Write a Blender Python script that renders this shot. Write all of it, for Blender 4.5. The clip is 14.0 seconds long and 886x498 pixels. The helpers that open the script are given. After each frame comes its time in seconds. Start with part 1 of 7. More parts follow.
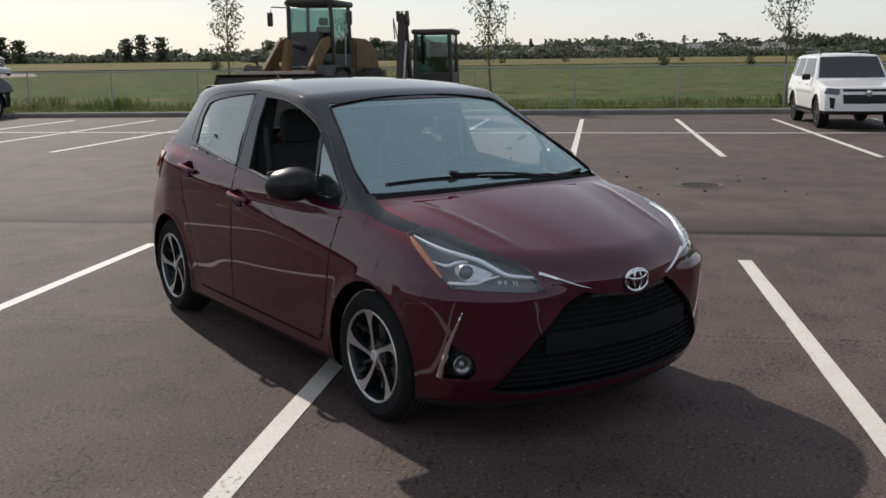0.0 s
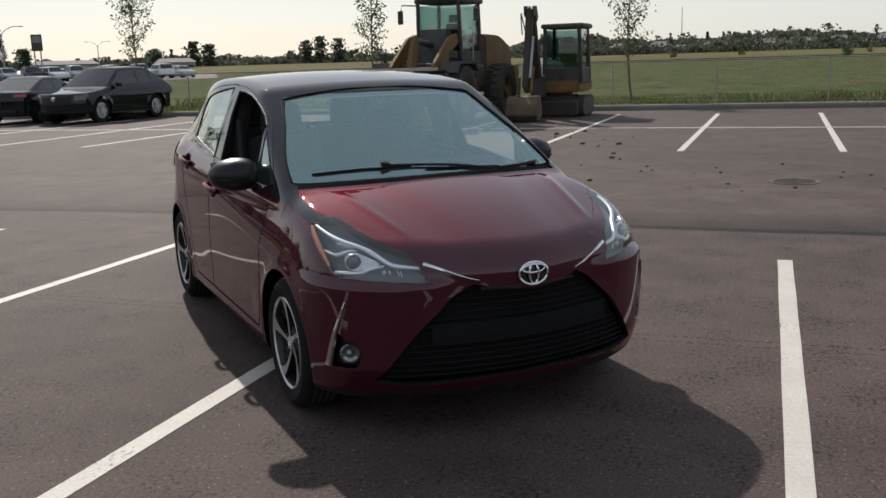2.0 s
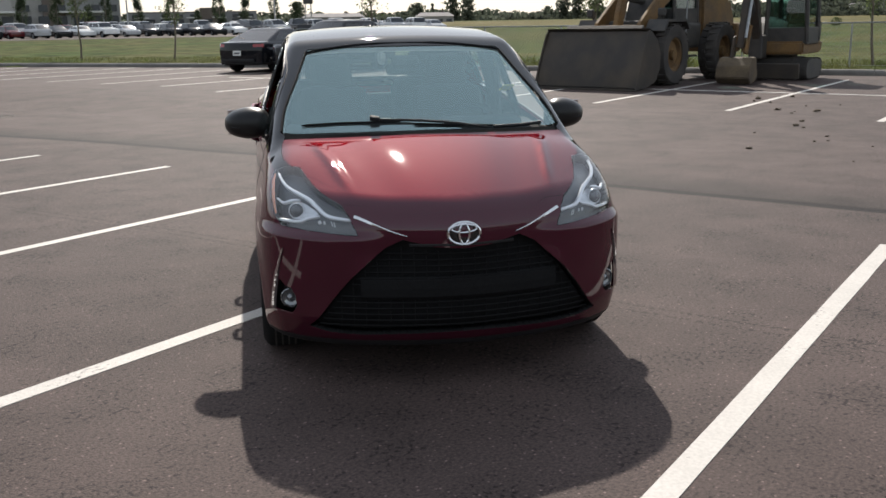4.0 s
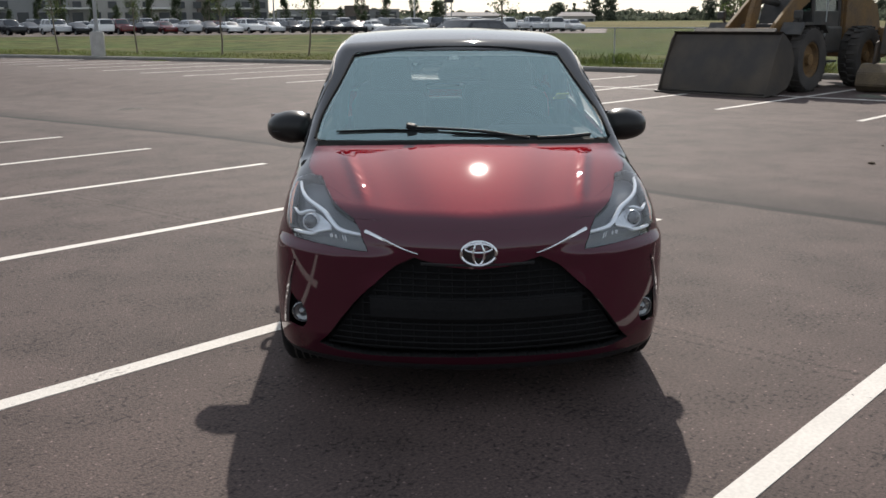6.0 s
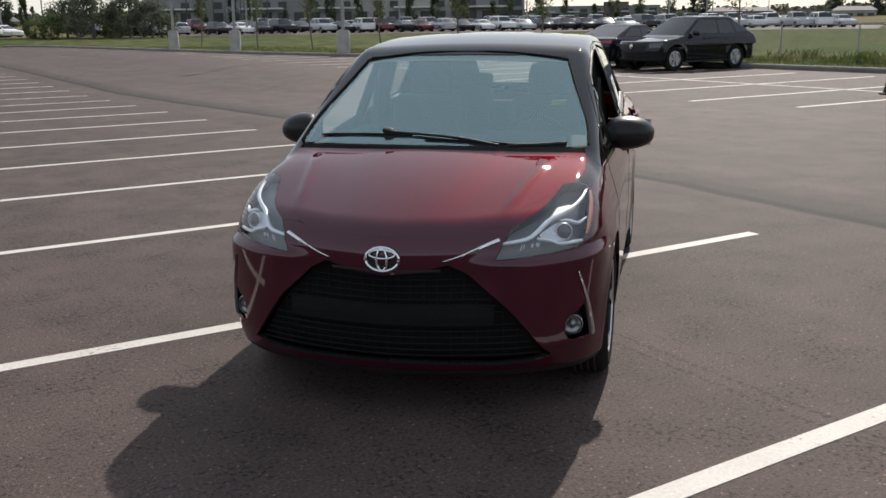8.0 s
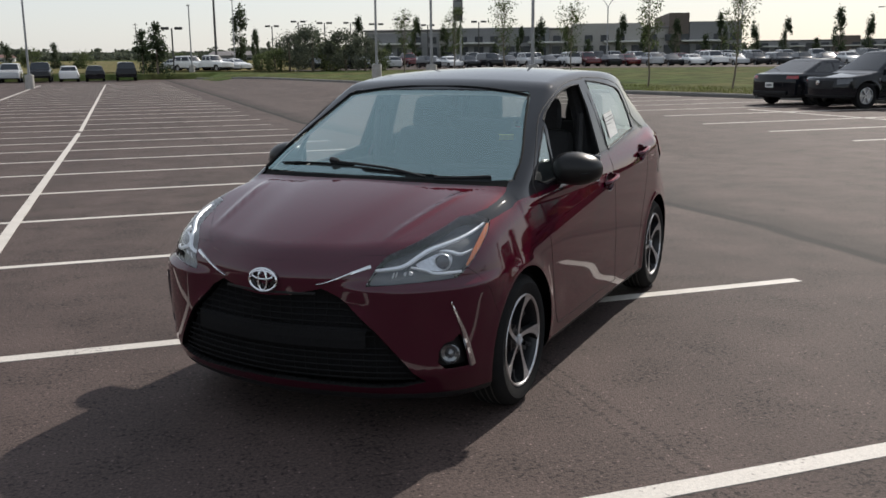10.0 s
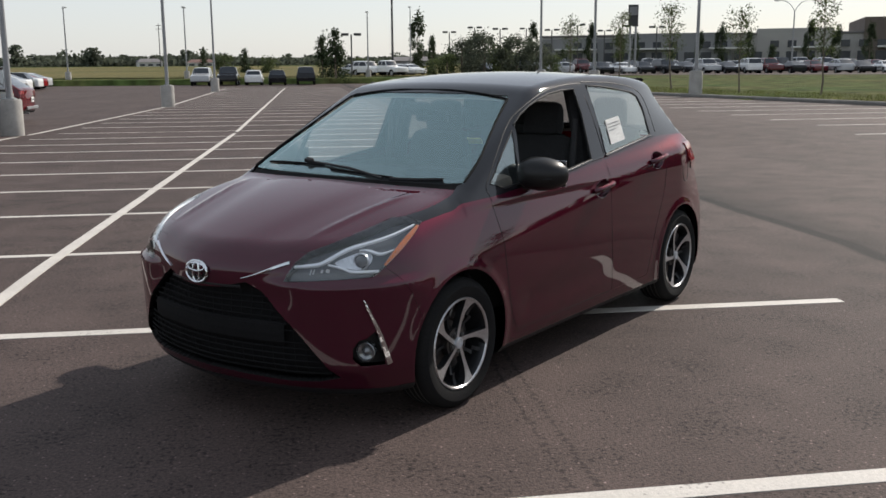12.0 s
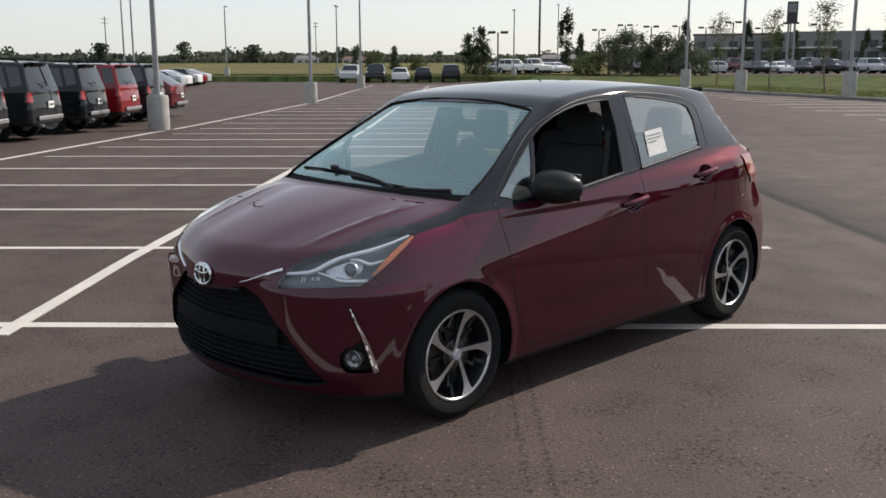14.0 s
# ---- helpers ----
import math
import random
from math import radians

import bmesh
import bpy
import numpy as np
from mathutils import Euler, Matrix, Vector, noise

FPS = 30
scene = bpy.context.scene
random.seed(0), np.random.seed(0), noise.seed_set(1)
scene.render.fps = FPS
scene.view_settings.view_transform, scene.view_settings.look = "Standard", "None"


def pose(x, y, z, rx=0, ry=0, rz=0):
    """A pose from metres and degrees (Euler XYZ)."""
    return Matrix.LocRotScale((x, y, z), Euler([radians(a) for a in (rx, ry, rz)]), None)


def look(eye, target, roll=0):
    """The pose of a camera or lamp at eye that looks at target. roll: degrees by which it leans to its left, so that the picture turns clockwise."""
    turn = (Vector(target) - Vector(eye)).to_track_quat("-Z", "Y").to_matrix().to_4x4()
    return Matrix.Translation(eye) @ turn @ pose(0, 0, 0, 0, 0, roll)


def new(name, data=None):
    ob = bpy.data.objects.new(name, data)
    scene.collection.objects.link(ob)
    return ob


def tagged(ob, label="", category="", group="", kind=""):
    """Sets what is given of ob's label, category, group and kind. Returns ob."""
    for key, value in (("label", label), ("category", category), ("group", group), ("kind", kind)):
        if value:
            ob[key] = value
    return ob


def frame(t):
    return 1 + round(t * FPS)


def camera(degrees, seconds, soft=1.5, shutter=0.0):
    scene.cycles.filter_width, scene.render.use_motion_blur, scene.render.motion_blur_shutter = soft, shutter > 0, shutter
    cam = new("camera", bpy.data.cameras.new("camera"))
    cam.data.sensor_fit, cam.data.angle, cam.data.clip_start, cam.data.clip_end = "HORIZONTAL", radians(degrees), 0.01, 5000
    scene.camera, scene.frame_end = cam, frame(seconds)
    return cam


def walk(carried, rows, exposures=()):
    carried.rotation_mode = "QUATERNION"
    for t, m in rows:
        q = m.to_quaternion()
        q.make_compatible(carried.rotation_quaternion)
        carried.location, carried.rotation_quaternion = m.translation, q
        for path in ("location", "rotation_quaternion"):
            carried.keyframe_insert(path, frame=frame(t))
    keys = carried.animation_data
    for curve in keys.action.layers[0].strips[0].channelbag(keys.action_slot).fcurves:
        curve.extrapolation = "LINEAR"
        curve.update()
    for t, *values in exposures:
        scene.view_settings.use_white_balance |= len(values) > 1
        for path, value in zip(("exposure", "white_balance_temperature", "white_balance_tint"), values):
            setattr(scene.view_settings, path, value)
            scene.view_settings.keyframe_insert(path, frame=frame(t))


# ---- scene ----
cam = camera(50.0, 14.0, soft=1.6)
PATH = [
    (0, (-2.935, -3.483, 1.593), (-1.789, -1.892, 1.202), -0.7),
    (0.5, (-2.838, -3.523, 1.571), (-1.758, -1.885, 1.182), -1.1),
    (1, (-2.561, -3.776, 1.552), (-1.569, -2.083, 1.166), -1.5),
    (1.5, (-2.307, -3.947, 1.53), (-1.377, -2.219, 1.141), -1.5),
    (2, (-1.955, -4.07, 1.541), (-1.115, -2.297, 1.151), -1.7),
    (2.5, (-1.646, -4.287, 1.525), (-0.909, -2.47, 1.131), -1.4),
    (3, (-1.337, -4.516, 1.545), (-0.71, -2.664, 1.123), -1.4),
    (3.5, (-1.004, -4.485, 1.549), (-0.517, -2.6, 1.093), -1.2),
    (4, (-0.76, -4.504, 1.515), (-0.413, -2.59, 1.05), -0.9),
    (6.5, (0.019, -4.274, 1.546), (-0.023, -2.329, 1.083), -0.4),
    (7, (0.412, -4.407, 1.563), (0.204, -2.471, 1.105), -0.6),
    (7.5, (0.724, -4.348, 1.53), (0.366, -2.437, 1.063), -0.7),
    (8, (1.04, -4.19, 1.562), (0.594, -2.297, 1.096), -0.7),
    (10.5, (2.592, -3.809, 1.551), (1.632, -2.096, 1.173), -0.5),
    (11, (2.829, -3.687, 1.529), (1.778, -2.029, 1.145), -0.5),
    (11.5, (3.014, -3.485, 1.556), (1.894, -1.874, 1.169), -0.4),
    (12, (3.227, -3.373, 1.537), (2.057, -1.796, 1.157), -0.4),
    (12.5, (3.498, -3.311, 1.562), (2.251, -1.795, 1.178), -0.3),
    (13, (3.594, -3.149, 1.553), (2.267, -1.705, 1.158), -0.2),
    (13.5, (3.643, -3.016, 1.58), (2.254, -1.632, 1.187), -0.1),
    (14, (3.718, -2.949, 1.598), (2.32, -1.573, 1.2145), -0.1),
]
walk(cam, [(t, look(eye, target, roll)) for t, eye, target, roll in PATH],
     [(0.0, 0.42), (2.0, 0.35), (3.0, 0.35), (3.5, 0.44), (4.0, 0.73), (6.5, 0.68), (7.5, 0.61), (8.0, 0.59), (10.5, 0.44), (12.0, 0.51), (14.0, 0.60)])

# ---- light ----
SUN_AZ, SUN_EL = radians(84.2), radians(36.3)
world = bpy.data.worlds.new("sky")
scene.world = world
world.use_nodes = True
wn = world.node_tree.nodes
sky = wn.new("ShaderNodeTexSky")
sky.sky_type = "NISHITA"
sky.sun_disc = False
sky.sun_elevation = SUN_EL
sky.sun_rotation = radians(90) - SUN_AZ
sky.air_density, sky.dust_density, sky.ozone_density = 1.0, 0.8, 1.5
haze = wn.new("ShaderNodeMix")
haze.data_type = "RGBA"
haze.inputs[0].default_value = 0.74
# the haze thins out overhead
way, apart, climb, veil = (wn.new(k) for k in ("ShaderNodeTexCoord", "ShaderNodeSeparateXYZ", "ShaderNodeMapRange", "ShaderNodeMix"))
world.node_tree.links.new(way.outputs["Generated"], apart.inputs[0])
world.node_tree.links.new(apart.outputs[2], climb.inputs["Value"])
climb.interpolation_type = "SMOOTHSTEP"
climb.inputs["From Min"].default_value, climb.inputs["From Max"].default_value = 0.10, 0.85
veil.data_type = "RGBA"
veil.inputs[6].default_value, veil.inputs[7].default_value = (4.55, 4.65, 4.85, 1), (3.75, 4.1, 4.5, 1)
world.node_tree.links.new(climb.outputs[0], veil.inputs[0])
world.node_tree.links.new(veil.outputs[2], haze.inputs[7])
world.node_tree.links.new(sky.outputs[0], haze.inputs[6])
world.node_tree.links.new(haze.outputs[2], wn["Background"].inputs[0])
wn["Background"].inputs[1].default_value = 0.11
sun_data = bpy.data.lights.new("sun", "SUN")
sun_data.energy, sun_data.angle, sun_data.color = 3.3, radians(0.7), (1.0, 0.92, 0.83)
sun = new("sun", sun_data)
sun.matrix_world = look((0, 0, 0), (-math.cos(SUN_EL) * math.cos(SUN_AZ), -math.cos(SUN_EL) * math.sin(SUN_AZ), -math.sin(SUN_EL)))


# ---- materials ----
def material(name, colour, rough=0.6, metal=0.0, vary=0.12, scale=8.0, fine=0.08, fine_scale=90.0, bump_size=0.0, bump_scale=200.0,
             coat=0.0, spec=0.5, second=None, island=0.0, ob_random=0.0, rough_vary=0.0):
    """A surface with colour variation at two scales, optional relief, coat and per-piece variation."""
    m = bpy.data.materials.new(name)
    m.use_nodes = True
    n, l = m.node_tree.nodes, m.node_tree.links
    p = n["Principled BSDF"]
    tc = n.new("ShaderNodeTexCoord")

    def noisy(size, detail):
        t = n.new("ShaderNodeTexNoise")
        t.inputs["Scale"].default_value, t.inputs["Detail"].default_value = size, detail
        l.new(tc.outputs["Object"], t.inputs["Vector"])
        return t

    big, small = noisy(scale, 4), noisy(fine_scale, 3)
    mix = n.new("ShaderNodeMix")
    mix.data_type = "RGBA"
    other = second or tuple(c * 0.62 for c in colour)
    mix.inputs[6].default_value, mix.inputs[7].default_value = (*colour, 1), (*other, 1)
    fac = n.new("ShaderNodeMapRange")
    fac.inputs["From Min"].default_value, fac.inputs["From Max"].default_value = 0.35, 0.70
    fac.inputs["To Max"].default_value = min(1.0, vary * 4)
    l.new(big.outputs["Fac"], fac.inputs["Value"])
    l.new(fac.outputs[0], mix.inputs[0])
    value = n.new("ShaderNodeMapRange")
    value.inputs["From Min"].default_value, value.inputs["From Max"].default_value = 0.3, 0.7
    value.inputs["To Min"].default_value, value.inputs["To Max"].default_value = 1 - fine * 2, 1 + fine * 2
    l.new(small.outputs["Fac"], value.inputs["Value"])
    last = value.outputs[0]
    for amount, kind, socket in ((island, "ShaderNodeNewGeometry", "Random Per Island"), (ob_random, "ShaderNodeObjectInfo", "Random")):
        if amount:
            src = n.new(kind)
            r = n.new("ShaderNodeMapRange")
            r.inputs["To Min"].default_value, r.inputs["To Max"].default_value = 1 - amount, 1 + amount
            l.new(src.outputs[socket], r.inputs["Value"])
            mul = n.new("ShaderNodeMath")
            mul.operation = "MULTIPLY"
            l.new(last, mul.inputs[0]), l.new(r.outputs[0], mul.inputs[1])
            last = mul.outputs[0]
    tint = n.new("ShaderNodeVectorMath")
    tint.operation = "SCALE"
    l.new(mix.outputs[2], tint.inputs[0]), l.new(last, tint.inputs["Scale"])
    l.new(tint.outputs[0], p.inputs["Base Color"])
    p.inputs["Roughness"].default_value, p.inputs["Metallic"].default_value = rough, metal
    p.inputs["Coat Weight"].default_value, p.inputs["Coat Roughness"].default_value = coat, 0.03
    p.inputs["Specular IOR Level"].default_value = spec
    if rough_vary:
        rv = n.new("ShaderNodeMapRange")
        rv.inputs["To Min"].default_value, rv.inputs["To Max"].default_value = rough - rough_vary, rough + rough_vary
        l.new(big.outputs["Fac"], rv.inputs["Value"]), l.new(rv.outputs[0], p.inputs["Roughness"])
    if bump_size:
        b = n.new("ShaderNodeBump")
        b.inputs["Distance"].default_value = bump_size
        t = noisy(bump_scale, 3)
        l.new(t.outputs["Fac"], b.inputs["Height"]), l.new(b.outputs[0], p.inputs["Normal"])
    return m


def glass_material(name, tint, gloss=1.0, rough=0.01, tone=(1, 1, 1)):
    m = bpy.data.materials.new(name)
    m.use_nodes = True
    n, l = m.node_tree.nodes, m.node_tree.links
    n.remove(n["Principled BSDF"])
    clear, shine, mix, edge, power, fres = (n.new(k) for k in ("ShaderNodeBsdfTransparent", "ShaderNodeBsdfGlossy", "ShaderNodeMixShader", "ShaderNodeLayerWeight", "ShaderNodeMath", "ShaderNodeMapRange"))
    clear.inputs[0].default_value = (*tint, 1)
    shine.inputs["Roughness"].default_value = rough
    shine.inputs["Color"].default_value = (*tone, 1)
    # a pane mirrors alike from both sides: Schlick's rule on the facing angle
    index = 1.5 + 0.5 * (gloss - 1)
    edge.inputs["Blend"].default_value = 0.5
    power.operation = "POWER"
    power.inputs[1].default_value = 5.0
    l.new(edge.outputs["Facing"], power.inputs[0]), l.new(power.outputs[0], fres.inputs["Value"])
    fres.inputs["To Min"].default_value = ((index - 1) / (index + 1)) ** 2
    l.new(fres.outputs[0], mix.inputs[0]), l.new(clear.outputs[0], mix.inputs[1]), l.new(shine.outputs[0], mix.inputs[2])
    l.new(mix.outputs[0], n["Material Output"].inputs[0])
    return m


def asphalt_material():
    """Dark, stony asphalt with patches, a worn joint along the aisle and tyre-polished tracks."""
    m = bpy.data.materials.new("asphalt")
    m.use_nodes = True
    n, l = m.node_tree.nodes, m.node_tree.links
    p = n["Principled BSDF"]
    tc = n.new("ShaderNodeTexCoord")

    def node(kind, **values):
        k = n.new(kind)
        for key, v in values.items():
            k.inputs[key.replace("_", " ")].default_value = v
        return k

    def link(a, b):
        l.new(a, b)

    def math_node(op, a, b=None):
        k = n.new("ShaderNodeMath")
        k.operation = op
        for i, v in enumerate((a, b)):
            if v is None:
                continue
            if isinstance(v, (int, float)):
                k.inputs[i].default_value = v
            else:
                l.new(v, k.inputs[i])
        return k.outputs[0]

    grain = node("ShaderNodeTexVoronoi", Scale=130.0)
    stones = node("ShaderNodeTexNoise", Scale=70.0, Detail=5.0, Roughness=0.7)
    mid = node("ShaderNodeTexNoise", Scale=1.3, Detail=6.0)
    wide = node("ShaderNodeTexNoise", Scale=0.22, Detail=3.0)
    for k in (grain, stones, mid, wide):
        link(tc.outputs["Object"], k.inputs["Vector"])
    sep = n.new("ShaderNodeSeparateXYZ")
    link(tc.outputs["Object"], sep.inputs[0])
    # streaks left by the paver along the rows
    streak_map = n.new("ShaderNodeMapping")
    streak_map.inputs["Scale"].default_value = (1.6, 0.05, 1.0)
    link(tc.outputs["Object"], streak_map.inputs[0])
    streak = node("ShaderNodeTexNoise", Scale=1.0, Detail=4.0)
    link(streak_map.outputs[0], streak.inputs["Vector"])
    # the joint between the two lays of asphalt runs along the aisle: a sharp edge, then a dark band that fades into the aisle
    wob = node("ShaderNodeTexNoise", Scale=0.5, Detail=2.0)
    link(tc.outputs["Object"], wob.inputs["Vector"])
    bend = node("ShaderNodeMapRange", From_Min=-2.0, From_Max=9.5, To_Min=4.30, To_Max=4.66)
    bend.interpolation_type = "SMOOTHSTEP"
    link(sep.outputs[1], bend.inputs["Value"])
    unbend = node("ShaderNodeMapRange", From_Min=10.0, From_Max=24.0, To_Min=0.0, To_Max=-0.45)
    link(sep.outputs[1], unbend.inputs["Value"])
    edge_at = math_node("ADD", math_node("ADD", bend.outputs[0], unbend.outputs[0]), math_node("MULTIPLY", math_node("SUBTRACT", wob.outputs["Fac"], 0.5), 0.22))
    past = math_node("SUBTRACT", sep.outputs[0], edge_at)
    before = node("ShaderNodeMapRange", From_Min=-0.02, From_Max=0.02, To_Min=1.0, To_Max=0.0)
    link(past, before.inputs["Value"])
    fade = node("ShaderNodeMapRange", From_Min=0.0, From_Max=1.1, To_Min=0.34, To_Max=1.06)
    link(past, fade.inputs["Value"])
    joint_level = math_node("MAXIMUM", before.outputs[0], fade.outputs[0])
    lip = node("ShaderNodeMapRange", From_Min=0.05, From_Max=0.12, To_Min=0.16, To_Max=1.0)
    link(math_node("ABSOLUTE", math_node("SUBTRACT", past, 0.05)), lip.inputs["Value"])
    joint_level = math_node("MULTIPLY", joint_level, lip.outputs[0])
    # a fine double seam crosses the stalls
    seam_noise = node("ShaderNodeTexNoise", Scale=34.0, Detail=3.0)
    link(tc.outputs["Object"], seam_noise.inputs["Vector"])
    seam_level = 1.0
    for at in (0.845, 0.945):
        off = math_node("ABSOLUTE", math_node("SUBTRACT", math_node("ADD", sep.outputs[0], math_node("MULTIPLY", math_node("SUBTRACT", wob.outputs["Fac"], 0.5), 0.05)), at))
        off = math_node("ADD", off, math_node("MULTIPLY", math_node("SUBTRACT", seam_noise.outputs["Fac"], 0.45), 0.16))
        line = node("ShaderNodeMapRange", From_Min=0.006, From_Max=0.020, To_Min=0.50, To_Max=1.0)
        link(off, line.inputs["Value"])
        seam_level = math_node("MULTIPLY", line.outputs[0], seam_level)
    ramp_node = n.new("ShaderNodeValToRGB")
    e = ramp_node.color_ramp.elements
    e[0].position, e[0].color = 0.30, (0.0285, 0.0208, 0.0190, 1)
    e[1].position, e[1].color = 0.74, (0.110, 0.0785, 0.0700, 1)
    link(stones.outputs["Fac"], ramp_node.inputs[0])
    level = node("ShaderNodeMapRange", From_Min=0.3, From_Max=0.7, To_Min=0.82, To_Max=1.20)
    link(mid.outputs["Fac"], level.inputs["Value"])
    level2 = node("ShaderNodeMapRange", From_Min=0.3, From_Max=0.7, To_Min=0.88, To_Max=1.14)
    link(wide.outputs["Fac"], level2.inputs["Value"])
    level3 = node("ShaderNodeMapRange", From_Min=0.3, From_Max=0.7, To_Min=0.90, To_Max=1.10)
    link(streak.outputs["Fac"], level3.inputs["Value"])
    total = math_node("MULTIPLY", math_node("MULTIPLY", level.outputs[0], level2.outputs[0]), math_node("MULTIPLY", level3.outputs[0], joint_level))
    total = math_node("MULTIPLY", total, seam_level)
    speck = node("ShaderNodeMapRange", From_Min=0.07, From_Max=0.17, To_Min=2.7, To_Max=1.0)
    big_grain = node("ShaderNodeTexVoronoi", Scale=26.0)
    link(tc.outputs["Object"], big_grain.inputs["Vector"])
    link(big_grain.outputs["Distance"], speck.inputs["Value"])
    total = math_node("MULTIPLY", total, speck.outputs[0])
    # dark pits between the stones, in clusters
    pit_noise = node("ShaderNodeTexNoise", Scale=42.0, Detail=3.0, Roughness=0.6)
    cluster = node("ShaderNodeTexNoise", Scale=2.6, Detail=3.0)
    link(tc.outputs["Object"], pit_noise.inputs["Vector"]), link(tc.outputs["Object"], cluster.inputs["Vector"])
    pit_at = math_node("ADD", pit_noise.outputs["Fac"], math_node("MULTIPLY", math_node("SUBTRACT", cluster.outputs["Fac"], 0.5), 0.40))
    pit = node("ShaderNodeMapRange", From_Min=0.33, From_Max=0.43, To_Min=0.26, To_Max=1.0)
    link(pit_at, pit.inputs["Value"])
    total = math_node("MULTIPLY", total, pit.outputs[0])
    tint = n.new("ShaderNodeVectorMath")
    tint.operation = "SCALE"
    link(ramp_node.outputs[0], tint.inputs[0]), link(total, tint.inputs["Scale"])
    link(tint.outputs[0], p.inputs["Base Color"])
    p.inputs["Roughness"].default_value = 0.80
    p.inputs["Specular IOR Level"].default_value = 0.20
    b = node("ShaderNodeBump", Distance=0.0022)
    b.inputs["Strength"].default_value = 0.8
    link(grain.outputs["Distance"], b.inputs["Height"]), link(b.outputs[0], p.inputs["Normal"])
    return m


def marking_material():
    """White road paint, worn through to the asphalt at its edges and in spots."""
    m = material("marking_paint", (0.55, 0.513, 0.468), 0.7, vary=0.08, scale=3.0, fine=0.05, fine_scale=60, bump_size=0.002, bump_scale=120)
    n, l = m.node_tree.nodes, m.node_tree.links
    p = n["Principled BSDF"]
    src = p.inputs["Base Color"].links[0].from_socket
    tc = n.new("ShaderNodeTexCoord")
    wear = n.new("ShaderNodeTexNoise")
    wear.inputs["Scale"].default_value, wear.inputs["Detail"].default_value = 38.0, 6.0
    patch = n.new("ShaderNodeTexNoise")
    patch.inputs["Scale"].default_value = 1.7
    l.new(tc.outputs["Object"], wear.inputs["Vector"]), l.new(tc.outputs["Object"], patch.inputs["Vector"])
    add = n.new("ShaderNodeMath")
    l.new(wear.outputs["Fac"], add.inputs[0]), l.new(patch.outputs["Fac"], add.inputs[1])
    r = n.new("ShaderNodeMapRange")
    r.inputs["From Min"].default_value, r.inputs["From Max"].default_value = 1.24, 1.36
    l.new(add.outputs[0], r.inputs["Value"])
    mix = n.new("ShaderNodeMix")
    mix.data_type = "RGBA"
    mix.inputs[7].default_value = (0.20, 0.18, 0.165, 1)
    l.new(r.outputs[0], mix.inputs[0]), l.new(src, mix.inputs[6]), l.new(mix.outputs[2], p.inputs["Base Color"])
    return m


def car_paint(name, base, rim, rough=0.5, metal=0.0, coat=1.0):
    """Pigment with fine flake under a clear coat."""
    m = material(name, base, rough, metal, vary=0.05, scale=2.0, fine=0.10, fine_scale=2500, coat=coat, second=rim, spec=0.06)
    m.node_tree.nodes["Principled BSDF"].inputs["Coat IOR"].default_value = 1.55
    m.node_tree.nodes["Principled BSDF"].inputs["IOR"].default_value = 1.0
    m.node_tree.nodes["Principled BSDF"].inputs["Coat Roughness"].default_value = 0.03
    return m


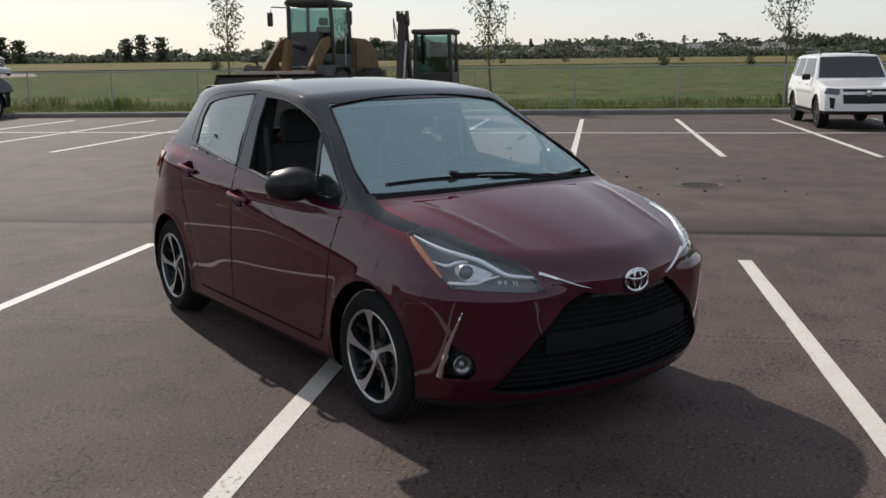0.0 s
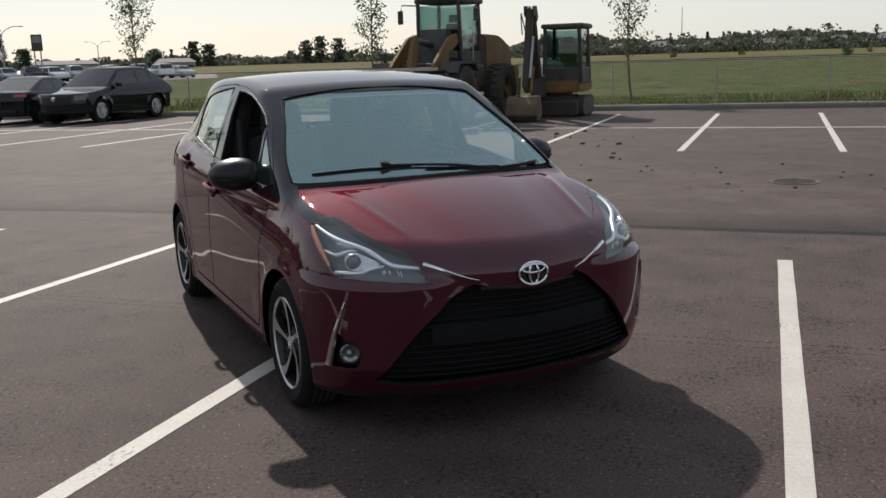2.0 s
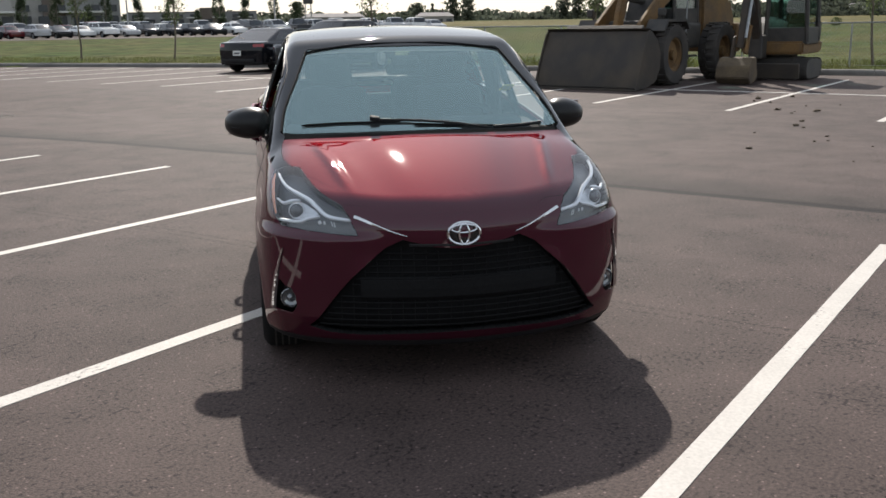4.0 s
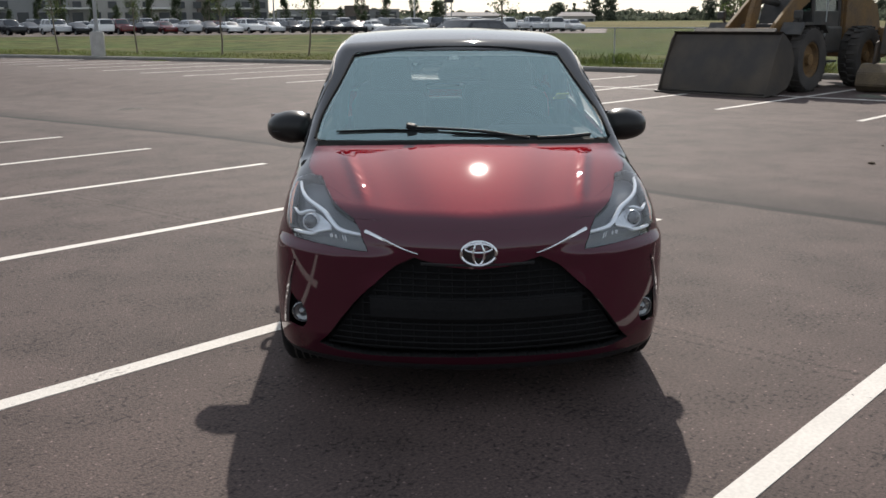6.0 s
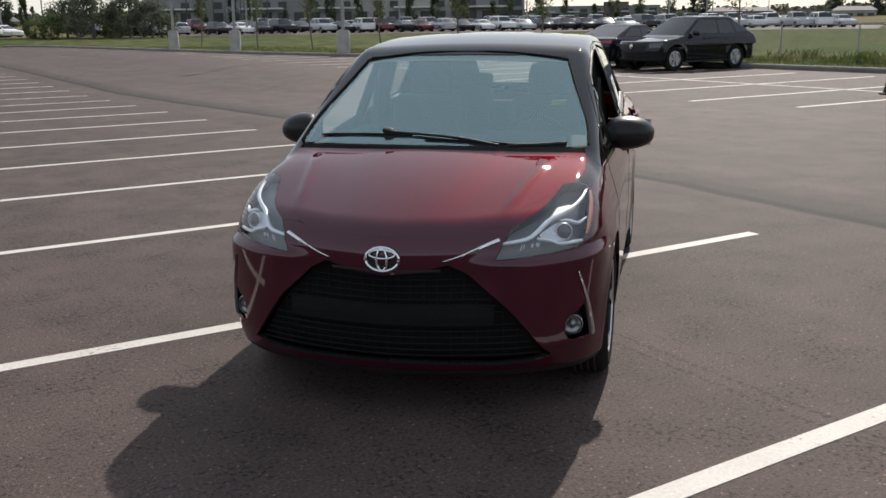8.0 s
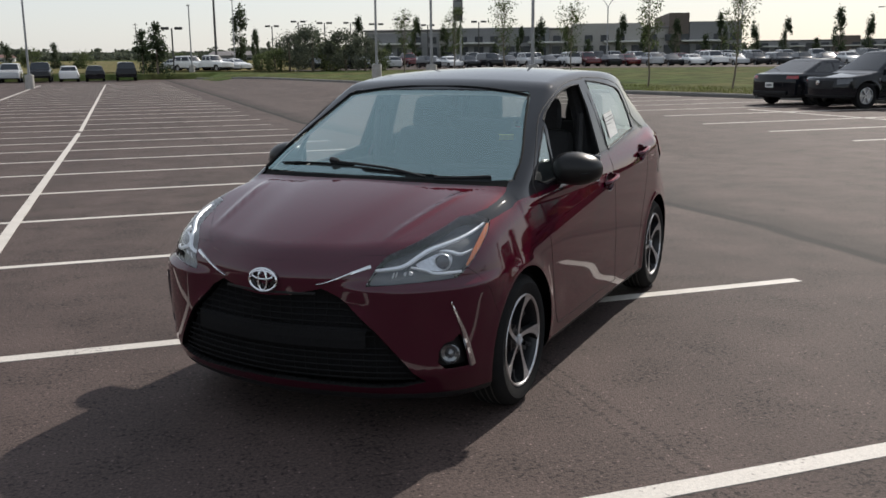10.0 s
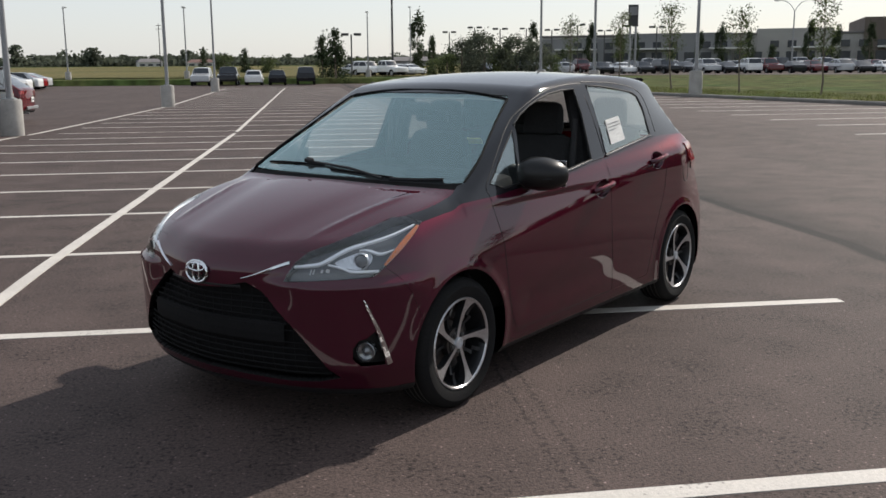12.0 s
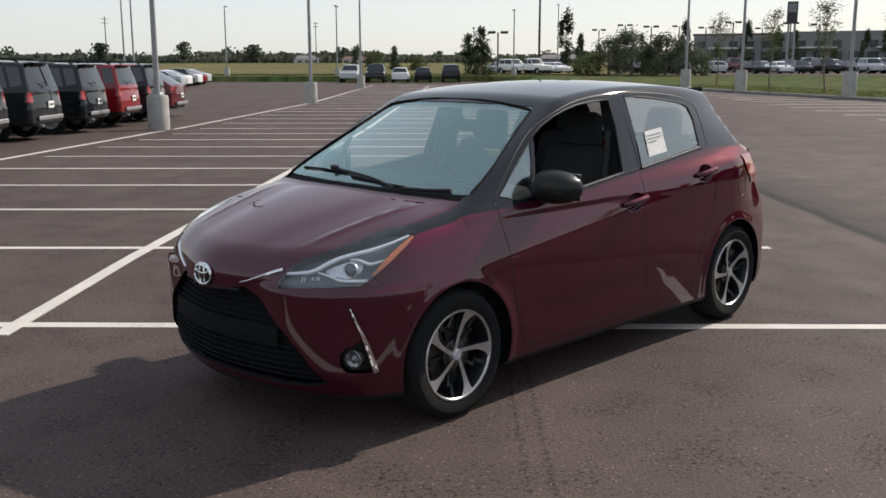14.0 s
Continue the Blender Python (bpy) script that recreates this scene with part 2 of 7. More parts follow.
M = {
    "asphalt": asphalt_material(),
    "marking": marking_material(),
    "red_paint": car_paint("red_paint", (0.060, 0.0062, 0.0185), (0.053, 0.0055, 0.0165), rough=0.60, metal=0.70, coat=1.0),
    "black_paint": car_paint("black_paint", (0.010, 0.010, 0.012), (0.008, 0.008, 0.010)),
    "plastic": material("black_plastic", (0.016, 0.016, 0.017), 0.5, spec=0.25, bump_size=0.0004, bump_scale=900),
    "deep_black": material("deep_black", (0.012, 0.012, 0.0125), 0.75, vary=0.05, spec=0.06),
    "lamp_bowl": material("lamp_bowl", (0.075, 0.082, 0.090), 0.35, 0.1, vary=0.05, scale=14),
    "satin_black": material("satin_black", (0.010, 0.010, 0.0105), 0.32, spec=0.3, vary=0.05),
    "fog_glass": material("fog_glass", (0.20, 0.21, 0.22), 0.14, 0.6, vary=0.2, scale=60, coat=1.0),
    "lamp_white": material("lamp_strip", (0.72, 0.74, 0.77), 0.42, 0.3, vary=0.01, fine=0.01),
    "projector_lens": material("projector_lens", (0.05, 0.053, 0.060), 0.08, 0.2, vary=0.05, coat=1.0),
    "gloss_black": material("gloss_black", (0.008, 0.008, 0.009), 0.16, vary=0.05, coat=0.3),
    "chrome": material("chrome", (0.72, 0.72, 0.74), 0.09, 1.0, vary=0.02, fine=0.02),
    "tyre": material("tyre_rubber", (0.012, 0.012, 0.0125), 0.85, spec=0.12, bump_size=0.001, bump_scale=160, second=(0.018, 0.017, 0.016)),
    "alloy": material("machined_alloy", (0.55, 0.55, 0.56), 0.30, 0.85, vary=0.04),
    "dark_alloy": material("dark_alloy", (0.030, 0.031, 0.034), 0.4, 0.5),
    "iron": material("brake_iron", (0.13, 0.12, 0.115), 0.45, 0.9, vary=0.2),
    "fabric": material("seat_fabric", (0.030, 0.030, 0.032), 0.92, bump_size=0.001, bump_scale=700),
    "lining": material("headliner", (0.42, 0.40, 0.37), 0.95, bump_size=0.0006, bump_scale=900),
    "dash": material("dashboard", (0.034, 0.034, 0.036), 0.85, spec=0.08, bump_size=0.0006, bump_scale=500),
    "screen_glass": glass_material("screen_glass", (0.94, 0.99, 0.97), 4.6, tone=(0.76, 1.0, 1.0)),
    "side_glass": glass_material("side_glass", (0.93, 0.98, 0.97), 4.4, tone=(0.88, 1.0, 0.98)),
    "pale_glass": glass_material("pale_glass", (0.92, 0.98, 0.96), 4.2, tone=(0.93, 1.0, 0.96)),
    "dark_glass": glass_material("dark_glass", (0.08, 0.09, 0.10), 1.6),
    "lamp_glass": glass_material("lamp_glass", (0.97, 0.985, 1.0), 1.5),
    "cab_glass": glass_material("cab_glass", (0.55, 0.68, 0.66), 1.2),
    "lamp_silver": material("lamp_reflector", (0.62, 0.64, 0.67), 0.34, 0.6, vary=0.04, scale=30),
    "amber": material("amber_lens", (0.55, 0.13, 0.015), 0.18, coat=0.6),
    "red_lens": material("red_lens", (0.30, 0.010, 0.012), 0.15, coat=0.8),
    "paper": material("paper", (0.74, 0.74, 0.71), 0.85, vary=0.05),
    "ink": material("ink", (0.08, 0.08, 0.09), 0.8),
    "yellow_tag": material("yellow_tag", (0.55, 0.50, 0.10), 0.7),
    "white_paint": car_paint("white_paint", (0.72, 0.72, 0.71), (0.66, 0.66, 0.65)),
    "silver_paint": car_paint("silver_paint", (0.42, 0.43, 0.44), (0.38, 0.39, 0.40)),
    "grey_paint": car_paint("grey_paint", (0.016, 0.017, 0.020), (0.013, 0.014, 0.016)),
    "blue_black_paint": car_paint("blue_black_paint", (0.008, 0.009, 0.012), (0.006, 0.007, 0.009)),
    "bright_red_paint": car_paint("bright_red_paint", (0.19, 0.009, 0.014), (0.16, 0.008, 0.012)),
    "maroon_paint": car_paint("maroon_paint", (0.10, 0.010, 0.014), (0.08, 0.008, 0.012)),
    "concrete": material("concrete", (0.36, 0.345, 0.32), 0.9, vary=0.15, scale=3, fine=0.1, fine_scale=60, bump_size=0.003, bump_scale=80),
    "kerb_concrete": material("kerb_concrete", (0.20, 0.19, 0.175), 0.9, vary=0.2, scale=1.5, fine=0.12, fine_scale=50, bump_size=0.003, bump_scale=80),
    "galvanised": material("galvanised_steel", (0.34, 0.35, 0.355), 0.45, 0.7, vary=0.1),
    "pole_grey": material("pole_paint", (0.30, 0.305, 0.31), 0.5, 0.3, vary=0.1),
    "dark_pole": material("dark_pole", (0.05, 0.05, 0.05), 0.7),
    "grass": material("grass", (0.050, 0.076, 0.024), 0.95, vary=0.25, scale=0.15, fine=0.30, fine_scale=0.7, second=(0.096, 0.088, 0.038), bump_size=0.05, bump_scale=12, spec=0.03),
    "blade": material("grass_blades", (0.070, 0.095, 0.028), 0.9, island=0.45, vary=0.2, scale=0.5, second=(0.13, 0.12, 0.05), spec=0.05),
    "dry_grass": material("dry_grass", (0.150, 0.125, 0.058), 0.95, vary=0.25, scale=0.03, fine=0.2, fine_scale=1.5, second=(0.085, 0.088, 0.038), spec=0.03),
    "leaf": material("leaf", (0.078, 0.100, 0.040), 0.75, island=0.5, vary=0.2, scale=1.0, spec=0.3),
    "dark_leaf": material("dark_leaf", (0.042, 0.060, 0.028), 0.8, island=0.5, vary=0.2, scale=1.0, spec=0.3),
    # leaf green lifted paler and greyer: distance haze is put into the colour
    "hazed_leaf": material("hazed_leaf", (0.105, 0.120, 0.088), 0.9, island=0.4, vary=0.25, scale=0.05, spec=0.2),
    "bark": material("bark", (0.16, 0.13, 0.10), 0.9, vary=0.2, scale=6, bump_size=0.01, bump_scale=40),
    "machine_yellow": material("machine_yellow", (0.17, 0.092, 0.026), 0.7, vary=0.25, scale=2.5, second=(0.10, 0.062, 0.030), fine=0.15, fine_scale=30),
    "machine_brown": material("machine_brown", (0.060, 0.042, 0.028), 0.7, vary=0.25, scale=4, second=(0.028, 0.024, 0.021), fine=0.12, fine_scale=40),
    "machine_tan": material("machine_tan", (0.13, 0.095, 0.055), 0.8, vary=0.25, scale=3, second=(0.07, 0.052, 0.036), fine=0.12, fine_scale=40),
    "machine_black": material("machine_black", (0.030, 0.029, 0.028), 0.65, vary=0.2, scale=3, second=(0.07, 0.06, 0.05)),
    "dirty_steel": material("dirty_steel", (0.042, 0.037, 0.033), 0.7, 0.3, vary=0.25, scale=1.5, second=(0.075, 0.060, 0.045), bump_size=0.004, bump_scale=30),
    "dusty_tyre": material("dusty_tyre", (0.036, 0.033, 0.031), 0.9, vary=0.25, scale=3, second=(0.065, 0.057, 0.05)),
    "wall_beige": material("wall_beige", (0.36, 0.345, 0.325), 0.85, vary=0.12, scale=0.2),
    "wall_grey": material("wall_grey", (0.22, 0.22, 0.225), 0.8, vary=0.12, scale=0.2),
    "wall_brown": material("wall_brown", (0.13, 0.105, 0.09), 0.85, vary=0.15, scale=0.2),
    "wall_white": material("wall_white", (0.62, 0.61, 0.58), 0.8, vary=0.1, scale=0.2),
    "roof_grey": material("roof_grey", (0.16, 0.15, 0.15), 0.85, vary=0.15, scale=0.5),
    "roof_red": material("roof_red", (0.15, 0.075, 0.06), 0.8, vary=0.15, scale=0.5),
    "window_dark": material("window_dark", (0.03, 0.036, 0.045), 0.15),
    "dirt": material("dirt", (0.10, 0.075, 0.05), 0.95, vary=0.3, scale=20, bump_size=0.01, bump_scale=60),
    "lamp_orange": material("beacon_lens", (0.6, 0.10, 0.01), 0.25),
}


M["black_paint"].node_tree.nodes["Principled BSDF"].inputs["Coat IOR"].default_value = 1.48
M["red_paint"].node_tree.nodes["Principled BSDF"].inputs["Specular Tint"].default_value = (0.60, 0.26, 0.36, 1)
M["red_paint"].node_tree.nodes["Principled BSDF"].inputs["Coat IOR"].default_value = 1.54

for dark in ("blue_black_paint", "grey_paint"):
    M[dark].node_tree.nodes["Principled BSDF"].inputs["Coat IOR"].default_value = 1.42



def let_light_through(m, share):
    """Leaves and blades pass part of the light on."""
    n, l = m.node_tree.nodes, m.node_tree.links
    p = n["Principled BSDF"]
    t, mix = n.new("ShaderNodeBsdfTranslucent"), n.new("ShaderNodeMixShader")
    mix.inputs[0].default_value = share
    l.new(p.inputs["Base Color"].links[0].from_socket, t.inputs["Color"])
    l.new(p.outputs[0], mix.inputs[1]), l.new(t.outputs[0], mix.inputs[2])
    l.new(mix.outputs[0], n["Material Output"].inputs[0])


for name, share in (("leaf", 0.5), ("dark_leaf", 0.4), ("hazed_leaf", 0.5), ("blade", 0.5)):
    let_light_through(M[name], share)


# ---- builders ----
def smax(a, b, k):
    h = np.maximum(k - np.abs(a - b), 0.0) / k
    return np.maximum(a, b) + h * h * k * 0.25


def ramp(v, a, b):
    u = np.clip((v - a) / (b - a), 0.0, 1.0)
    return u * u * (3 - 2 * u)


def bump(v, c, s):
    return np.exp(-((v - c) / s) ** 2)


def mesh_of(name, verts, faces, mat=None, smooth=False, normals=None):
    me = bpy.data.meshes.new(name)
    me.from_pydata([tuple(v) for v in verts], [], [tuple(f) for f in faces])
    if smooth or normals is not None:
        me.polygons.foreach_set("use_smooth", [True] * len(me.polygons))
    if normals is not None:
        me.normals_split_custom_set_from_vertices([tuple(v) for v in normals])
    if mat:
        me.materials.append(M[mat])
    return me


def part(name, bm, mat, parent=None, label="", smooth=False):
    """One mesh object from a bmesh or a mesh, under a thing or a part."""
    if isinstance(bm, bmesh.types.BMesh):
        me = bpy.data.meshes.new(name)
        bm.normal_update()
        bm.to_mesh(me)
        bm.free()
        if smooth:
            me.polygons.foreach_set("use_smooth", [True] * len(me.polygons))
            me.set_sharp_from_angle(angle=radians(38))
        me.materials.append(M[mat])
    else:
        me = bm
        if not me.materials:
            me.materials.append(M[mat])
    ob = new(name, me)
    ob.parent = parent
    if label:
        ob["label"] = label
    return ob


def thing(name, label, category, group="", kind="", at=None):
    e = new(name)
    e.empty_display_size = 0.2
    if at is not None:
        e.matrix_basis = at
    return tagged(e, label, category, group, kind)


def add_box(bm, size, at=(0, 0, 0), rot=(0, 0, 0), bevel=0.0, taper=None):
    r = bmesh.ops.create_cube(bm, size=1.0)
    vs = r["verts"]
    for v in vs:
        if taper and v.co.z > 0:
            v.co.x *= taper[0]
            v.co.y *= taper[1]
        v.co = Vector((v.co.x * size[0], v.co.y * size[1], v.co.z * size[2]))
    if bevel:
        es = {e for v in vs for e in v.link_edges}
        vs = [v for v in bmesh.ops.bevel(bm, geom=list(es), offset=bevel, segments=2, affect="EDGES", profile=0.5)["verts"]] + [v for v in vs if v.is_valid]
    m = pose(*at, *rot)
    done = set()
    for v in vs:
        if v.is_valid and v not in done:
            done.add(v)
            v.co = m @ v.co
    return bm


def box(size, at=(0, 0, 0), rot=(0, 0, 0), bevel=0.0, taper=None):
    return add_box(bmesh.new(), size, at, rot, bevel, taper)


def add_tube(bm, points, radius, sides=8, closed=False, cap=True):
    """A round tube along points; radius may be a list."""
    pts = [Vector(p) for p in points]
    rings = []
    up = Vector((0, 0, 1))
    for i, p in enumerate(pts):
        a = pts[i - 1] if (i or closed) else p
        b = pts[(i + 1) % len(pts)] if (i < len(pts) - 1 or closed) else p
        d = (b - a).normalized()
        ref = up if abs(d.dot(up)) < 0.95 else Vector((1, 0, 0))
        s = d.cross(ref).normalized()
        u = s.cross(d)
        r = radius[i] if isinstance(radius, (list, tuple)) else radius
        rings.append([bm.verts.new(p + (s * math.cos(k * math.tau / sides) + u * math.sin(k * math.tau / sides)) * r) for k in range(sides)])
    n = len(rings)
    for i in range(n if closed else n - 1):
        a, b = rings[i], rings[(i + 1) % n]
        for k in range(sides):
            bm.faces.new((a[k], a[(k + 1) % sides], b[(k + 1) % sides], b[k]))
    if cap and not closed:
        bm.faces.new(rings[0][::-1])
        bm.faces.new(rings[-1])
    return bm


def tube(points, radius, sides=8, closed=False, cap=True):
    return add_tube(bmesh.new(), points, radius, sides, closed, cap)


def add_lathe(bm, profile, axis="x", at=(0, 0, 0), steps=40):
    """Turns (radius, along) pairs about an axis."""
    rings = []
    for r, h in profile:
        ring = []
        for k in range(steps):
            c, s = math.cos(k * math.tau / steps) * r, math.sin(k * math.tau / steps) * r
            p = {"x": (h, c, s), "y": (c, h, s), "z": (c, s, h)}[axis]
            ring.append(bm.verts.new(Vector(p) + Vector(at)))
        rings.append(ring)
    for a, b in zip(rings, rings[1:]):
        for k in range(steps):
            bm.faces.new((a[k], a[(k + 1) % steps], b[(k + 1) % steps], b[k]))
    return bm


def lathe(profile, axis="x", at=(0, 0, 0), steps=40):
    bm = add_lathe(bmesh.new(), profile, axis, at, steps)
    bmesh.ops.recalc_face_normals(bm, faces=bm.faces)
    return bm


def prism(outline, depth, axis="x", at=0.0, bevel=0.0):
    """An outline of (u, v) pairs given thickness along an axis."""
    bm = bmesh.new()
    place = {"x": lambda u, v, h: (h, u, v), "y": lambda u, v, h: (u, h, v), "z": lambda u, v, h: (u, v, h)}[axis]
    low = [bm.verts.new(place(u, v, at)) for u, v in outline]
    high = [bm.verts.new(place(u, v, at + depth)) for u, v in outline]
    k = len(outline)
    bm.faces.new(low[::-1]), bm.faces.new(high)
    for i in range(k):
        bm.faces.new((low[i], low[(i + 1) % k], high[(i + 1) % k], high[i]))
    bmesh.ops.recalc_face_normals(bm, faces=bm.faces)
    if bevel:
        bmesh.ops.bevel(bm, geom=list(bm.edges), offset=bevel, segments=2, affect="EDGES")
    return bm


def spline(points, steps=8, closed=False):
    """A Catmull-Rom curve through the points."""
    p = [np.array(q, float) for q in points]
    n, out = len(p), []
    for i in range(n if closed else n - 1):
        q = [p[(i + j) % n] if closed else p[min(max(i + j, 0), n - 1)] for j in (-1, 0, 1, 2)]
        for k in range(steps):
            t = k / steps
            out.append(0.5 * (2 * q[1] + (q[2] - q[0]) * t + (2 * q[0] - 5 * q[1] + 4 * q[2] - q[3]) * t * t + (3 * q[1] - q[0] - 3 * q[2] + q[3]) * t ** 3))
    return out if closed else out + [p[-1]]


# ---- ground ----
LOT_TURN = pose(0, 0, 0, 0, 0, 45)  # the rows run at 45 degrees to the parked hatchback


def lot(a, b, z=0.0):
    """World place of a along the stall lines, b along the rows."""
    return Vector(((a - b) * 0.70710678, (a + b) * 0.70710678, z))


def kerb_a(b):
    """The kerb along the grass; past the parked cars it swings in towards the lot's far corner."""
    return 23.0 - 0.05 * b - 0.18 * max(b - 20.0, 0.0) + 0.06 * max(b - 45.0, 0.0)


def lot_z(a, b):
    """The lot falls gently along the rows on the near side."""
    return -0.015 * min(max(b - 3.0, 0.0), 20.0) * (1 - float(ramp(a, 7.5, 11.0)))


LOT_END, LOT_NEAR, LOT_BACK = 97.0, -45.0, -48.0


def rise(a, b):
    """The land beyond the lot rises very gently."""
    r = math.hypot(a, b)
    return 0.0055 * min(max(r - 70.0, 0.0), 830.0)


def land_z(a, b):
    inside = LOT_BACK < a < kerb_a(b) + 0.1 and LOT_NEAR < b < LOT_END
    return (-0.55 if inside else 0.10) + rise(a, b)


def stretch(lo, hi, near_lo, near_hi, near_step, growth=1.28):
    """Coordinates fine between near_lo and near_hi, ever coarser towards lo and hi."""
    out = list(np.arange(near_lo, near_hi + 1e-6, near_step))
    s = near_step
    while out[-1] < hi:
        s *= growth
        out.append(min(out[-1] + s, hi))
    s = near_step
    while out[0] > lo:
        s *= growth
        out.insert(0, max(out[0] - s, lo))
    return out


def sheet(name, a_list, b_list, height, mat):
    verts = [(a, b, height(a, b)) for a in a_list for b in b_list]
    n = len(b_list)
    faces = [(i * n + j, (i + 1) * n + j, (i + 1) * n + j + 1, i * n + j + 1) for i in range(len(a_list) - 1) for j in range(n - 1)]
    ob = new(name, mesh_of(name, verts, faces, mat, True))
    ob.matrix_basis = LOT_TURN
    return ob


def build_ground():
    a_list = sorted(set(stretch(-3200, 3200, -50, 40, 3.0)) | {LOT_BACK - 0.05, LOT_BACK + 0.05})
    b_list = sorted(set(stretch(-3200, 3200, -46, 102, 4.0)) | {LOT_NEAR - 0.05, LOT_NEAR + 0.05, LOT_END - 0.05, LOT_END + 0.05})
    tagged(sheet("ground", a_list, b_list, land_z, "grass"), "rough green and straw-coloured grass field reaching the horizon", "grass field", kind="structure")
    # asphalt, cut to the slanting kerb
    bs = [LOT_NEAR] + list(np.arange(-42, 40, 3.0)) + list(np.arange(40, LOT_END, 6.0)) + [LOT_END]
    verts, faces, k = [], [], 40
    for b in bs:
        for i in range(k + 1):
            u = i / k
            a = LOT_BACK + (kerb_a(b) - LOT_BACK) * u
            verts.append((a, b, lot_z(a, b)))
    for j in range(len(bs) - 1):
        for i in range(k):
            faces.append((j * (k + 1) + i, j * (k + 1) + i + 1, (j + 1) * (k + 1) + i + 1, (j + 1) * (k + 1) + i))
    ob = new("parking_lot", mesh_of("parking_lot", verts, faces, "asphalt", True))
    ob.matrix_basis = LOT_TURN
    tagged(ob, "worn dark grey-brown asphalt parking lot with a long paving joint", "asphalt", kind="structure")


MARKS = []


def marking(a0, b0, a1, b1, width=0.105, lift=0.0):
    """One painted line, following the lot's fall, with slightly ragged edges."""
    rng = random.Random(int(a0 * 31 + b0 * 17 + a1 * 7))
    d = np.array((a1 - a0, b1 - b0))
    length = float(np.hypot(*d))
    d = d / length
    side = np.array((-d[1], d[0])) * width / 2
    n = max(2, int(length / 0.35))
    verts, faces = [], []
    for i in range(n + 1):
        c = np.array((a0, b0)) + d * length * i / n
        for s in (1, -1):
            q = c + side * s * (1 + rng.uniform(-0.03, 0.03))
            for h in (0.0035 + lift, -0.01):
                verts.append((q[0], q[1], lot_z(*q) + h))
    for i in range(n):
        k = i * 4
        faces += [(k, k + 4, k + 6, k + 2), (k, k + 1, k + 5, k + 4), (k + 2, k + 6, k + 7, k + 3)]
    faces += [(0, 2, 3, 1), (4 * n, 4 * n + 1, 4 * n + 3, 4 * n + 2)]
    ob = new("parking_line", mesh_of("parking_line", verts, faces, "marking"))
    ob.matrix_basis = LOT_TURN
    MARKS.append(tagged(ob, "white painted parking line on asphalt, worn and speckled", "parking line", "parking lines", "structure"))


def build_markings():
    # the near double row, its stalls 2.52 m wide
    for i in range(-9, 33):
        b = 1.03 + 2.52 * i if i > -1 else -1.568 + 2.52 * (i + 1)
        end = 3.12 if i == -1 else 3.37
        skew = 0.060 if i == -1 else -0.08 if i == 0 else 0.0
        marking(-7.85 + 0.04 * min(b, 40) if i > -1 else -2.13, b - max(skew, 0.0), end, b + min(skew, 0.0))
    marking(-2.16, 0.75, -1.31, 78.0, lift=0.004)
    marking(-7.95, 3.5, -7.72, 21.4, lift=0.004)
    marking(-7.72, 21.4, -6.28, 42.0, lift=0.004)
    marking(-6.28, 42.0, -6.3, 80, lift=0.004)
    # the far double row by the kerb
    far_row = [(-2.42 * i, 11.35) for i in range(11)] + [(2.5, 12.1), (5.15, 12.55), (7.42, 12.1), (9.55, 11.65), (12.0, 11.7), (14.5, 11.8)]
    for b, near in far_row:
        marking(near, b, min(21.0, kerb_a(b) - 0.35), b)
    marking(16.15, -26, 16.4, 19, lift=0.004)
    for i in range(0, 14):
        b = 17.5 + 2.55 * i
        marking(12.3 + 0.02 * b, b, min(20.6, kerb_a(b) - 0.5), b)


def build_kerb():
    """Concrete kerb in cast lengths along the grass and round the lot's end."""
    def run(p, q, inward):
        p, q = np.array(p, float), np.array(q, float)
        length = float(np.hypot(*(q - p)))
        n = max(1, round(length / 3.0))
        for i in range(n):
            u, v = p + (q - p) * i / n, p + (q - p) * (i + 1) / n
            d = (v - u) / np.hypot(*(v - u))
            u, v = u + d * 0.006, v - d * 0.006
            o = np.array(inward) / np.hypot(*inward)
            z = lot_z(*u)
            zz = lot_z(*v)
            prof = ((0.0, -0.05), (0.0, 0.09), (0.025, 0.135), (0.06, 0.15), (0.20, 0.15), (0.22, 0.02))
            verts = [(*(w + o * s), hz + h) for w, hz in ((u, z), (v, zz)) for s, h in prof]
            k = len(prof)
            faces = [(j, j + 1, k + j + 1, k + j) for j in range(k - 1)] + [tuple(range(k))[::-1], tuple(range(k, 2 * k))]
            kerb_part = new("kerb_stone", mesh_of("kerb_stone", verts, faces, "kerb_concrete"))
            kerb_part.parent = holder
    holder = tagged(new("kerb"), "grey cast concrete kerb between asphalt and grass", "kerb", kind="structure")
    holder.matrix_basis = LOT_TURN
    for b0, b1 in ((-45, 20), (20, 45), (45, 97)):
        run((kerb_a(b0), b0), (kerb_a(b1), b1), (1, 0.05))
    run((kerb_a(97), 97), (-48, 97), (0, 1))


build_ground()
build_markings()
build_kerb()


# ---- hatchback surface ----
REAR_AXLE = 2.45


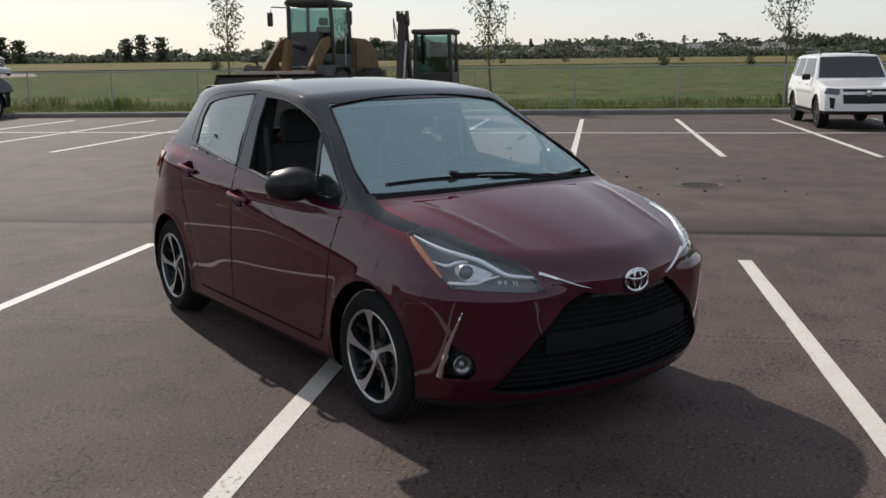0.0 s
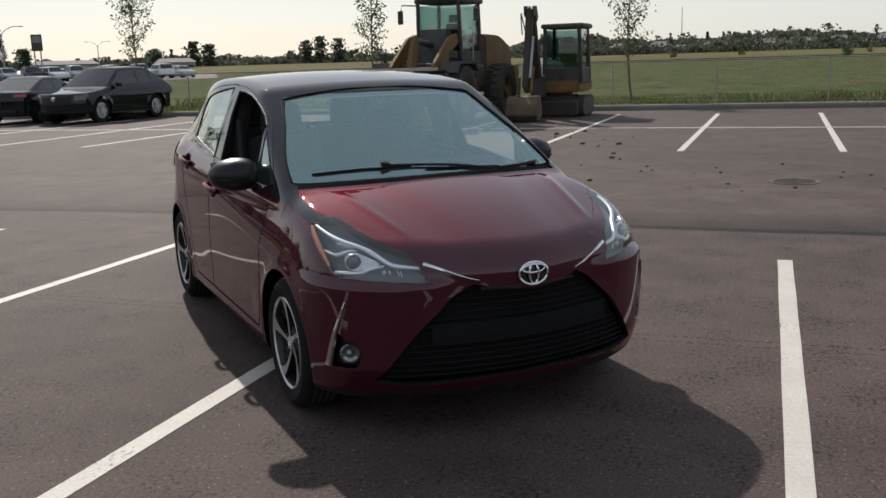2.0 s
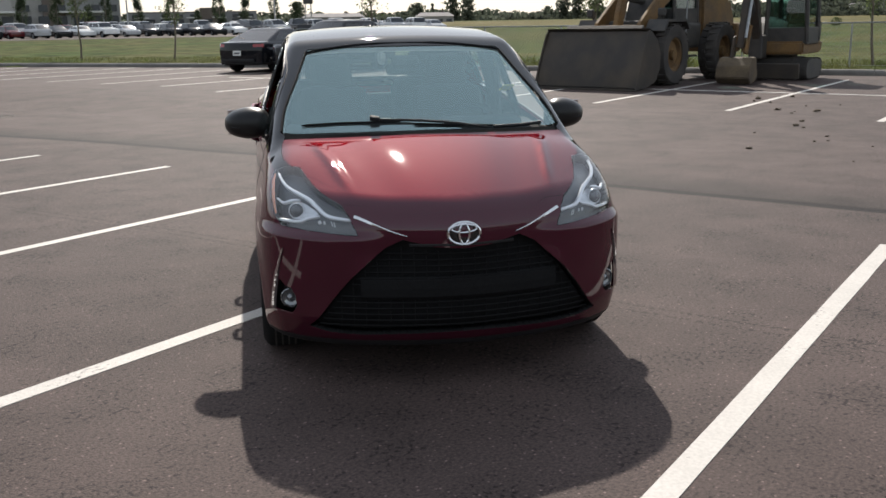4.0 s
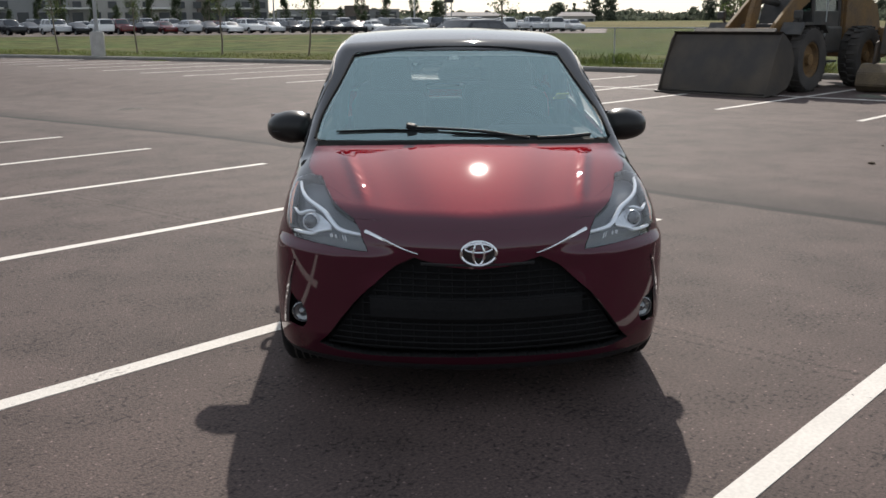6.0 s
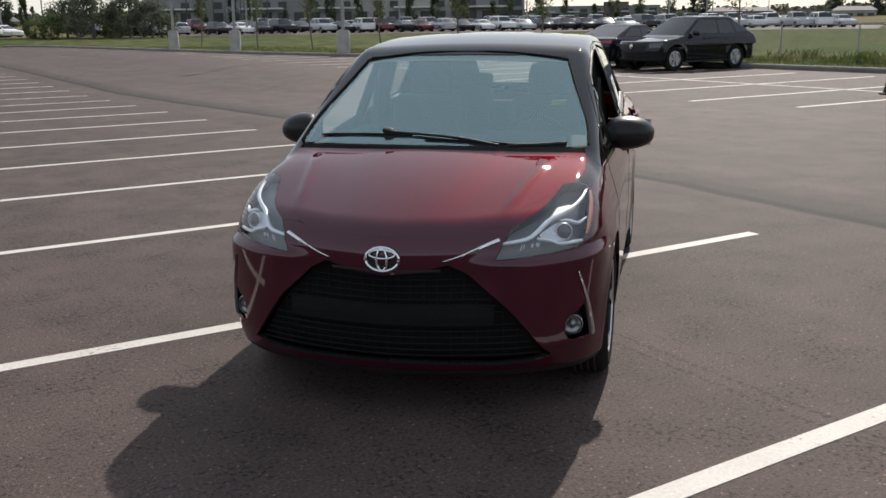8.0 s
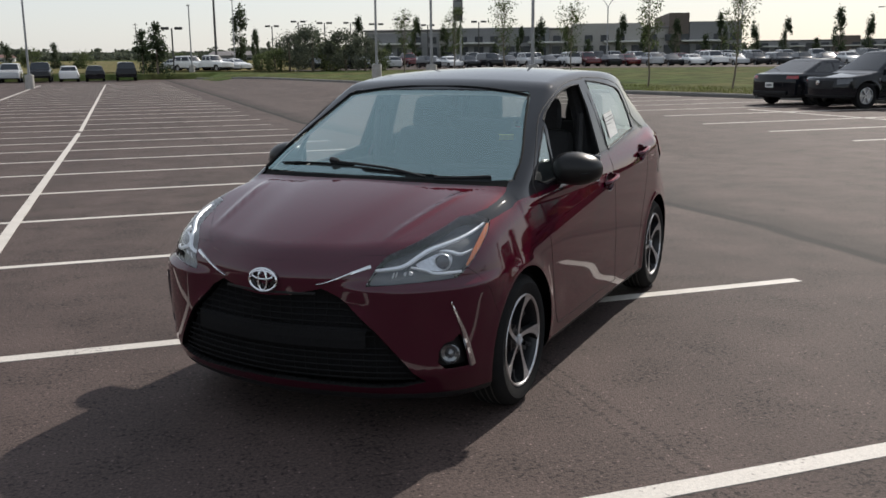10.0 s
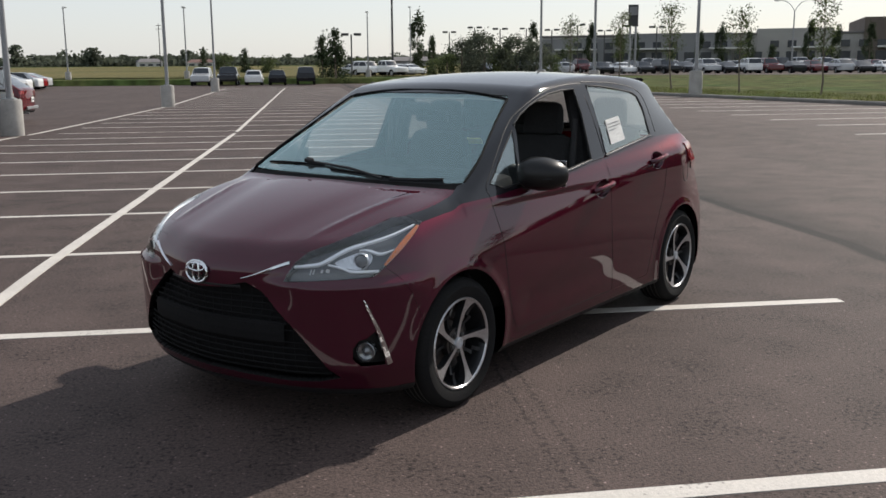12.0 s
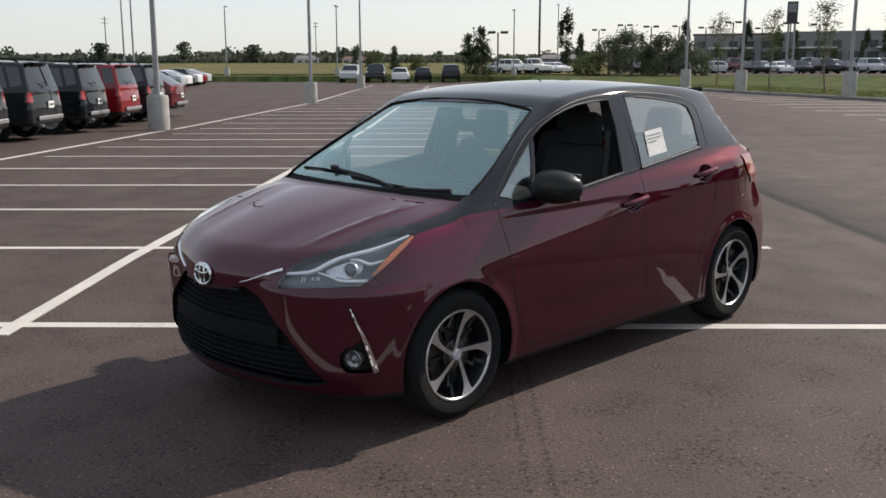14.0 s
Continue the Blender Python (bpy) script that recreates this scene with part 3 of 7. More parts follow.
def lower_field(x, y, z):
    """Signed field of the car's lower body: sides, nose, tail, bonnet and shoulder."""
    ax = np.abs(x)
    # near-upright flanks below a crease that climbs from the front arch to the tail light; above it they lean inwards
    crease = 0.715 + 0.131 * (np.clip(y, -0.3, 2.4) - 0.35)
    over = 0.016 * np.log1p(np.exp(np.clip((z - crease) / 0.016, -30.0, 30.0)))
    wide = 0.842 - np.where(z < 0.5, 0.17, 0.05) * (z - 0.5) ** 2 - 0.10 * np.maximum(y - 2.55, 0.0) ** 2 - 0.06 * np.maximum(0.1 - y, 0.0) ** 2
    wide = wide - 0.25 * over - 0.20 * np.maximum(over - 0.06, 0.0) ** 2
    wide = wide - 0.12 * ramp(z, 0.42, 1.05) * ramp(y, 2.40, 2.98)
    wide = wide - 0.006 * bump(z, 0.40 + 0.03 * (y - 1.2), 0.085) * ramp(y, 0.42, 0.60) * (1 - ramp(y, 1.30, 2.10))
    for cy in (0.0, REAR_AXLE):
        wide = wide + 0.008 * bump(np.hypot(y - cy, z - 0.30), 0.342, 0.035)
    side = ax - wide
    # the bumper is blunt and square-cornered; over a thin ledge the lamps and the nose sweep back
    lift = 0.34 + 0.42 * ramp(z, 0.645, 0.690) + 0.24 * ramp(z, 0.690, 0.84)
    low, low_d = 0.26 * x ** 2 + 0.45 * x ** 6, 0.52 * x + 2.7 * x ** 5
    high, high_d = 0.42 * (x ** 2 + 0.002) ** 0.75 + 0.55 * x ** 6, 0.63 * x * (x ** 2 + 0.002) ** -0.25 + 3.3 * x ** 5
    under = 1 - (1 - ramp(ax, 0.26, 0.50)) * ramp(z, 0.46, 0.60)
    low, low_d = high + (low - high) * under, high_d + (low_d - high_d) * under
    nose = -0.800 + low * (1 - lift) + high * lift
    nose = nose + 0.020 * np.clip((0.66 - z) / 0.40, 0.0, 1.0) + 0.030 * ramp(z, 0.68, 0.82) + 0.05 * (1 - ramp(z, 0.16, 0.32))
    front = (nose - y) / np.sqrt(1 + (low_d * (1 - lift) + high_d * lift) ** 2)
    tail = 3.10 - 0.12 * x ** 2 - 1.1 * x ** 10 - 0.13 * ramp(z, 0.62, 1.05) - 0.04 * (1 - ramp(z, 0.14, 0.28))
    rear = (y - tail) / np.sqrt(1 + (0.24 * x + 9.0 * np.abs(x) ** 9) ** 2)
    bonnet = 0.988 + 0.170 * y - 0.127 * np.minimum(y, 0.0) ** 2 - (0.10 + 0.06 * ramp(-y, 0.05, 0.60)) * x ** 2
    bonnet = bonnet + 0.0070 * bump(ax, 0.545 + 0.20 * y, 0.022) * ramp(y, -0.62, -0.40) * (1 - ramp(y, -0.10, 0.06)) - 0.006 * bump(ax, 0.40 + 0.2 * y, 0.10)
    belt = 0.975 + 0.042 * (y - 0.1) - 0.03 * x ** 2
    top = z - np.minimum(bonnet, np.where(y > 0.0, np.maximum(belt, 0.0), 9.0))
    top = top / np.where(y < 0.1, 1.06, 1.0)
    f = smax(side, front, 0.08)
    f = smax(f, rear, 0.09)
    f = smax(f, top, 0.085)
    return smax(f, 0.165 - z, 0.06)


def cabin_field(x, y, z):
    """Signed field of the glasshouse: windscreen, roof, sides and hatch."""
    ax = np.abs(x)
    wide = 0.787 - 0.35 * (z - 1.0) - 0.35 * np.maximum(z - 1.2, 0.0) ** 2
    wide = wide - (0.05 + 0.14 * ramp(z, 1.0, 1.38)) * np.maximum(y - 1.85, 0.0) ** 2 - 0.04 * np.maximum(1.3 - y, 0.0) ** 2
    side = (ax - wide) / 1.06
    screen = (z - (0.985 + 0.560 * (y - 0.035 - 0.27 * x ** 2) - 0.03 * np.maximum(y - 0.1, 0) ** 2)) / 1.14
    roof = z - (1.497 - np.where(y < 1.65, 0.100, 0.050) * (y - 1.65) ** 2 - 0.045 * np.maximum(y - 1.9, 0) ** 2 - 0.085 * x ** 2)
    hatch = (y - (2.59 + 0.74 * (1.42 - z) - 0.30 * x ** 2)) / 1.12
    f = smax(screen, roof, 0.02)
    f = smax(f, side, 0.045)
    f = smax(f, hatch, 0.035)
    return smax(f, 0.90 - z, 0.02)


def car_field(x, y, z):
    return -smax(-lower_field(x, y, z), -cabin_field(x, y, z), 0.024 + 0.03 * ramp(y, 2.2, 2.75))


def car_normal(p, e=2e-3):
    g = np.stack([car_field(*(p + np.eye(3)[i] * e).T) - car_field(*(p - np.eye(3)[i] * e).T) for i in range(3)], 1)
    return g / np.linalg.norm(g, axis=1)[:, None]


def to_surface(origin, way, far=2.4):
    """The outermost point of the car's skin along each ray from inside."""
    near, beyond = np.zeros(len(way)), np.full(len(way), far)
    for _ in range(34):
        mid = (near + beyond) / 2
        inside = car_field(*(origin + way * mid[:, None]).T) < 0
        near, beyond = np.where(inside, mid, near), np.where(inside, beyond, mid)
    return origin + way * near[:, None]


# ---- hatchback ----
def half_skin():
    """The right-hand-side half (x >= 0) of the car's skin as a fine grid of points and faces."""
    phi = np.linspace(0.0, math.pi, 150)
    rings = [(0.2, -a) for a in np.linspace(math.pi / 2, 0.0, 78)[:-1]]
    rings += [(y, 0.0) for y in np.linspace(0.2, 2.5, 128)]
    rings += [(2.5, a) for a in np.linspace(0.0, math.pi / 2, 36)[1:]]
    origin, way = [], []
    for y, tip in rings:
        c, s = math.cos(tip), math.sin(tip)
        for f in phi:
            origin.append((0.0, y, 0.62))
            way.append((c * math.sin(f), s, -c * math.cos(f)))
    origin, way = np.array(origin), np.array(way)
    p = to_surface(origin, way)
    k = len(phi)
    p[::k, 0] = 0.0
    p[k - 1::k, 0] = 0.0
    bm = bmesh.new()
    grid = [[None] * k for _ in rings]
    for i in range(len(rings)):
        for j in range(k):
            if i in (0, len(rings) - 1) and j:
                grid[i][j] = grid[i][0]
            else:
                grid[i][j] = bm.verts.new(p[i * k + j])
    for i in range(len(rings) - 1):
        for j in range(k - 1):
            q = []
            for v in (grid[i][j], grid[i + 1][j], grid[i + 1][j + 1], grid[i][j + 1]):
                if v not in q:
                    q.append(v)
            if len(q) > 2:
                bm.faces.new(q)
    return bm


VIEWS = {
    "side": lambda c: (c[1], c[2]),
    "front": lambda c: (c[0], c[2]),
    "top": lambda c: (c[0], c[1]),
    "corner": lambda c: (0.8 * c[0] + 0.6 * c[1], c[2]),
}
FLATS = {"side": (Vector((0, 1, 0)), Vector((0, 0, 1))), "front": (Vector((1, 0, 0)), Vector((0, 0, 1))),
         "top": (Vector((1, 0, 0)), Vector((0, 1, 0))), "corner": (Vector((0.8, 0.6, 0)), Vector((0, 0, 1)))}


def in_outline(q, outline):
    x, y = q
    odd = False
    for (x0, y0), (x1, y1) in zip(outline, outline[1:] + outline[:1]):
        if (y0 > y) != (y1 > y) and x < (x1 - x0) * (y - y0) / (y1 - y0) + x0:
            odd = not odd
    return odd


def carve(bm, layer, number, view, outline, allow):
    """Cuts the outline into the skin, seen along a view, and gives the faces inside it a number."""
    outline = [tuple(float(c) for c in q) for q in outline]
    see, (u, v) = VIEWS[view], FLATS[view]
    lo = [min(q[i] for q in outline) - 0.06 for i in (0, 1)]
    hi = [max(q[i] for q in outline) + 0.06 for i in (0, 1)]

    def near():
        out = []
        for f in bm.faces:
            if f[layer] == 0 and allow(f):
                q = see(f.calc_center_median())
                if lo[0] < q[0] < hi[0] and lo[1] < q[1] < hi[1]:
                    out.append(f)
        return out

    some = near()
    for p, q in zip(outline, outline[1:] + outline[:1]):
        e = (q[0] - p[0], q[1] - p[1])
        size = math.hypot(*e)
        if size < 1e-6:
            continue
        mid, reach = ((p[0] + q[0]) / 2, (p[1] + q[1]) / 2), size / 2 + 0.035
        touch = []
        for f in some:
            if f.is_valid:
                c = see(f.calc_center_median())
                along = abs((c[0] - mid[0]) * e[0] + (c[1] - mid[1]) * e[1]) / size
                off = abs((c[0] - mid[0]) * e[1] - (c[1] - mid[1]) * e[0]) / size
                if along < reach and off < 0.07:
                    touch.append(f)
        if not touch:
            continue
        geom = touch + list({x for f in touch for x in f.edges}) + list({x for f in touch for x in f.verts})
        made = bmesh.ops.bisect_plane(bm, geom=geom, dist=1e-5, plane_co=u * p[0] + v * p[1], plane_no=u * (-e[1] / size) + v * (e[0] / size))
        some = [f for f in some if f.is_valid] + [f for f in made["geom"] if isinstance(f, bmesh.types.BMFace)]
        some = list(dict.fromkeys(some))
    for f in near():
        if in_outline(see(f.calc_center_median()), outline):
            f[layer] = number


REGIONS = ["body", "arch", "bonnet", "headlight", "windscreen", "front_window", "quarter_window", "rear_window", "roof", "door_front",
           "door_rear", "grille", "fog_pocket", "tail_light", "front_bumper", "lip", "underside", "cowl", "hatch_window", "cup"]
HANDLES = [(1.345, 0.862), (2.075, 0.958)]


def cup_outline(y, z, grow=1.0, n=28):
    """The oval of a door handle's hollow, seen from the side."""
    return [(y + grow * 0.082 * math.cos(k * math.tau / n), z + grow * (0.050 * math.sin(k * math.tau / n) + 0.009 * math.cos(k * math.tau / n))) for k in range(n)]

LAMP = [(-0.082, 0.667), (-0.034, 0.740), (0.018, 0.780), (0.115, 0.812), (0.243, 0.853), (0.36, 0.893), (0.425, 0.897), (0.488, 0.876),
        (0.460, 0.834), (0.402, 0.777), (0.341, 0.722), (0.292, 0.686), (0.17, 0.680), (0.04, 0.674)]
GRILLE = [(0.0, 0.612), (0.12, 0.620), (0.245, 0.650), (0.32, 0.612), (0.39, 0.550), (0.46, 0.487), (0.53, 0.400), (0.60, 0.300), (0.635, 0.262),
          (0.55, 0.240), (0.42, 0.233), (0.2, 0.240), (0.0, 0.243)]
FOG = [(0.296, 0.462), (0.330, 0.395), (0.352, 0.313), (0.235, 0.311), (0.202, 0.345), (0.205, 0.392), (0.228, 0.424), (0.262, 0.432)]
FRONT_GLASS = [(0.665, 1.245), (0.74, 1.288), (0.851, 1.333), (0.95, 1.362), (1.063, 1.384), (1.20, 1.398), (1.345, 1.402), (1.335, 1.27), (1.30, 1.024), (1.13, 1.004), (0.961, 0.984), (0.575, 0.948)]
QUARTER = [(0.335, 0.985), (0.47, 1.10), (0.625, 1.215), (0.59, 1.07), (0.555, 0.965), (0.44, 0.958)]
REAR_GLASS = [(1.505, 1.418), (1.66, 1.410), (1.83, 1.394), (2.06, 1.364), (2.125, 1.340), (2.150, 1.27), (2.125, 1.108), (1.80, 1.072), (1.48, 1.036), (1.49, 1.15)]
BELT = [(-0.215, 0.868), (-0.07, 0.888), (0.03, 0.900), (0.112, 0.921), (0.321, 0.929), (0.52, 0.944), (0.941, 0.988), (1.46, 1.032), (2.137, 1.088), (2.60, 1.085), (3.3, 1.06)]


def mirrored(me, name):
    """The same mesh on the other side."""
    bm = bmesh.new()
    bm.from_mesh(me)
    for v in bm.verts:
        v.co.x = -v.co.x
    bmesh.ops.reverse_faces(bm, faces=bm.faces)
    out = bpy.data.meshes.new(name)
    bm.to_mesh(out)
    bm.free()
    for m in me.materials:
        out.materials.append(m)
    return out


def skin_mesh(name, faces, both, offset=0.0, rim=0.0, mats=("red_paint",)):
    """A mesh of some of the skin's faces, with the skin's true normals; both: the two halves joined; rim: how deep its edge turns in."""
    index, pts, polys = {}, [], []
    for f in faces:
        q = []
        for v in f.verts:
            if v not in index:
                index[v] = len(pts)
                pts.append(v.co[:])
            q.append(index[v])
        polys.append(q)
    pts = np.array(pts)
    nor = car_normal(pts)
    pts = pts + nor * offset
    if rim:
        count = {}
        for q in polys:
            for a, b in zip(q, q[1:] + q[:1]):
                count[(a, b)] = count.get((a, b), 0) + 1
        edge = [(a, b) for (a, b) in count if (b, a) not in count]
        edge = [(a, b) for a, b in edge if not (both and abs(pts[a][0]) < 1e-4 and abs(pts[b][0]) < 1e-4)]
        inner = {}
        base = len(pts)
        centre = {}
        for q in polys:
            c = pts[q].mean(0)
            for a in q:
                centre.setdefault(a, []).append(c)
        rim_of = sorted({a for e in edge for a in e})
        extra_p, extra_n = [], []
        for a in rim_of:
            inward = np.mean(centre[a], 0) - pts[a]
            inward = inward - nor[a] * inward.dot(nor[a])
            s = np.linalg.norm(inward)
            if s > 1e-7:
                pts[a] = pts[a] + inward / s * min(0.0016, s)
            inner[a] = base + len(extra_p)
            extra_p.append(pts[a] - nor[a] * rim)
            extra_n.append(nor[a])
        pts, nor = np.vstack([pts, extra_p]), np.vstack([nor, extra_n])
        polys = polys + [(b, a, inner[a], inner[b]) for a, b in edge]
    if both:
        n = len(pts)
        flip = np.array((-1.0, 1.0, 1.0))
        polys = polys + [tuple(i + n for i in q)[::-1] for q in polys]
        pts, nor = np.vstack([pts, pts * flip]), np.vstack([nor, nor * flip])
    me = mesh_of(name, pts, polys, mats[0], True)
    me.normals_split_custom_set_from_vertices([tuple(v) for v in nor])
    return me


def on_skin(p, lift=0.0):
    """The nearest point of the skin to p, raised by lift."""
    q = np.array([p], float)
    for _ in range(8):
        q = q - car_normal(q) * car_field(*q.T)[:, None]
    return (q + car_normal(q) * lift)[0]


def corner_point(s, z):
    """The skin's point seen at s, z from the front corner."""
    d = np.array((-0.6, 0.8, 0.0))
    o = np.array((0.8 * s, 0.6 * s, z)) - d * 1.6
    steps = np.linspace(0.2, 2.4, 1200)
    f = car_field(*(o + d * steps[:, None]).T)
    return o + d * steps[int(np.argmax(f < 0))]


def side_point(y, z, sign=1):
    steps = np.linspace(1.0, 0.4, 900)
    f = car_field(steps, np.full(900, y), np.full(900, z))
    return np.array((sign * steps[int(np.argmax(f < 0))], y, z))


def front_point(x, z):
    steps = np.linspace(-1.0, 0.2, 1500)
    f = car_field(np.full(1500, x), steps, np.full(1500, z))
    return np.array((x, steps[int(np.argmax(f < 0))], z))


def ribbon(points, normals, widths, thick=0.006):
    """A slightly domed strip along points, for chrome trims."""
    bm = bmesh.new()
    rows = []
    n = len(points)
    for i in range(n):
        p, q = Vector(points[max(i - 1, 0)]), Vector(points[min(i + 1, n - 1)])
        d, nn = (q - p).normalized(), Vector(normals[i])
        s = d.cross(nn).normalized() * widths[i] / 2
        c = Vector(points[i])
        rows.append([bm.verts.new(c + s - nn * thick), bm.verts.new(c + s * 0.7 + nn * thick * 0.7), bm.verts.new(c + nn * thick), bm.verts.new(c - s * 0.7 + nn * thick * 0.7), bm.verts.new(c - s - nn * thick)])
    for a, b in zip(rows, rows[1:]):
        for k in range(4):
            bm.faces.new((a[k], a[k + 1], b[k + 1], b[k]))
    bmesh.ops.recalc_face_normals(bm, faces=bm.faces)
    return bm


def flip_x(bm):
    for v in bm.verts:
        v.co.x = -v.co.x
    bmesh.ops.reverse_faces(bm, faces=bm.faces)
    return bm


def hero_wheel(sign, steer=0.0):
    """Tyre, machined alloy with twisted twin spokes, disc; its outer face points to +x (or -x)."""
    w = new("wheel")
    R, H = 0.300, 0.0975
    prof = [(0.205, -H + 0.012), (0.222, -H), (0.262, -H - 0.004), (0.284, -H + 0.010), (0.297, -H + 0.026), (R, -0.05), (R, 0.05), (0.297, H - 0.026),
            (0.284, H - 0.010), (0.262, H + 0.004), (0.222, H), (0.205, H - 0.012)]
    tyre = lathe(prof, "x", steps=72)
    part("tyre", tyre, "tyre", w, "black rubber low-profile tyre", True)
    grooves = bmesh.new()
    for off in (-0.045, -0.015, 0.015, 0.045):
        add_lathe(grooves, [(R + 0.0006, off - 0.004), (R + 0.0006, off + 0.004)], "x", steps=60)
    part("tread_groove", grooves, "machine_black", w)
    barrel = lathe([(0.213, 0.090), (0.207, 0.093), (0.202, 0.088), (0.196, 0.060), (0.188, -0.02), (0.190, -0.085)], "x", steps=72)
    part("rim", barrel, "dark_alloy", w, "dark grey alloy rim barrel", True)
    lip = lathe([(0.2125, 0.091), (0.209, 0.096), (0.203, 0.095), (0.199, 0.089)], "x", steps=72)
    part("rim_lip", lip, "alloy", w, "bright machined rim lip", True)
    part("brake_disc", lathe([(0.135, 0.010), (0.135, 0.020), (0.07, 0.024), (0.07, 0.06), (0.0, 0.062)], "x", steps=40), "iron", w, "", True)
    part("brake_caliper", box((0.05, 0.07, 0.13), (0.015, 0.125, 0.02), bevel=0.01), "iron", w)
    back = lathe([(0.19, -0.02), (0.05, -0.03), (0.0, -0.03)], "x", steps=40)
    part("inner_plate", back, "plastic", w)
    # spokes: five dark blades with bright machined faces, straight, flaring into the rim; slim dark hooks between them
    def blade(angle, left, right, r0, r1, x0, x1, deep, faces):
        bm = bmesh.new()
        rows = []
        for i in range(15):
            t = i / 14
            r = r0 + (r1 - r0) * t
            lo, hi = (float(np.interp(t, np.linspace(0, 1, len(w)), w)) for w in (left, right))
            c, s = math.cos(angle), math.sin(angle)
            x = x0 + (x1 - x0) * t - 0.006 * math.sin(math.pi * t)
            row = []
            for o, dx in ((-lo, -deep), (-lo, 0.0), (hi, 0.0), (hi, -deep)):
                q = math.sqrt(max(r * r - o * o, 1e-6)) if r > 0.15 else r
                row.append(bm.verts.new((x + dx, c * q - s * o, s * q + c * o)))
            rows.append(row)
        for a, b in zip(rows, rows[1:]):
            for k in faces:
                bm.faces.new((a[k], a[k + 1], b[k + 1], b[k]))
        bmesh.ops.recalc_face_normals(bm, faces=bm.faces)
        return bm
    left = (0.002, 0.003, 0.005, 0.008, 0.012, 0.018, 0.028, 0.045, 0.074)
    right = (0.019, 0.018, 0.016, 0.014, 0.012, 0.010, 0.008, 0.007, 0.007)
    for i in range(5):
        base = math.tau * i / 5 + 0.31
        sp = part("spoke", blade(base, left, right, 0.024, 0.205, 0.071, 0.091, 0.034, (0, 1, 2)), "dark_alloy", w, "dark grey spoke with a bright machined face")
        part("machined_face", blade(base, [v - 0.001 for v in left], [v - 0.001 for v in right], 0.024, 0.205, 0.072, 0.092, 0.001, (0, 1, 2)), "alloy", sp, "bright machined face flaring at the rim")
        part("inner_spoke", blade(base + 0.60, (0.007,) * 5 + (0.010,), (0.007,) * 5 + (0.012,), 0.055, 0.150, 0.046, 0.058, 0.02, (0, 1, 2)), "dark_alloy", w, "slim dark inner spoke")
        part("inner_hook", blade(base + 0.76, (0.009,) * 6, (0.008,) * 6, 0.140, 0.200, 0.056, 0.070, 0.02, (0, 1, 2)), "dark_alloy", w)
        n = bmesh.new()
        add_lathe(n, [(0.0105, 0.050), (0.0105, 0.074), (0.006, 0.077), (0.0, 0.077)], "x", (0, 0.043 * math.cos(base + 0.80), 0.043 * math.sin(base + 0.80)), 10)
        part("wheel_nut", n, "machine_black", w)
    part("hub", lathe([(0.058, 0.05), (0.054, 0.066), (0.028, 0.070), (0.028, 0.06)], "x", steps=30), "iron", w, "grey hub between the spokes", True)
    part("centre_cap", lathe([(0.027, 0.066), (0.026, 0.080), (0.019, 0.082), (0.018, 0.079), (0.0, 0.080)], "x", steps=30), "lamp_silver", w, "silver centre cap", True)
    return w


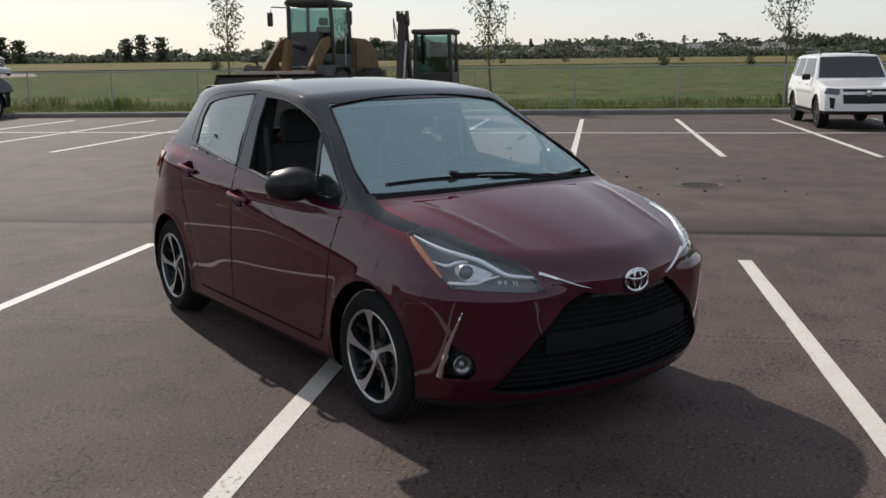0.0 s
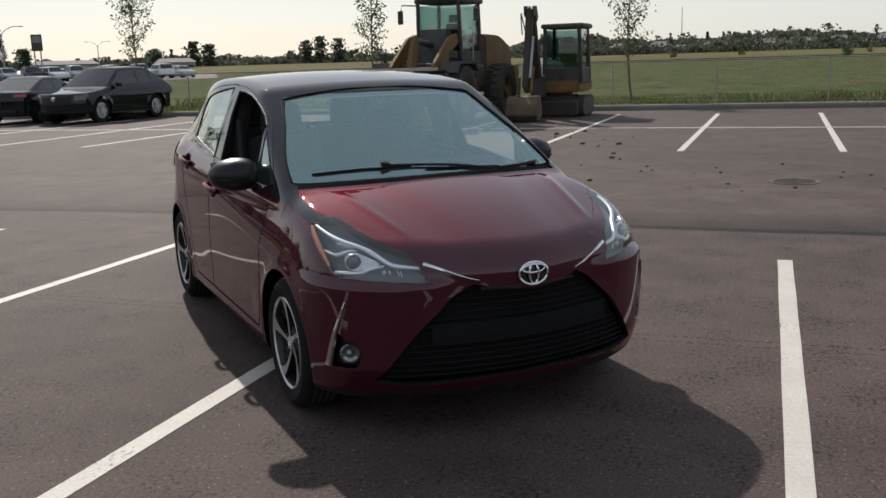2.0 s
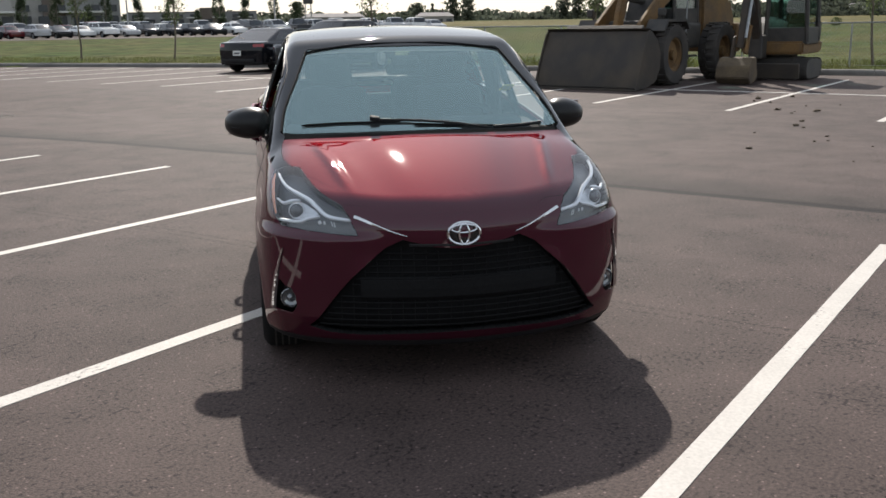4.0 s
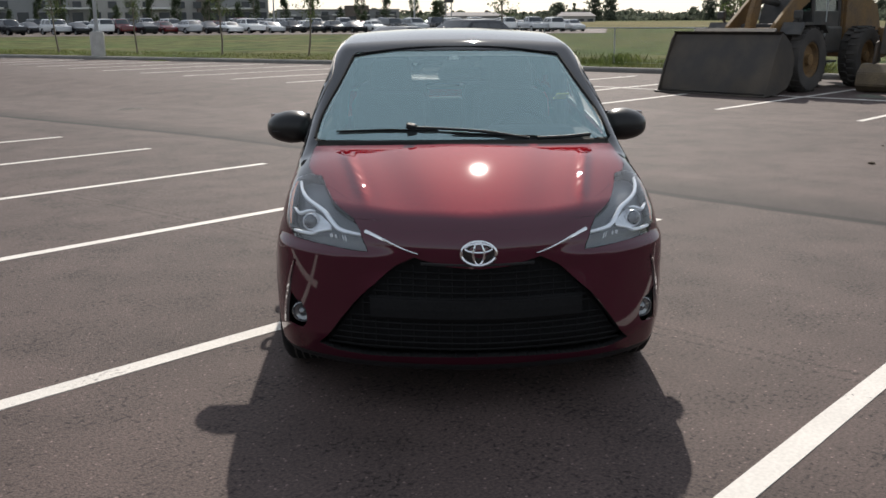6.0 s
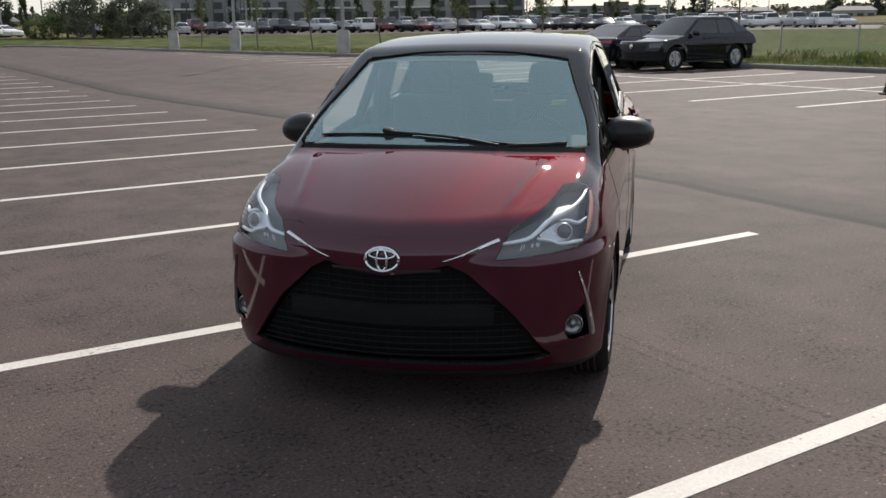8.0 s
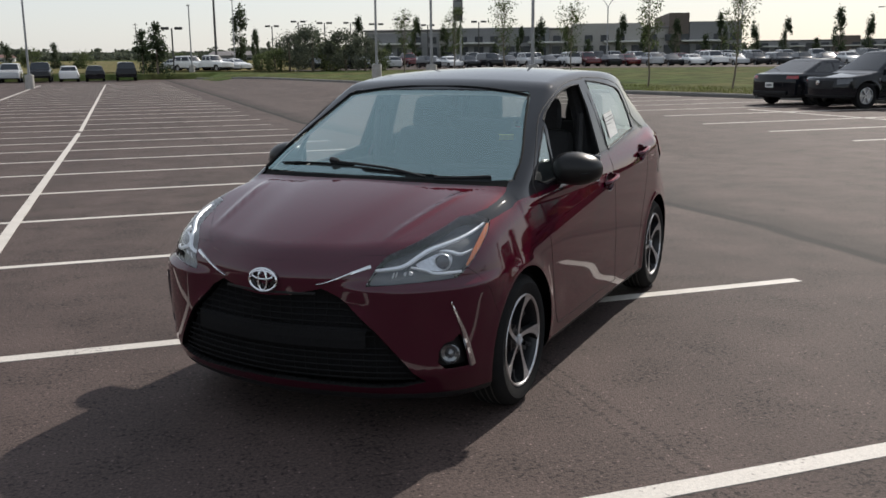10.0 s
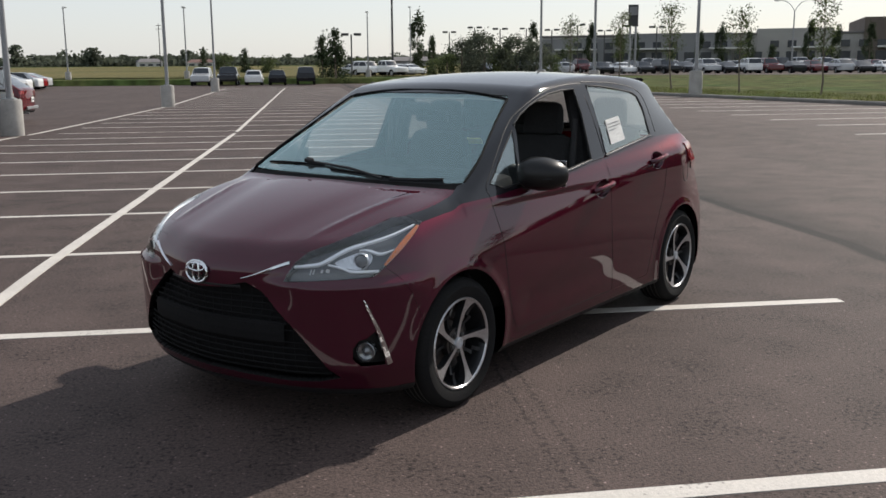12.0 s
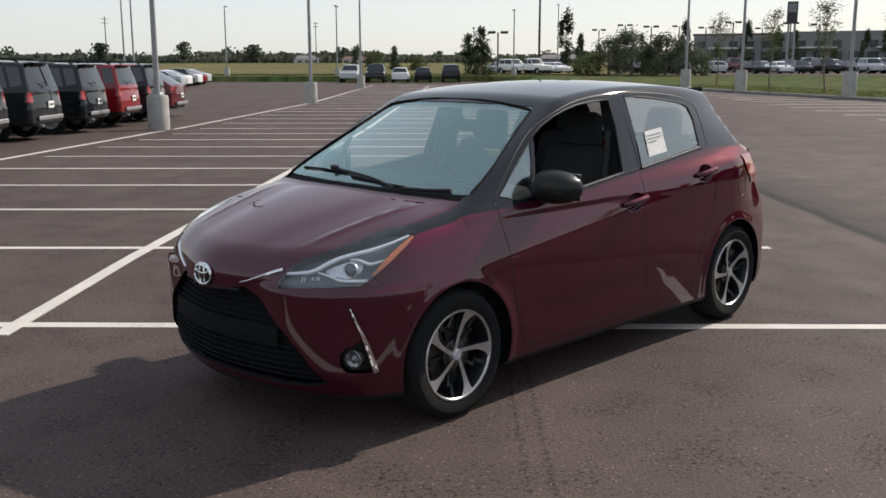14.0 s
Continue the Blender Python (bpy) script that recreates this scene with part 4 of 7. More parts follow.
def build_hatchback():
    car = thing("hatchback_car", "dark red small hatchback with black roof, parked across painted lines", "car")
    bm = half_skin()
    layer = bm.faces.layers.int.new("region")
    number = {n: i for i, n in enumerate(REGIONS)}

    def cut(name, view, outline, allow=lambda f: True):
        carve(bm, layer, number[name], view, outline, allow)

    bm.normal_update()
    low_side = lambda f: abs(f.normal.x) > 0.25 or f.calc_center_median().z < 0.5
    for cy, r in ((0.0, 0.338), (REAR_AXLE, 0.338)):
        ring = [(cy + r * math.cos(k * math.tau / 48), 0.305 + r * math.sin(k * math.tau / 48)) for k in range(48)]
        cut("arch", "side", ring, lambda f: f.calc_center_median().x > 0.42 and f.calc_center_median().z < 0.75 and (abs(f.normal.x) > 0.45 or f.calc_center_median().z < 0.19))
    cut("underside", "front", [(-0.1, -0.1), (0.95, -0.1), (0.95, 0.205), (-0.1, 0.205)])
    front = lambda f: f.normal.y < -0.12 and f.calc_center_median().y < 0.1
    cut("headlight", "corner", LAMP, lambda f: f.calc_center_median().y < 0.0 and f.calc_center_median().z > 0.6 and f.calc_center_median().x > 0.3)
    hood = [(-0.05, -0.765), (0.05, -0.763), (0.11, -0.748), (0.18, -0.738), (0.27, -0.715), (0.36, -0.672), (0.43, -0.600), (0.545, -0.430), (0.614, -0.322), (0.672, -0.205),
            (0.700, -0.120), (0.706, -0.02), (0.700, 0.10), (0.690, 0.140), (0.55, 0.102), (0.40, 0.070), (0.2, 0.046), (-0.05, 0.040)]
    cut("bonnet", "top", hood, lambda f: f.normal.z > 0.2 and f.calc_center_median().z > 0.6 and f.calc_center_median().y < 0.2)
    screen = [(-0.05, 1.008), (0.25, 1.006), (0.45, 1.003), (0.62, 1.000), (0.698, 1.002), (0.676, 1.10), (0.600, 1.25), (0.548, 1.362), (0.522, 1.380), (0.32, 1.389), (0.15, 1.391), (-0.05, 1.392)]
    is_screen = lambda f: f.normal.y < -0.25 and f.calc_center_median().y > -0.02 and f.calc_center_median().y < 1.0 and f.calc_center_median().z > 0.97
    cut("windscreen", "front", screen, is_screen)
    cut("cowl", "top", [(-0.05, -0.05), (0.72, -0.05), (0.72, 0.24), (0.52, 0.22), (-0.05, 0.20)], lambda f: f.calc_center_median().z > 0.90 and f.calc_center_median().x < 0.69)
    side = lambda f: f.normal.x > 0.3
    cut("front_window", "side", FRONT_GLASS, side)
    cut("quarter_window", "side", QUARTER, side)
    cut("rear_window", "side", REAR_GLASS, side)
    cut("tail_light", "side", [(2.555, 1.03), (3.3, 1.05), (3.3, 0.84), (2.70, 0.85), (2.60, 0.93)], lambda f: f.calc_center_median().y > 2.4)
    cut("hatch_window", "front", [(-0.05, 1.12), (0.50, 1.12), (0.50, 1.20), (0.44, 1.345), (0.40, 1.362), (-0.05, 1.372)], lambda f: f.normal.y > 0.3 and f.calc_center_median().y > 2.3)
    roof_line = [tuple(q) for q in spline(BELT, 5)] + [(3.3, 1.7), (-0.215, 1.7)]
    cut("roof", "side", roof_line, lambda f: f.calc_center_median().z > 0.84)
    for y, z in HANDLES:
        cut("cup", "side", cup_outline(y, z), side)
    door_f = [(0.300, 0.95), (0.312, 0.86), (0.330, 0.74), (0.356, 0.58), (0.388, 0.42), (0.425, 0.32), (0.47, 0.262), (1.482, 0.262), (1.476, 0.40), (1.452, 0.62), (1.438, 0.85), (1.446, 0.98), (1.46, 1.06)]
    cut("door_front", "side", door_f, side)
    door_r = [(1.46, 1.06), (1.446, 0.98), (1.438, 0.85), (1.452, 0.62), (1.476, 0.40), (1.482, 0.262), (1.955, 0.262), (1.985, 0.36), (2.03, 0.50), (2.085, 0.62), (2.150, 0.74), (2.185, 0.86), (2.195, 0.98), (2.19, 1.12)]
    cut("door_rear", "side", door_r, side)
    cut("grille", "front", GRILLE, front)
    cut("fog_pocket", "corner", FOG, lambda f: f.calc_center_median().y < -0.2 and f.calc_center_median().x > 0.4)
    cut("front_bumper", "side", [(-1.0, 0.10), (-0.30, 0.10), (-0.31, 0.40), (-0.30, 0.50), (-0.345, 0.60), (-0.40, 0.685), (-0.44, 0.72), (-0.60, 0.78), (-1.0, 0.78)], lambda f: f.calc_center_median().y < -0.1)

    sets = {n: [] for n in REGIONS}
    for f in bm.faces:
        sets[REGIONS[f[layer]]].append(f)

    def skin(name, both, **k):
        return skin_mesh(name, sets[name], both, **k)

    part("body", skin("body", True), "red_paint", car, "dark red metallic body panels")
    part("bonnet", skin("bonnet", True, rim=0.02), "red_paint", car, "dark red metallic bonnet")
    part("front_bumper", skin("front_bumper", True, rim=0.012), "red_paint", car, "dark red front bumper with a slim red lip")
    part("roof", skin("roof", True, mats=("black_paint",)), "black_paint", car, "gloss black roof, pillars and cowl corners")
    part("cowl", skin("cowl", True, offset=-0.012, mats=("deep_black",)), "deep_black", car)
    part("underside", skin("underside", True, mats=("plastic",)), "plastic", car)
    part("headliner", skin_mesh("headliner", [f for f in sets["roof"] if f.normal.z > 0.8], True, offset=-0.035, mats=("lining",)), "lining", car)
    part("windscreen", skin("windscreen", True, offset=-0.003, mats=("screen_glass",)), "screen_glass", car, "tinted windscreen reflecting pale sky")
    seal = [on_skin((x, 0.2 + (z - 1.0) * 1.6, z), 0.001) for x, z in spline(screen[4:-1], 5)]
    whole = seal + [p * np.array((-1, 1, 1)) for p in seal[::-1]]
    part("windscreen_seal", tube(whole, 0.006, 6), "deep_black", car, "black rubber seal round the windscreen")
    part("hatch_window", skin("hatch_window", True, offset=-0.003, mats=("side_glass",)), "side_glass", car, "tinted rear hatch window")
    part("grille", skin("grille", True, offset=-0.045, mats=("deep_black",)), "deep_black", car, "large black trapezoid grille")
    rim_strip = skin_mesh("grille_edge", sets["grille"], True, rim=0.05, mats=("plastic",))
    # keep only the turned-in edge
    eb = bmesh.new()
    eb.from_mesh(rim_strip)
    eb.faces.ensure_lookup_table()
    kill = [f for f in eb.faces if f.index < len(sets["grille"]) or (f.index >= (len(eb.faces) // 2) and f.index < len(eb.faces) // 2 + len(sets["grille"]))]
    bmesh.ops.delete(eb, geom=kill, context="FACES")
    part("grille_edge", eb, "deep_black", car, "", True)

    # mesh of the grille: fine horizontal bars with short uprights between them
    rows_z = np.arange(0.275, 0.60, 0.026)
    for z in rows_z:
        half = float(np.interp(z, [0.26, 0.30, 0.40, 0.487, 0.55, 0.612], [0.615, 0.585, 0.515, 0.445, 0.375, 0.30])) - 0.012
        if abs(z - 0.44) < 0.012:
            continue
        xs = np.linspace(-half, half, 25)
        pts = [front_point(x, z) + np.array((0, 0.022, 0)) for x in xs]
        part("grille_bar", tube(pts, 0.0042, 5), "deep_black", car)
    band = [front_point(x, 0.44) + np.array((0, 0.020, 0)) for x in np.linspace(-0.42, 0.42, 17)]
    part("plate_mount", ribbon(band, [(0, -1, 0)] * 17, [0.10] * 17, 0.008), "deep_black", car, "plain black plate mounting band")
    for x in np.linspace(-0.50, 0.50, 21):
        top = float(np.interp(abs(x), [0.0, 0.25, 0.38, 0.46, 0.53, 0.6], [0.60, 0.63, 0.55, 0.475, 0.385, 0.29])) - 0.015
        pts = [front_point(x, z) + np.array((0, 0.026, 0)) for z in np.linspace(0.262, top, 9)]
        part("grille_upright", tube(pts, 0.0030, 5), "deep_black", car)
    part("number_band", ribbon([front_point(x, 0.628) + np.array((0, -0.001, 0)) for x in np.linspace(-0.22, 0.22, 9)], [(0, -1, 0)] * 9, [0.012] * 9, 0.002), "plastic", car)

    # badge: chrome ellipses on the nose
    badge = new("badge")
    badge.parent = car
    c = front_point(0.0, 0.676)
    def ring(rx, rz, cx, cz, thick):
        pts = []
        for k in range(36):
            a = k * math.tau / 36
            q = front_point(cx + rx * math.cos(a), 0.676 + cz + rz * math.sin(a))
            pts.append(q + np.array((0, -0.010, 0)))
        return tube(pts, thick, 6, True)
    part("badge_ring", ring(0.067, 0.046, 0, 0, 0.0062), "chrome", badge, "chrome oval ring", True)
    part("badge_ring", ring(0.021, 0.043, 0, -0.001, 0.0050), "chrome", badge, "", True)
    part("badge_ring", ring(0.052, 0.016, 0, 0.020, 0.0050), "chrome", badge, "", True)
    disc = [front_point(0.064 * math.cos(k * math.tau / 32), 0.676 + 0.044 * math.sin(k * math.tau / 32)) + np.array((0, -0.004, 0)) for k in range(32)]
    part("badge_back", mesh_of("badge_back", disc, [tuple(range(32))], "gloss_black"), "gloss_black", badge)

    # paired pieces on both sides
    meshes = {
        "quarter_window": skin("quarter_window", False, offset=-0.003, mats=("side_glass",)),
        "rear_window": skin("rear_window", False, offset=-0.003, mats=("pale_glass",)),
        "door_front": skin("door_front", False, rim=0.02),
        "door_rear": skin("door_rear", False, rim=0.02),
        "headlight": skin("headlight", False, offset=0.001, mats=("lamp_glass",)),
        "lamp_bowl": skin_mesh("lamp_bowl", sets["headlight"], False, offset=-0.045, mats=("lamp_bowl",)),
        "lamp_edge": skin_mesh("lamp_edge", sets["headlight"], False, offset=0.0, rim=0.045, mats=("deep_black",)),
        "fog_pocket": skin("fog_pocket", False, offset=-0.045, mats=("plastic",)),
        "tail_light": skin("tail_light", False, offset=0.006, mats=("red_lens",)),
    }
    # the lamp's edge keeps only its turned-in wall
    wb = bmesh.new()
    wb.from_mesh(meshes["lamp_edge"])
    wb.faces.ensure_lookup_table()
    bmesh.ops.delete(wb, geom=[f for f in wb.faces if f.index < len(sets["headlight"])], context="FACES")
    wb.to_mesh(meshes["lamp_edge"])
    wb.free()

    def pair(name, me, mat, sign, parent, label=""):
        return part(name, me if sign > 0 else mirrored(me, name), mat, parent, label)

    def both_ways(make, sign):
        b = make()
        return b if sign > 0 else flip_x(b)

    nose_line = [on_skin(p, 0.003) for p in [np.array((0.222, -0.738, 0.666)) * (1 - u) + np.array((0.424, -0.640, 0.720)) * u for u in np.linspace(0, 1, 14)]]
    nose_nor = [car_normal(np.array([p]))[0] for p in nose_line]
    trim_line = [corner_point(s, z) for s, z in spline([(0.253, 0.600), (0.285, 0.525), (0.318, 0.44), (0.352, 0.318)], 6)]
    trim_nor = [car_normal(np.array([p]))[0] for p in trim_line]

    for sign in (1, -1):
        fd = pair("front_door", meshes["door_front"], "red_paint", sign, car, "dark red front door")
        rd = pair("rear_door", meshes["door_rear"], "red_paint", sign, car, "dark red rear door")
        pair("quarter_window", meshes["quarter_window"], "side_glass", sign, car)
        pair("rear_door_window", meshes["rear_window"], "side_glass", sign, car, "pale tinted rear door window")
        for door, y, z in ((fd, *HANDLES[0]), (rd, *HANDLES[1])):
            p = side_point(y, z)
            n = car_normal(np.array([p]))[0]
            line = [side_point(y + dy, z + 0.012 * (dy / 0.1) + 0.006) + n * h for dy, h in ((-0.10, 0.004), (-0.075, 0.026), (0.0, 0.034), (0.075, 0.026), (0.10, 0.004))]
            part("door_handle", both_ways(lambda: tube(spline(line, 6), 0.015, 12), sign), "red_paint", door, "body-coloured door handle", True)
            cup = [side_point(a, b) for a, b in cup_outline(y, z)]
            cupm = bmesh.new()
            hoops = []
            for grow, deep in ((1.0, 0.0), (0.93, 0.012), (0.74, 0.024), (0.42, 0.031)):
                hoops.append([cupm.verts.new(side_point(a, b) - n * deep) for a, b in cup_outline(y, z, grow)])
            for r0, r1 in zip(hoops, hoops[1:]):
                for k in range(28):
                    cupm.faces.new((r0[k], r0[(k + 1) % 28], r1[(k + 1) % 28], r1[k]))
            cupm.faces.new(hoops[-1])
            part("handle_cup", cupm if sign > 0 else flip_x(cupm), "red_paint", door, "", True)
            part("cup_edge", both_ways(lambda: tube(cup, 0.0030, 6, True), sign), "red_paint", door)
        # dark gaps round the doors
        for door, gap in ((fd, door_f[:7]), (fd, door_f[6:8]), (rd, door_r[1:6]), (rd, door_r[6:13])):
            line = [side_point(a, b) - np.array((0.0012, 0, 0)) for a, b in spline(gap, 4 if len(gap) > 2 else 12)]
            part("shut_gap", both_ways(lambda: tube(line, 0.0027, 5), sign), "deep_black", door)
        # bright and dark belt mouldings under the glass
        for y0, y1, door in ((0.58, 1.43, fd), (1.47, 2.15, rd)):
            line = [side_point(y, float(np.interp(y, [0.575, 0.961, 1.30, 1.48, 2.125], [0.943, 0.979, 1.019, 1.031, 1.103]))) + np.array((0.006, 0, 0)) for y in np.linspace(y0, y1, 12)]
            part("belt_moulding", both_ways(lambda: tube(line, 0.007, 6), sign), "gloss_black", door)
        for name, outline in (("window_seal", FRONT_GLASS), ("window_seal", REAR_GLASS), ("window_seal", QUARTER)):
            line = [side_point(y, z) - np.array((0.001, 0, 0)) for y, z in outline]
            part(name, both_ways(lambda: tube(line, 0.006, 6, True), sign), "plastic", car)
        # shut line of the door frames
        frame_line = [side_point(y, z) + np.array((-0.001, 0, 0)) for y, z in spline([(0.300, 0.945), (0.308, 0.985), (0.44, 1.105), (0.60, 1.222), (0.76, 1.308), (0.98, 1.385), (1.22, 1.422), (1.46, 1.432)], 5)]
        part("door_frame_line", both_ways(lambda: tube(frame_line, 0.0035, 5), sign), "plastic", car)
        part("door_frame_line", both_ways(lambda: tube([side_point(y, z) - np.array((0.001, 0, 0)) for y, z in ((1.46, 1.045), (1.452, 1.2), (1.445, 1.32), (1.43, 1.436))], 0.004, 5), sign), "plastic", car)
        part("door_frame_line", both_ways(lambda: tube([side_point(y, z) - np.array((0.001, 0, 0)) for y, z in spline([(1.47, 1.438), (1.75, 1.430), (2.0, 1.408), (2.17, 1.372), (2.235, 1.30), (2.225, 1.12)], 5)], 0.0035, 5), sign), "plastic", car)

        lamp = pair("headlight", meshes["headlight"], "lamp_glass", sign, car, "clear swept-back headlight with amber corner")
        pair("lamp_bowl", meshes["lamp_bowl"], "lamp_bowl", sign, lamp, "dark grey lamp housing")
        pair("lamp_edge", meshes["lamp_edge"], "deep_black", sign, lamp)

        def strip(points, depth, widths, name="light_strip", mat="lamp_white", label=""):
            line = [corner_point(a, b) for a, b in spline(points, 6)]
            nor = [car_normal(np.array([p]))[0] for p in line]
            wide = list(np.interp(np.linspace(0, 1, len(line)), np.linspace(0, 1, len(widths)), widths))
            part(name, both_ways(lambda: ribbon([p - n * depth for p, n in zip(line, nor)], nor, wide, 0.005), sign), mat, lamp, label, True)

        strip([(0.458, 0.874), (0.348, 0.839), (0.209, 0.806), (0.148, 0.782), (0.077, 0.746), (0.02, 0.736), (-0.060, 0.728)], 0.012, [0.010, 0.016, 0.020, 0.019, 0.017, 0.011], label="bright daytime light strip")
        strip([(0.380, 0.788), (0.323, 0.778), (0.285, 0.789), (0.262, 0.794), (0.232, 0.795)], 0.016, [0.006, 0.014, 0.016, 0.012, 0.006])
        strip([(0.318, 0.7075), (0.205, 0.711), (0.165, 0.727), (0.104, 0.741)], 0.014, [0.013, 0.014, 0.013, 0.008])
        plate = bmesh.new()
        plate.faces.new([plate.verts.new(q - car_normal(np.array([q]))[0] * 0.034) for q in (corner_point(a, b) for a, b in spline([(0.128, 0.757), (0.185, 0.783), (0.235, 0.797), (0.285, 0.787), (0.283, 0.752), (0.240, 0.724), (0.180, 0.733)], 4, True))])
        part("reflector", plate if sign > 0 else flip_x(plate), "lamp_silver", lamp, "silver eye-shaped reflector")
        cpt = corner_point(0.243, 0.760)
        cn = car_normal(np.array([cpt]))[0]
        turn = Vector((0, 0, 1)).rotation_difference(Vector((0.30, -0.94, 0.12)))
        seat_at = Matrix.Translation(Vector(cpt - cn * 0.030)) @ turn.to_matrix().to_4x4()
        eye = lathe([(0.036, 0.002), (0.034, 0.010), (0.031, 0.011), (0.029, 0.006)], "z", steps=32)
        eye.transform(seat_at)
        part("projector_ring", eye if sign > 0 else flip_x(eye), "lamp_silver", lamp, "silver projector surround", True)
        ball = lathe([(0.029, 0.006), (0.026, 0.013), (0.017, 0.019), (0.0, 0.022)], "z", steps=32)
        ball.transform(seat_at)
        part("projector", ball if sign > 0 else flip_x(ball), "projector_lens", lamp, "round projector lens", True)
        for a, b, wide in ((0.030, 0.710, 0.005), (0.043, 0.713, 0.004), (0.078, 0.716, 0.010), (0.102, 0.717, 0.016)):
            q = corner_point(a, b)
            fin = box((wide, 0.003, 0.024 if wide < 0.009 else 0.015), q - car_normal(np.array([q]))[0] * 0.020, (0, 20, 40), 0.0015)
            part("lamp_fin", fin if sign > 0 else flip_x(fin), "lamp_silver", lamp)
        outer = spline([(0.480, 0.866), (0.454, 0.832), (0.430, 0.806), (0.396, 0.771), (0.342, 0.727)], 5)
        inner = spline([(0.466, 0.868), (0.430, 0.838), (0.402, 0.811), (0.370, 0.776), (0.334, 0.731)], 5)
        am = bmesh.new()
        rows = []
        for a, b in zip(outer, inner):
            row = []
            for u in (0.0, 0.5, 1.0):
                q = corner_point(a[0] * (1 - u) + b[0] * u, a[1] * (1 - u) + b[1] * u)
                row.append(am.verts.new(q - car_normal(np.array([q]))[0] * 0.004))
            rows.append(row)
        for r0, r1 in zip(rows, rows[1:]):
            for k in range(2):
                am.faces.new((r0[k], r0[k + 1], r1[k + 1], r1[k]))
        part("side_marker", am if sign > 0 else flip_x(am), "amber", lamp, "amber side marker", True)
        part("nose_trim", both_ways(lambda: ribbon(nose_line, nose_nor, list(np.linspace(0.004, 0.019, len(nose_line))), 0.004), sign), "chrome", car, "chrome wing trim from badge to lamp")
        pocket = pair("fog_pocket", meshes["fog_pocket"], "plastic", sign, car, "black fog lamp pocket")
        part("pocket_trim", both_ways(lambda: ribbon([p + n * 0.004 for p, n in zip(trim_line, trim_nor)], trim_nor, list(np.linspace(0.007, 0.034, len(trim_line))), 0.006), sign), "chrome", pocket, "chrome pocket trim")
        fp = corner_point(0.250, 0.372)
        fl = lathe([(0.041, -0.03), (0.042, 0.004), (0.038, 0.007), (0.035, -0.004), (0.022, -0.008), (0.012, 0.004), (0.0, 0.008)], "z", steps=28)
        fl.transform(Matrix.Translation(Vector(fp) + Vector((-0.010, 0.020, 0))) @ Vector((0, 0, 1)).rotation_difference(Vector((0.35, -0.93, 0.0))).to_matrix().to_4x4())
        part("fog_lamp", fl if sign > 0 else flip_x(fl), "fog_glass", pocket, "round clear fog lamp", True)
        pair("tail_light", meshes["tail_light"], "red_lens", sign, car, "red tail light")

        # door mirror
        mir = new("door_mirror")
        mir.parent = car
        mir["label"] = "gloss black door mirror"
        shell = bmesh.new()
        bmesh.ops.create_uvsphere(shell, u_segments=32, v_segments=20, radius=1.0)
        for v in shell.verts:
            x, y, z = v.co
            x = math.copysign(abs(x) ** 0.72, x)
            z = math.copysign(abs(z) ** 0.78, z)
            y = y if y < 0 else y * 0.35
            narrow = 1.0 - 0.22 * max(x, 0.0)
            v.co = Vector((0.868 + 0.118 * x, 0.640 + 0.105 * y + 0.03 * x, 1.012 + 0.083 * z * narrow - 0.004 * x))
        part("mirror_shell", shell if sign > 0 else flip_x(shell), "satin_black", mir, "", True)
        stalk = tube([(0.765, 0.585, 0.958), (0.80, 0.60, 0.960), (0.845, 0.625, 0.968)], [0.026, 0.022, 0.026], 10)
        part("mirror_arm", stalk if sign > 0 else flip_x(stalk), "plastic", mir, "", True)
        face = box((0.20, 0.004, 0.13), (0.868, 0.682, 1.012), bevel=0.001)
        part("mirror_glass", face if sign > 0 else flip_x(face), "chrome", mir)
        sig = tube([(0.80, 0.553, 0.998), (0.87, 0.541, 0.994), (0.95, 0.566, 0.996)], 0.004, 6)
        part("mirror_line", sig if sign > 0 else flip_x(sig), "plastic", mir)

        # wheels and arch liners
        for y in (0.0, REAR_AXLE):
            w = hero_wheel(sign)
            w.parent = car
            w.matrix_basis = pose(sign * 0.735, y, 0.300, 0, 0, 0 if sign > 0 else 180) @ pose(0, 0, 0, 20 if y else 60 if sign > 0 else 12, 0, 0)
            liner = lathe([(0.337, 0.235), (0.337, -0.16), (0.0, -0.16)], "x", (0.545, y, 0.305), 40)
            low = [v for v in liner.verts if v.co.z < 0.17]
            bmesh.ops.delete(liner, geom=low, context="VERTS")
            part("arch_liner", liner if sign > 0 else flip_x(liner), "plastic", car)
        sill = tube([(0.812, y, 0.243) for y in np.linspace(0.42, 2.10, 9)], 0.004, 6)
        part("sill_line", sill if sign > 0 else flip_x(sill), "gloss_black", car)

    # fuel flap
    flap = [side_point(2.515 + 0.062 * math.cos(k * math.tau / 32), 0.868 + 0.082 * math.sin(k * math.tau / 32)) for k in range(32)]
    part("fuel_flap", tube(flap, 0.0020, 4, True), "plastic", car)

    # rear door window sticker
    tag = [side_point(y, z) + np.array((0.002, 0, 0)) for y, z in ((1.575, 1.085), (1.765, 1.104), (1.765, 1.238), (1.585, 1.222))]
    sheet_part = part("window_sticker", mesh_of("window_sticker", tag, [(0, 1, 2, 3)], "paper"), "paper", car, "white paper sheet on the rear window")
    for k in range(3):
        u = 0.55 + 0.13 * k
        a0 = np.array(tag[0]) * (1 - u) + np.array(tag[3]) * u
        a1 = np.array(tag[1]) * (1 - u) + np.array(tag[2]) * u
        e0, e1 = a0 + (a1 - a0) * 0.08, a0 + (a1 - a0) * (0.9 if k % 3 else 0.55)
        part("print_line", tube([e0 + np.array((0.002, 0, 0)), e1 + np.array((0.002, 0, 0))], 0.0016, 4), "ink", sheet_part)

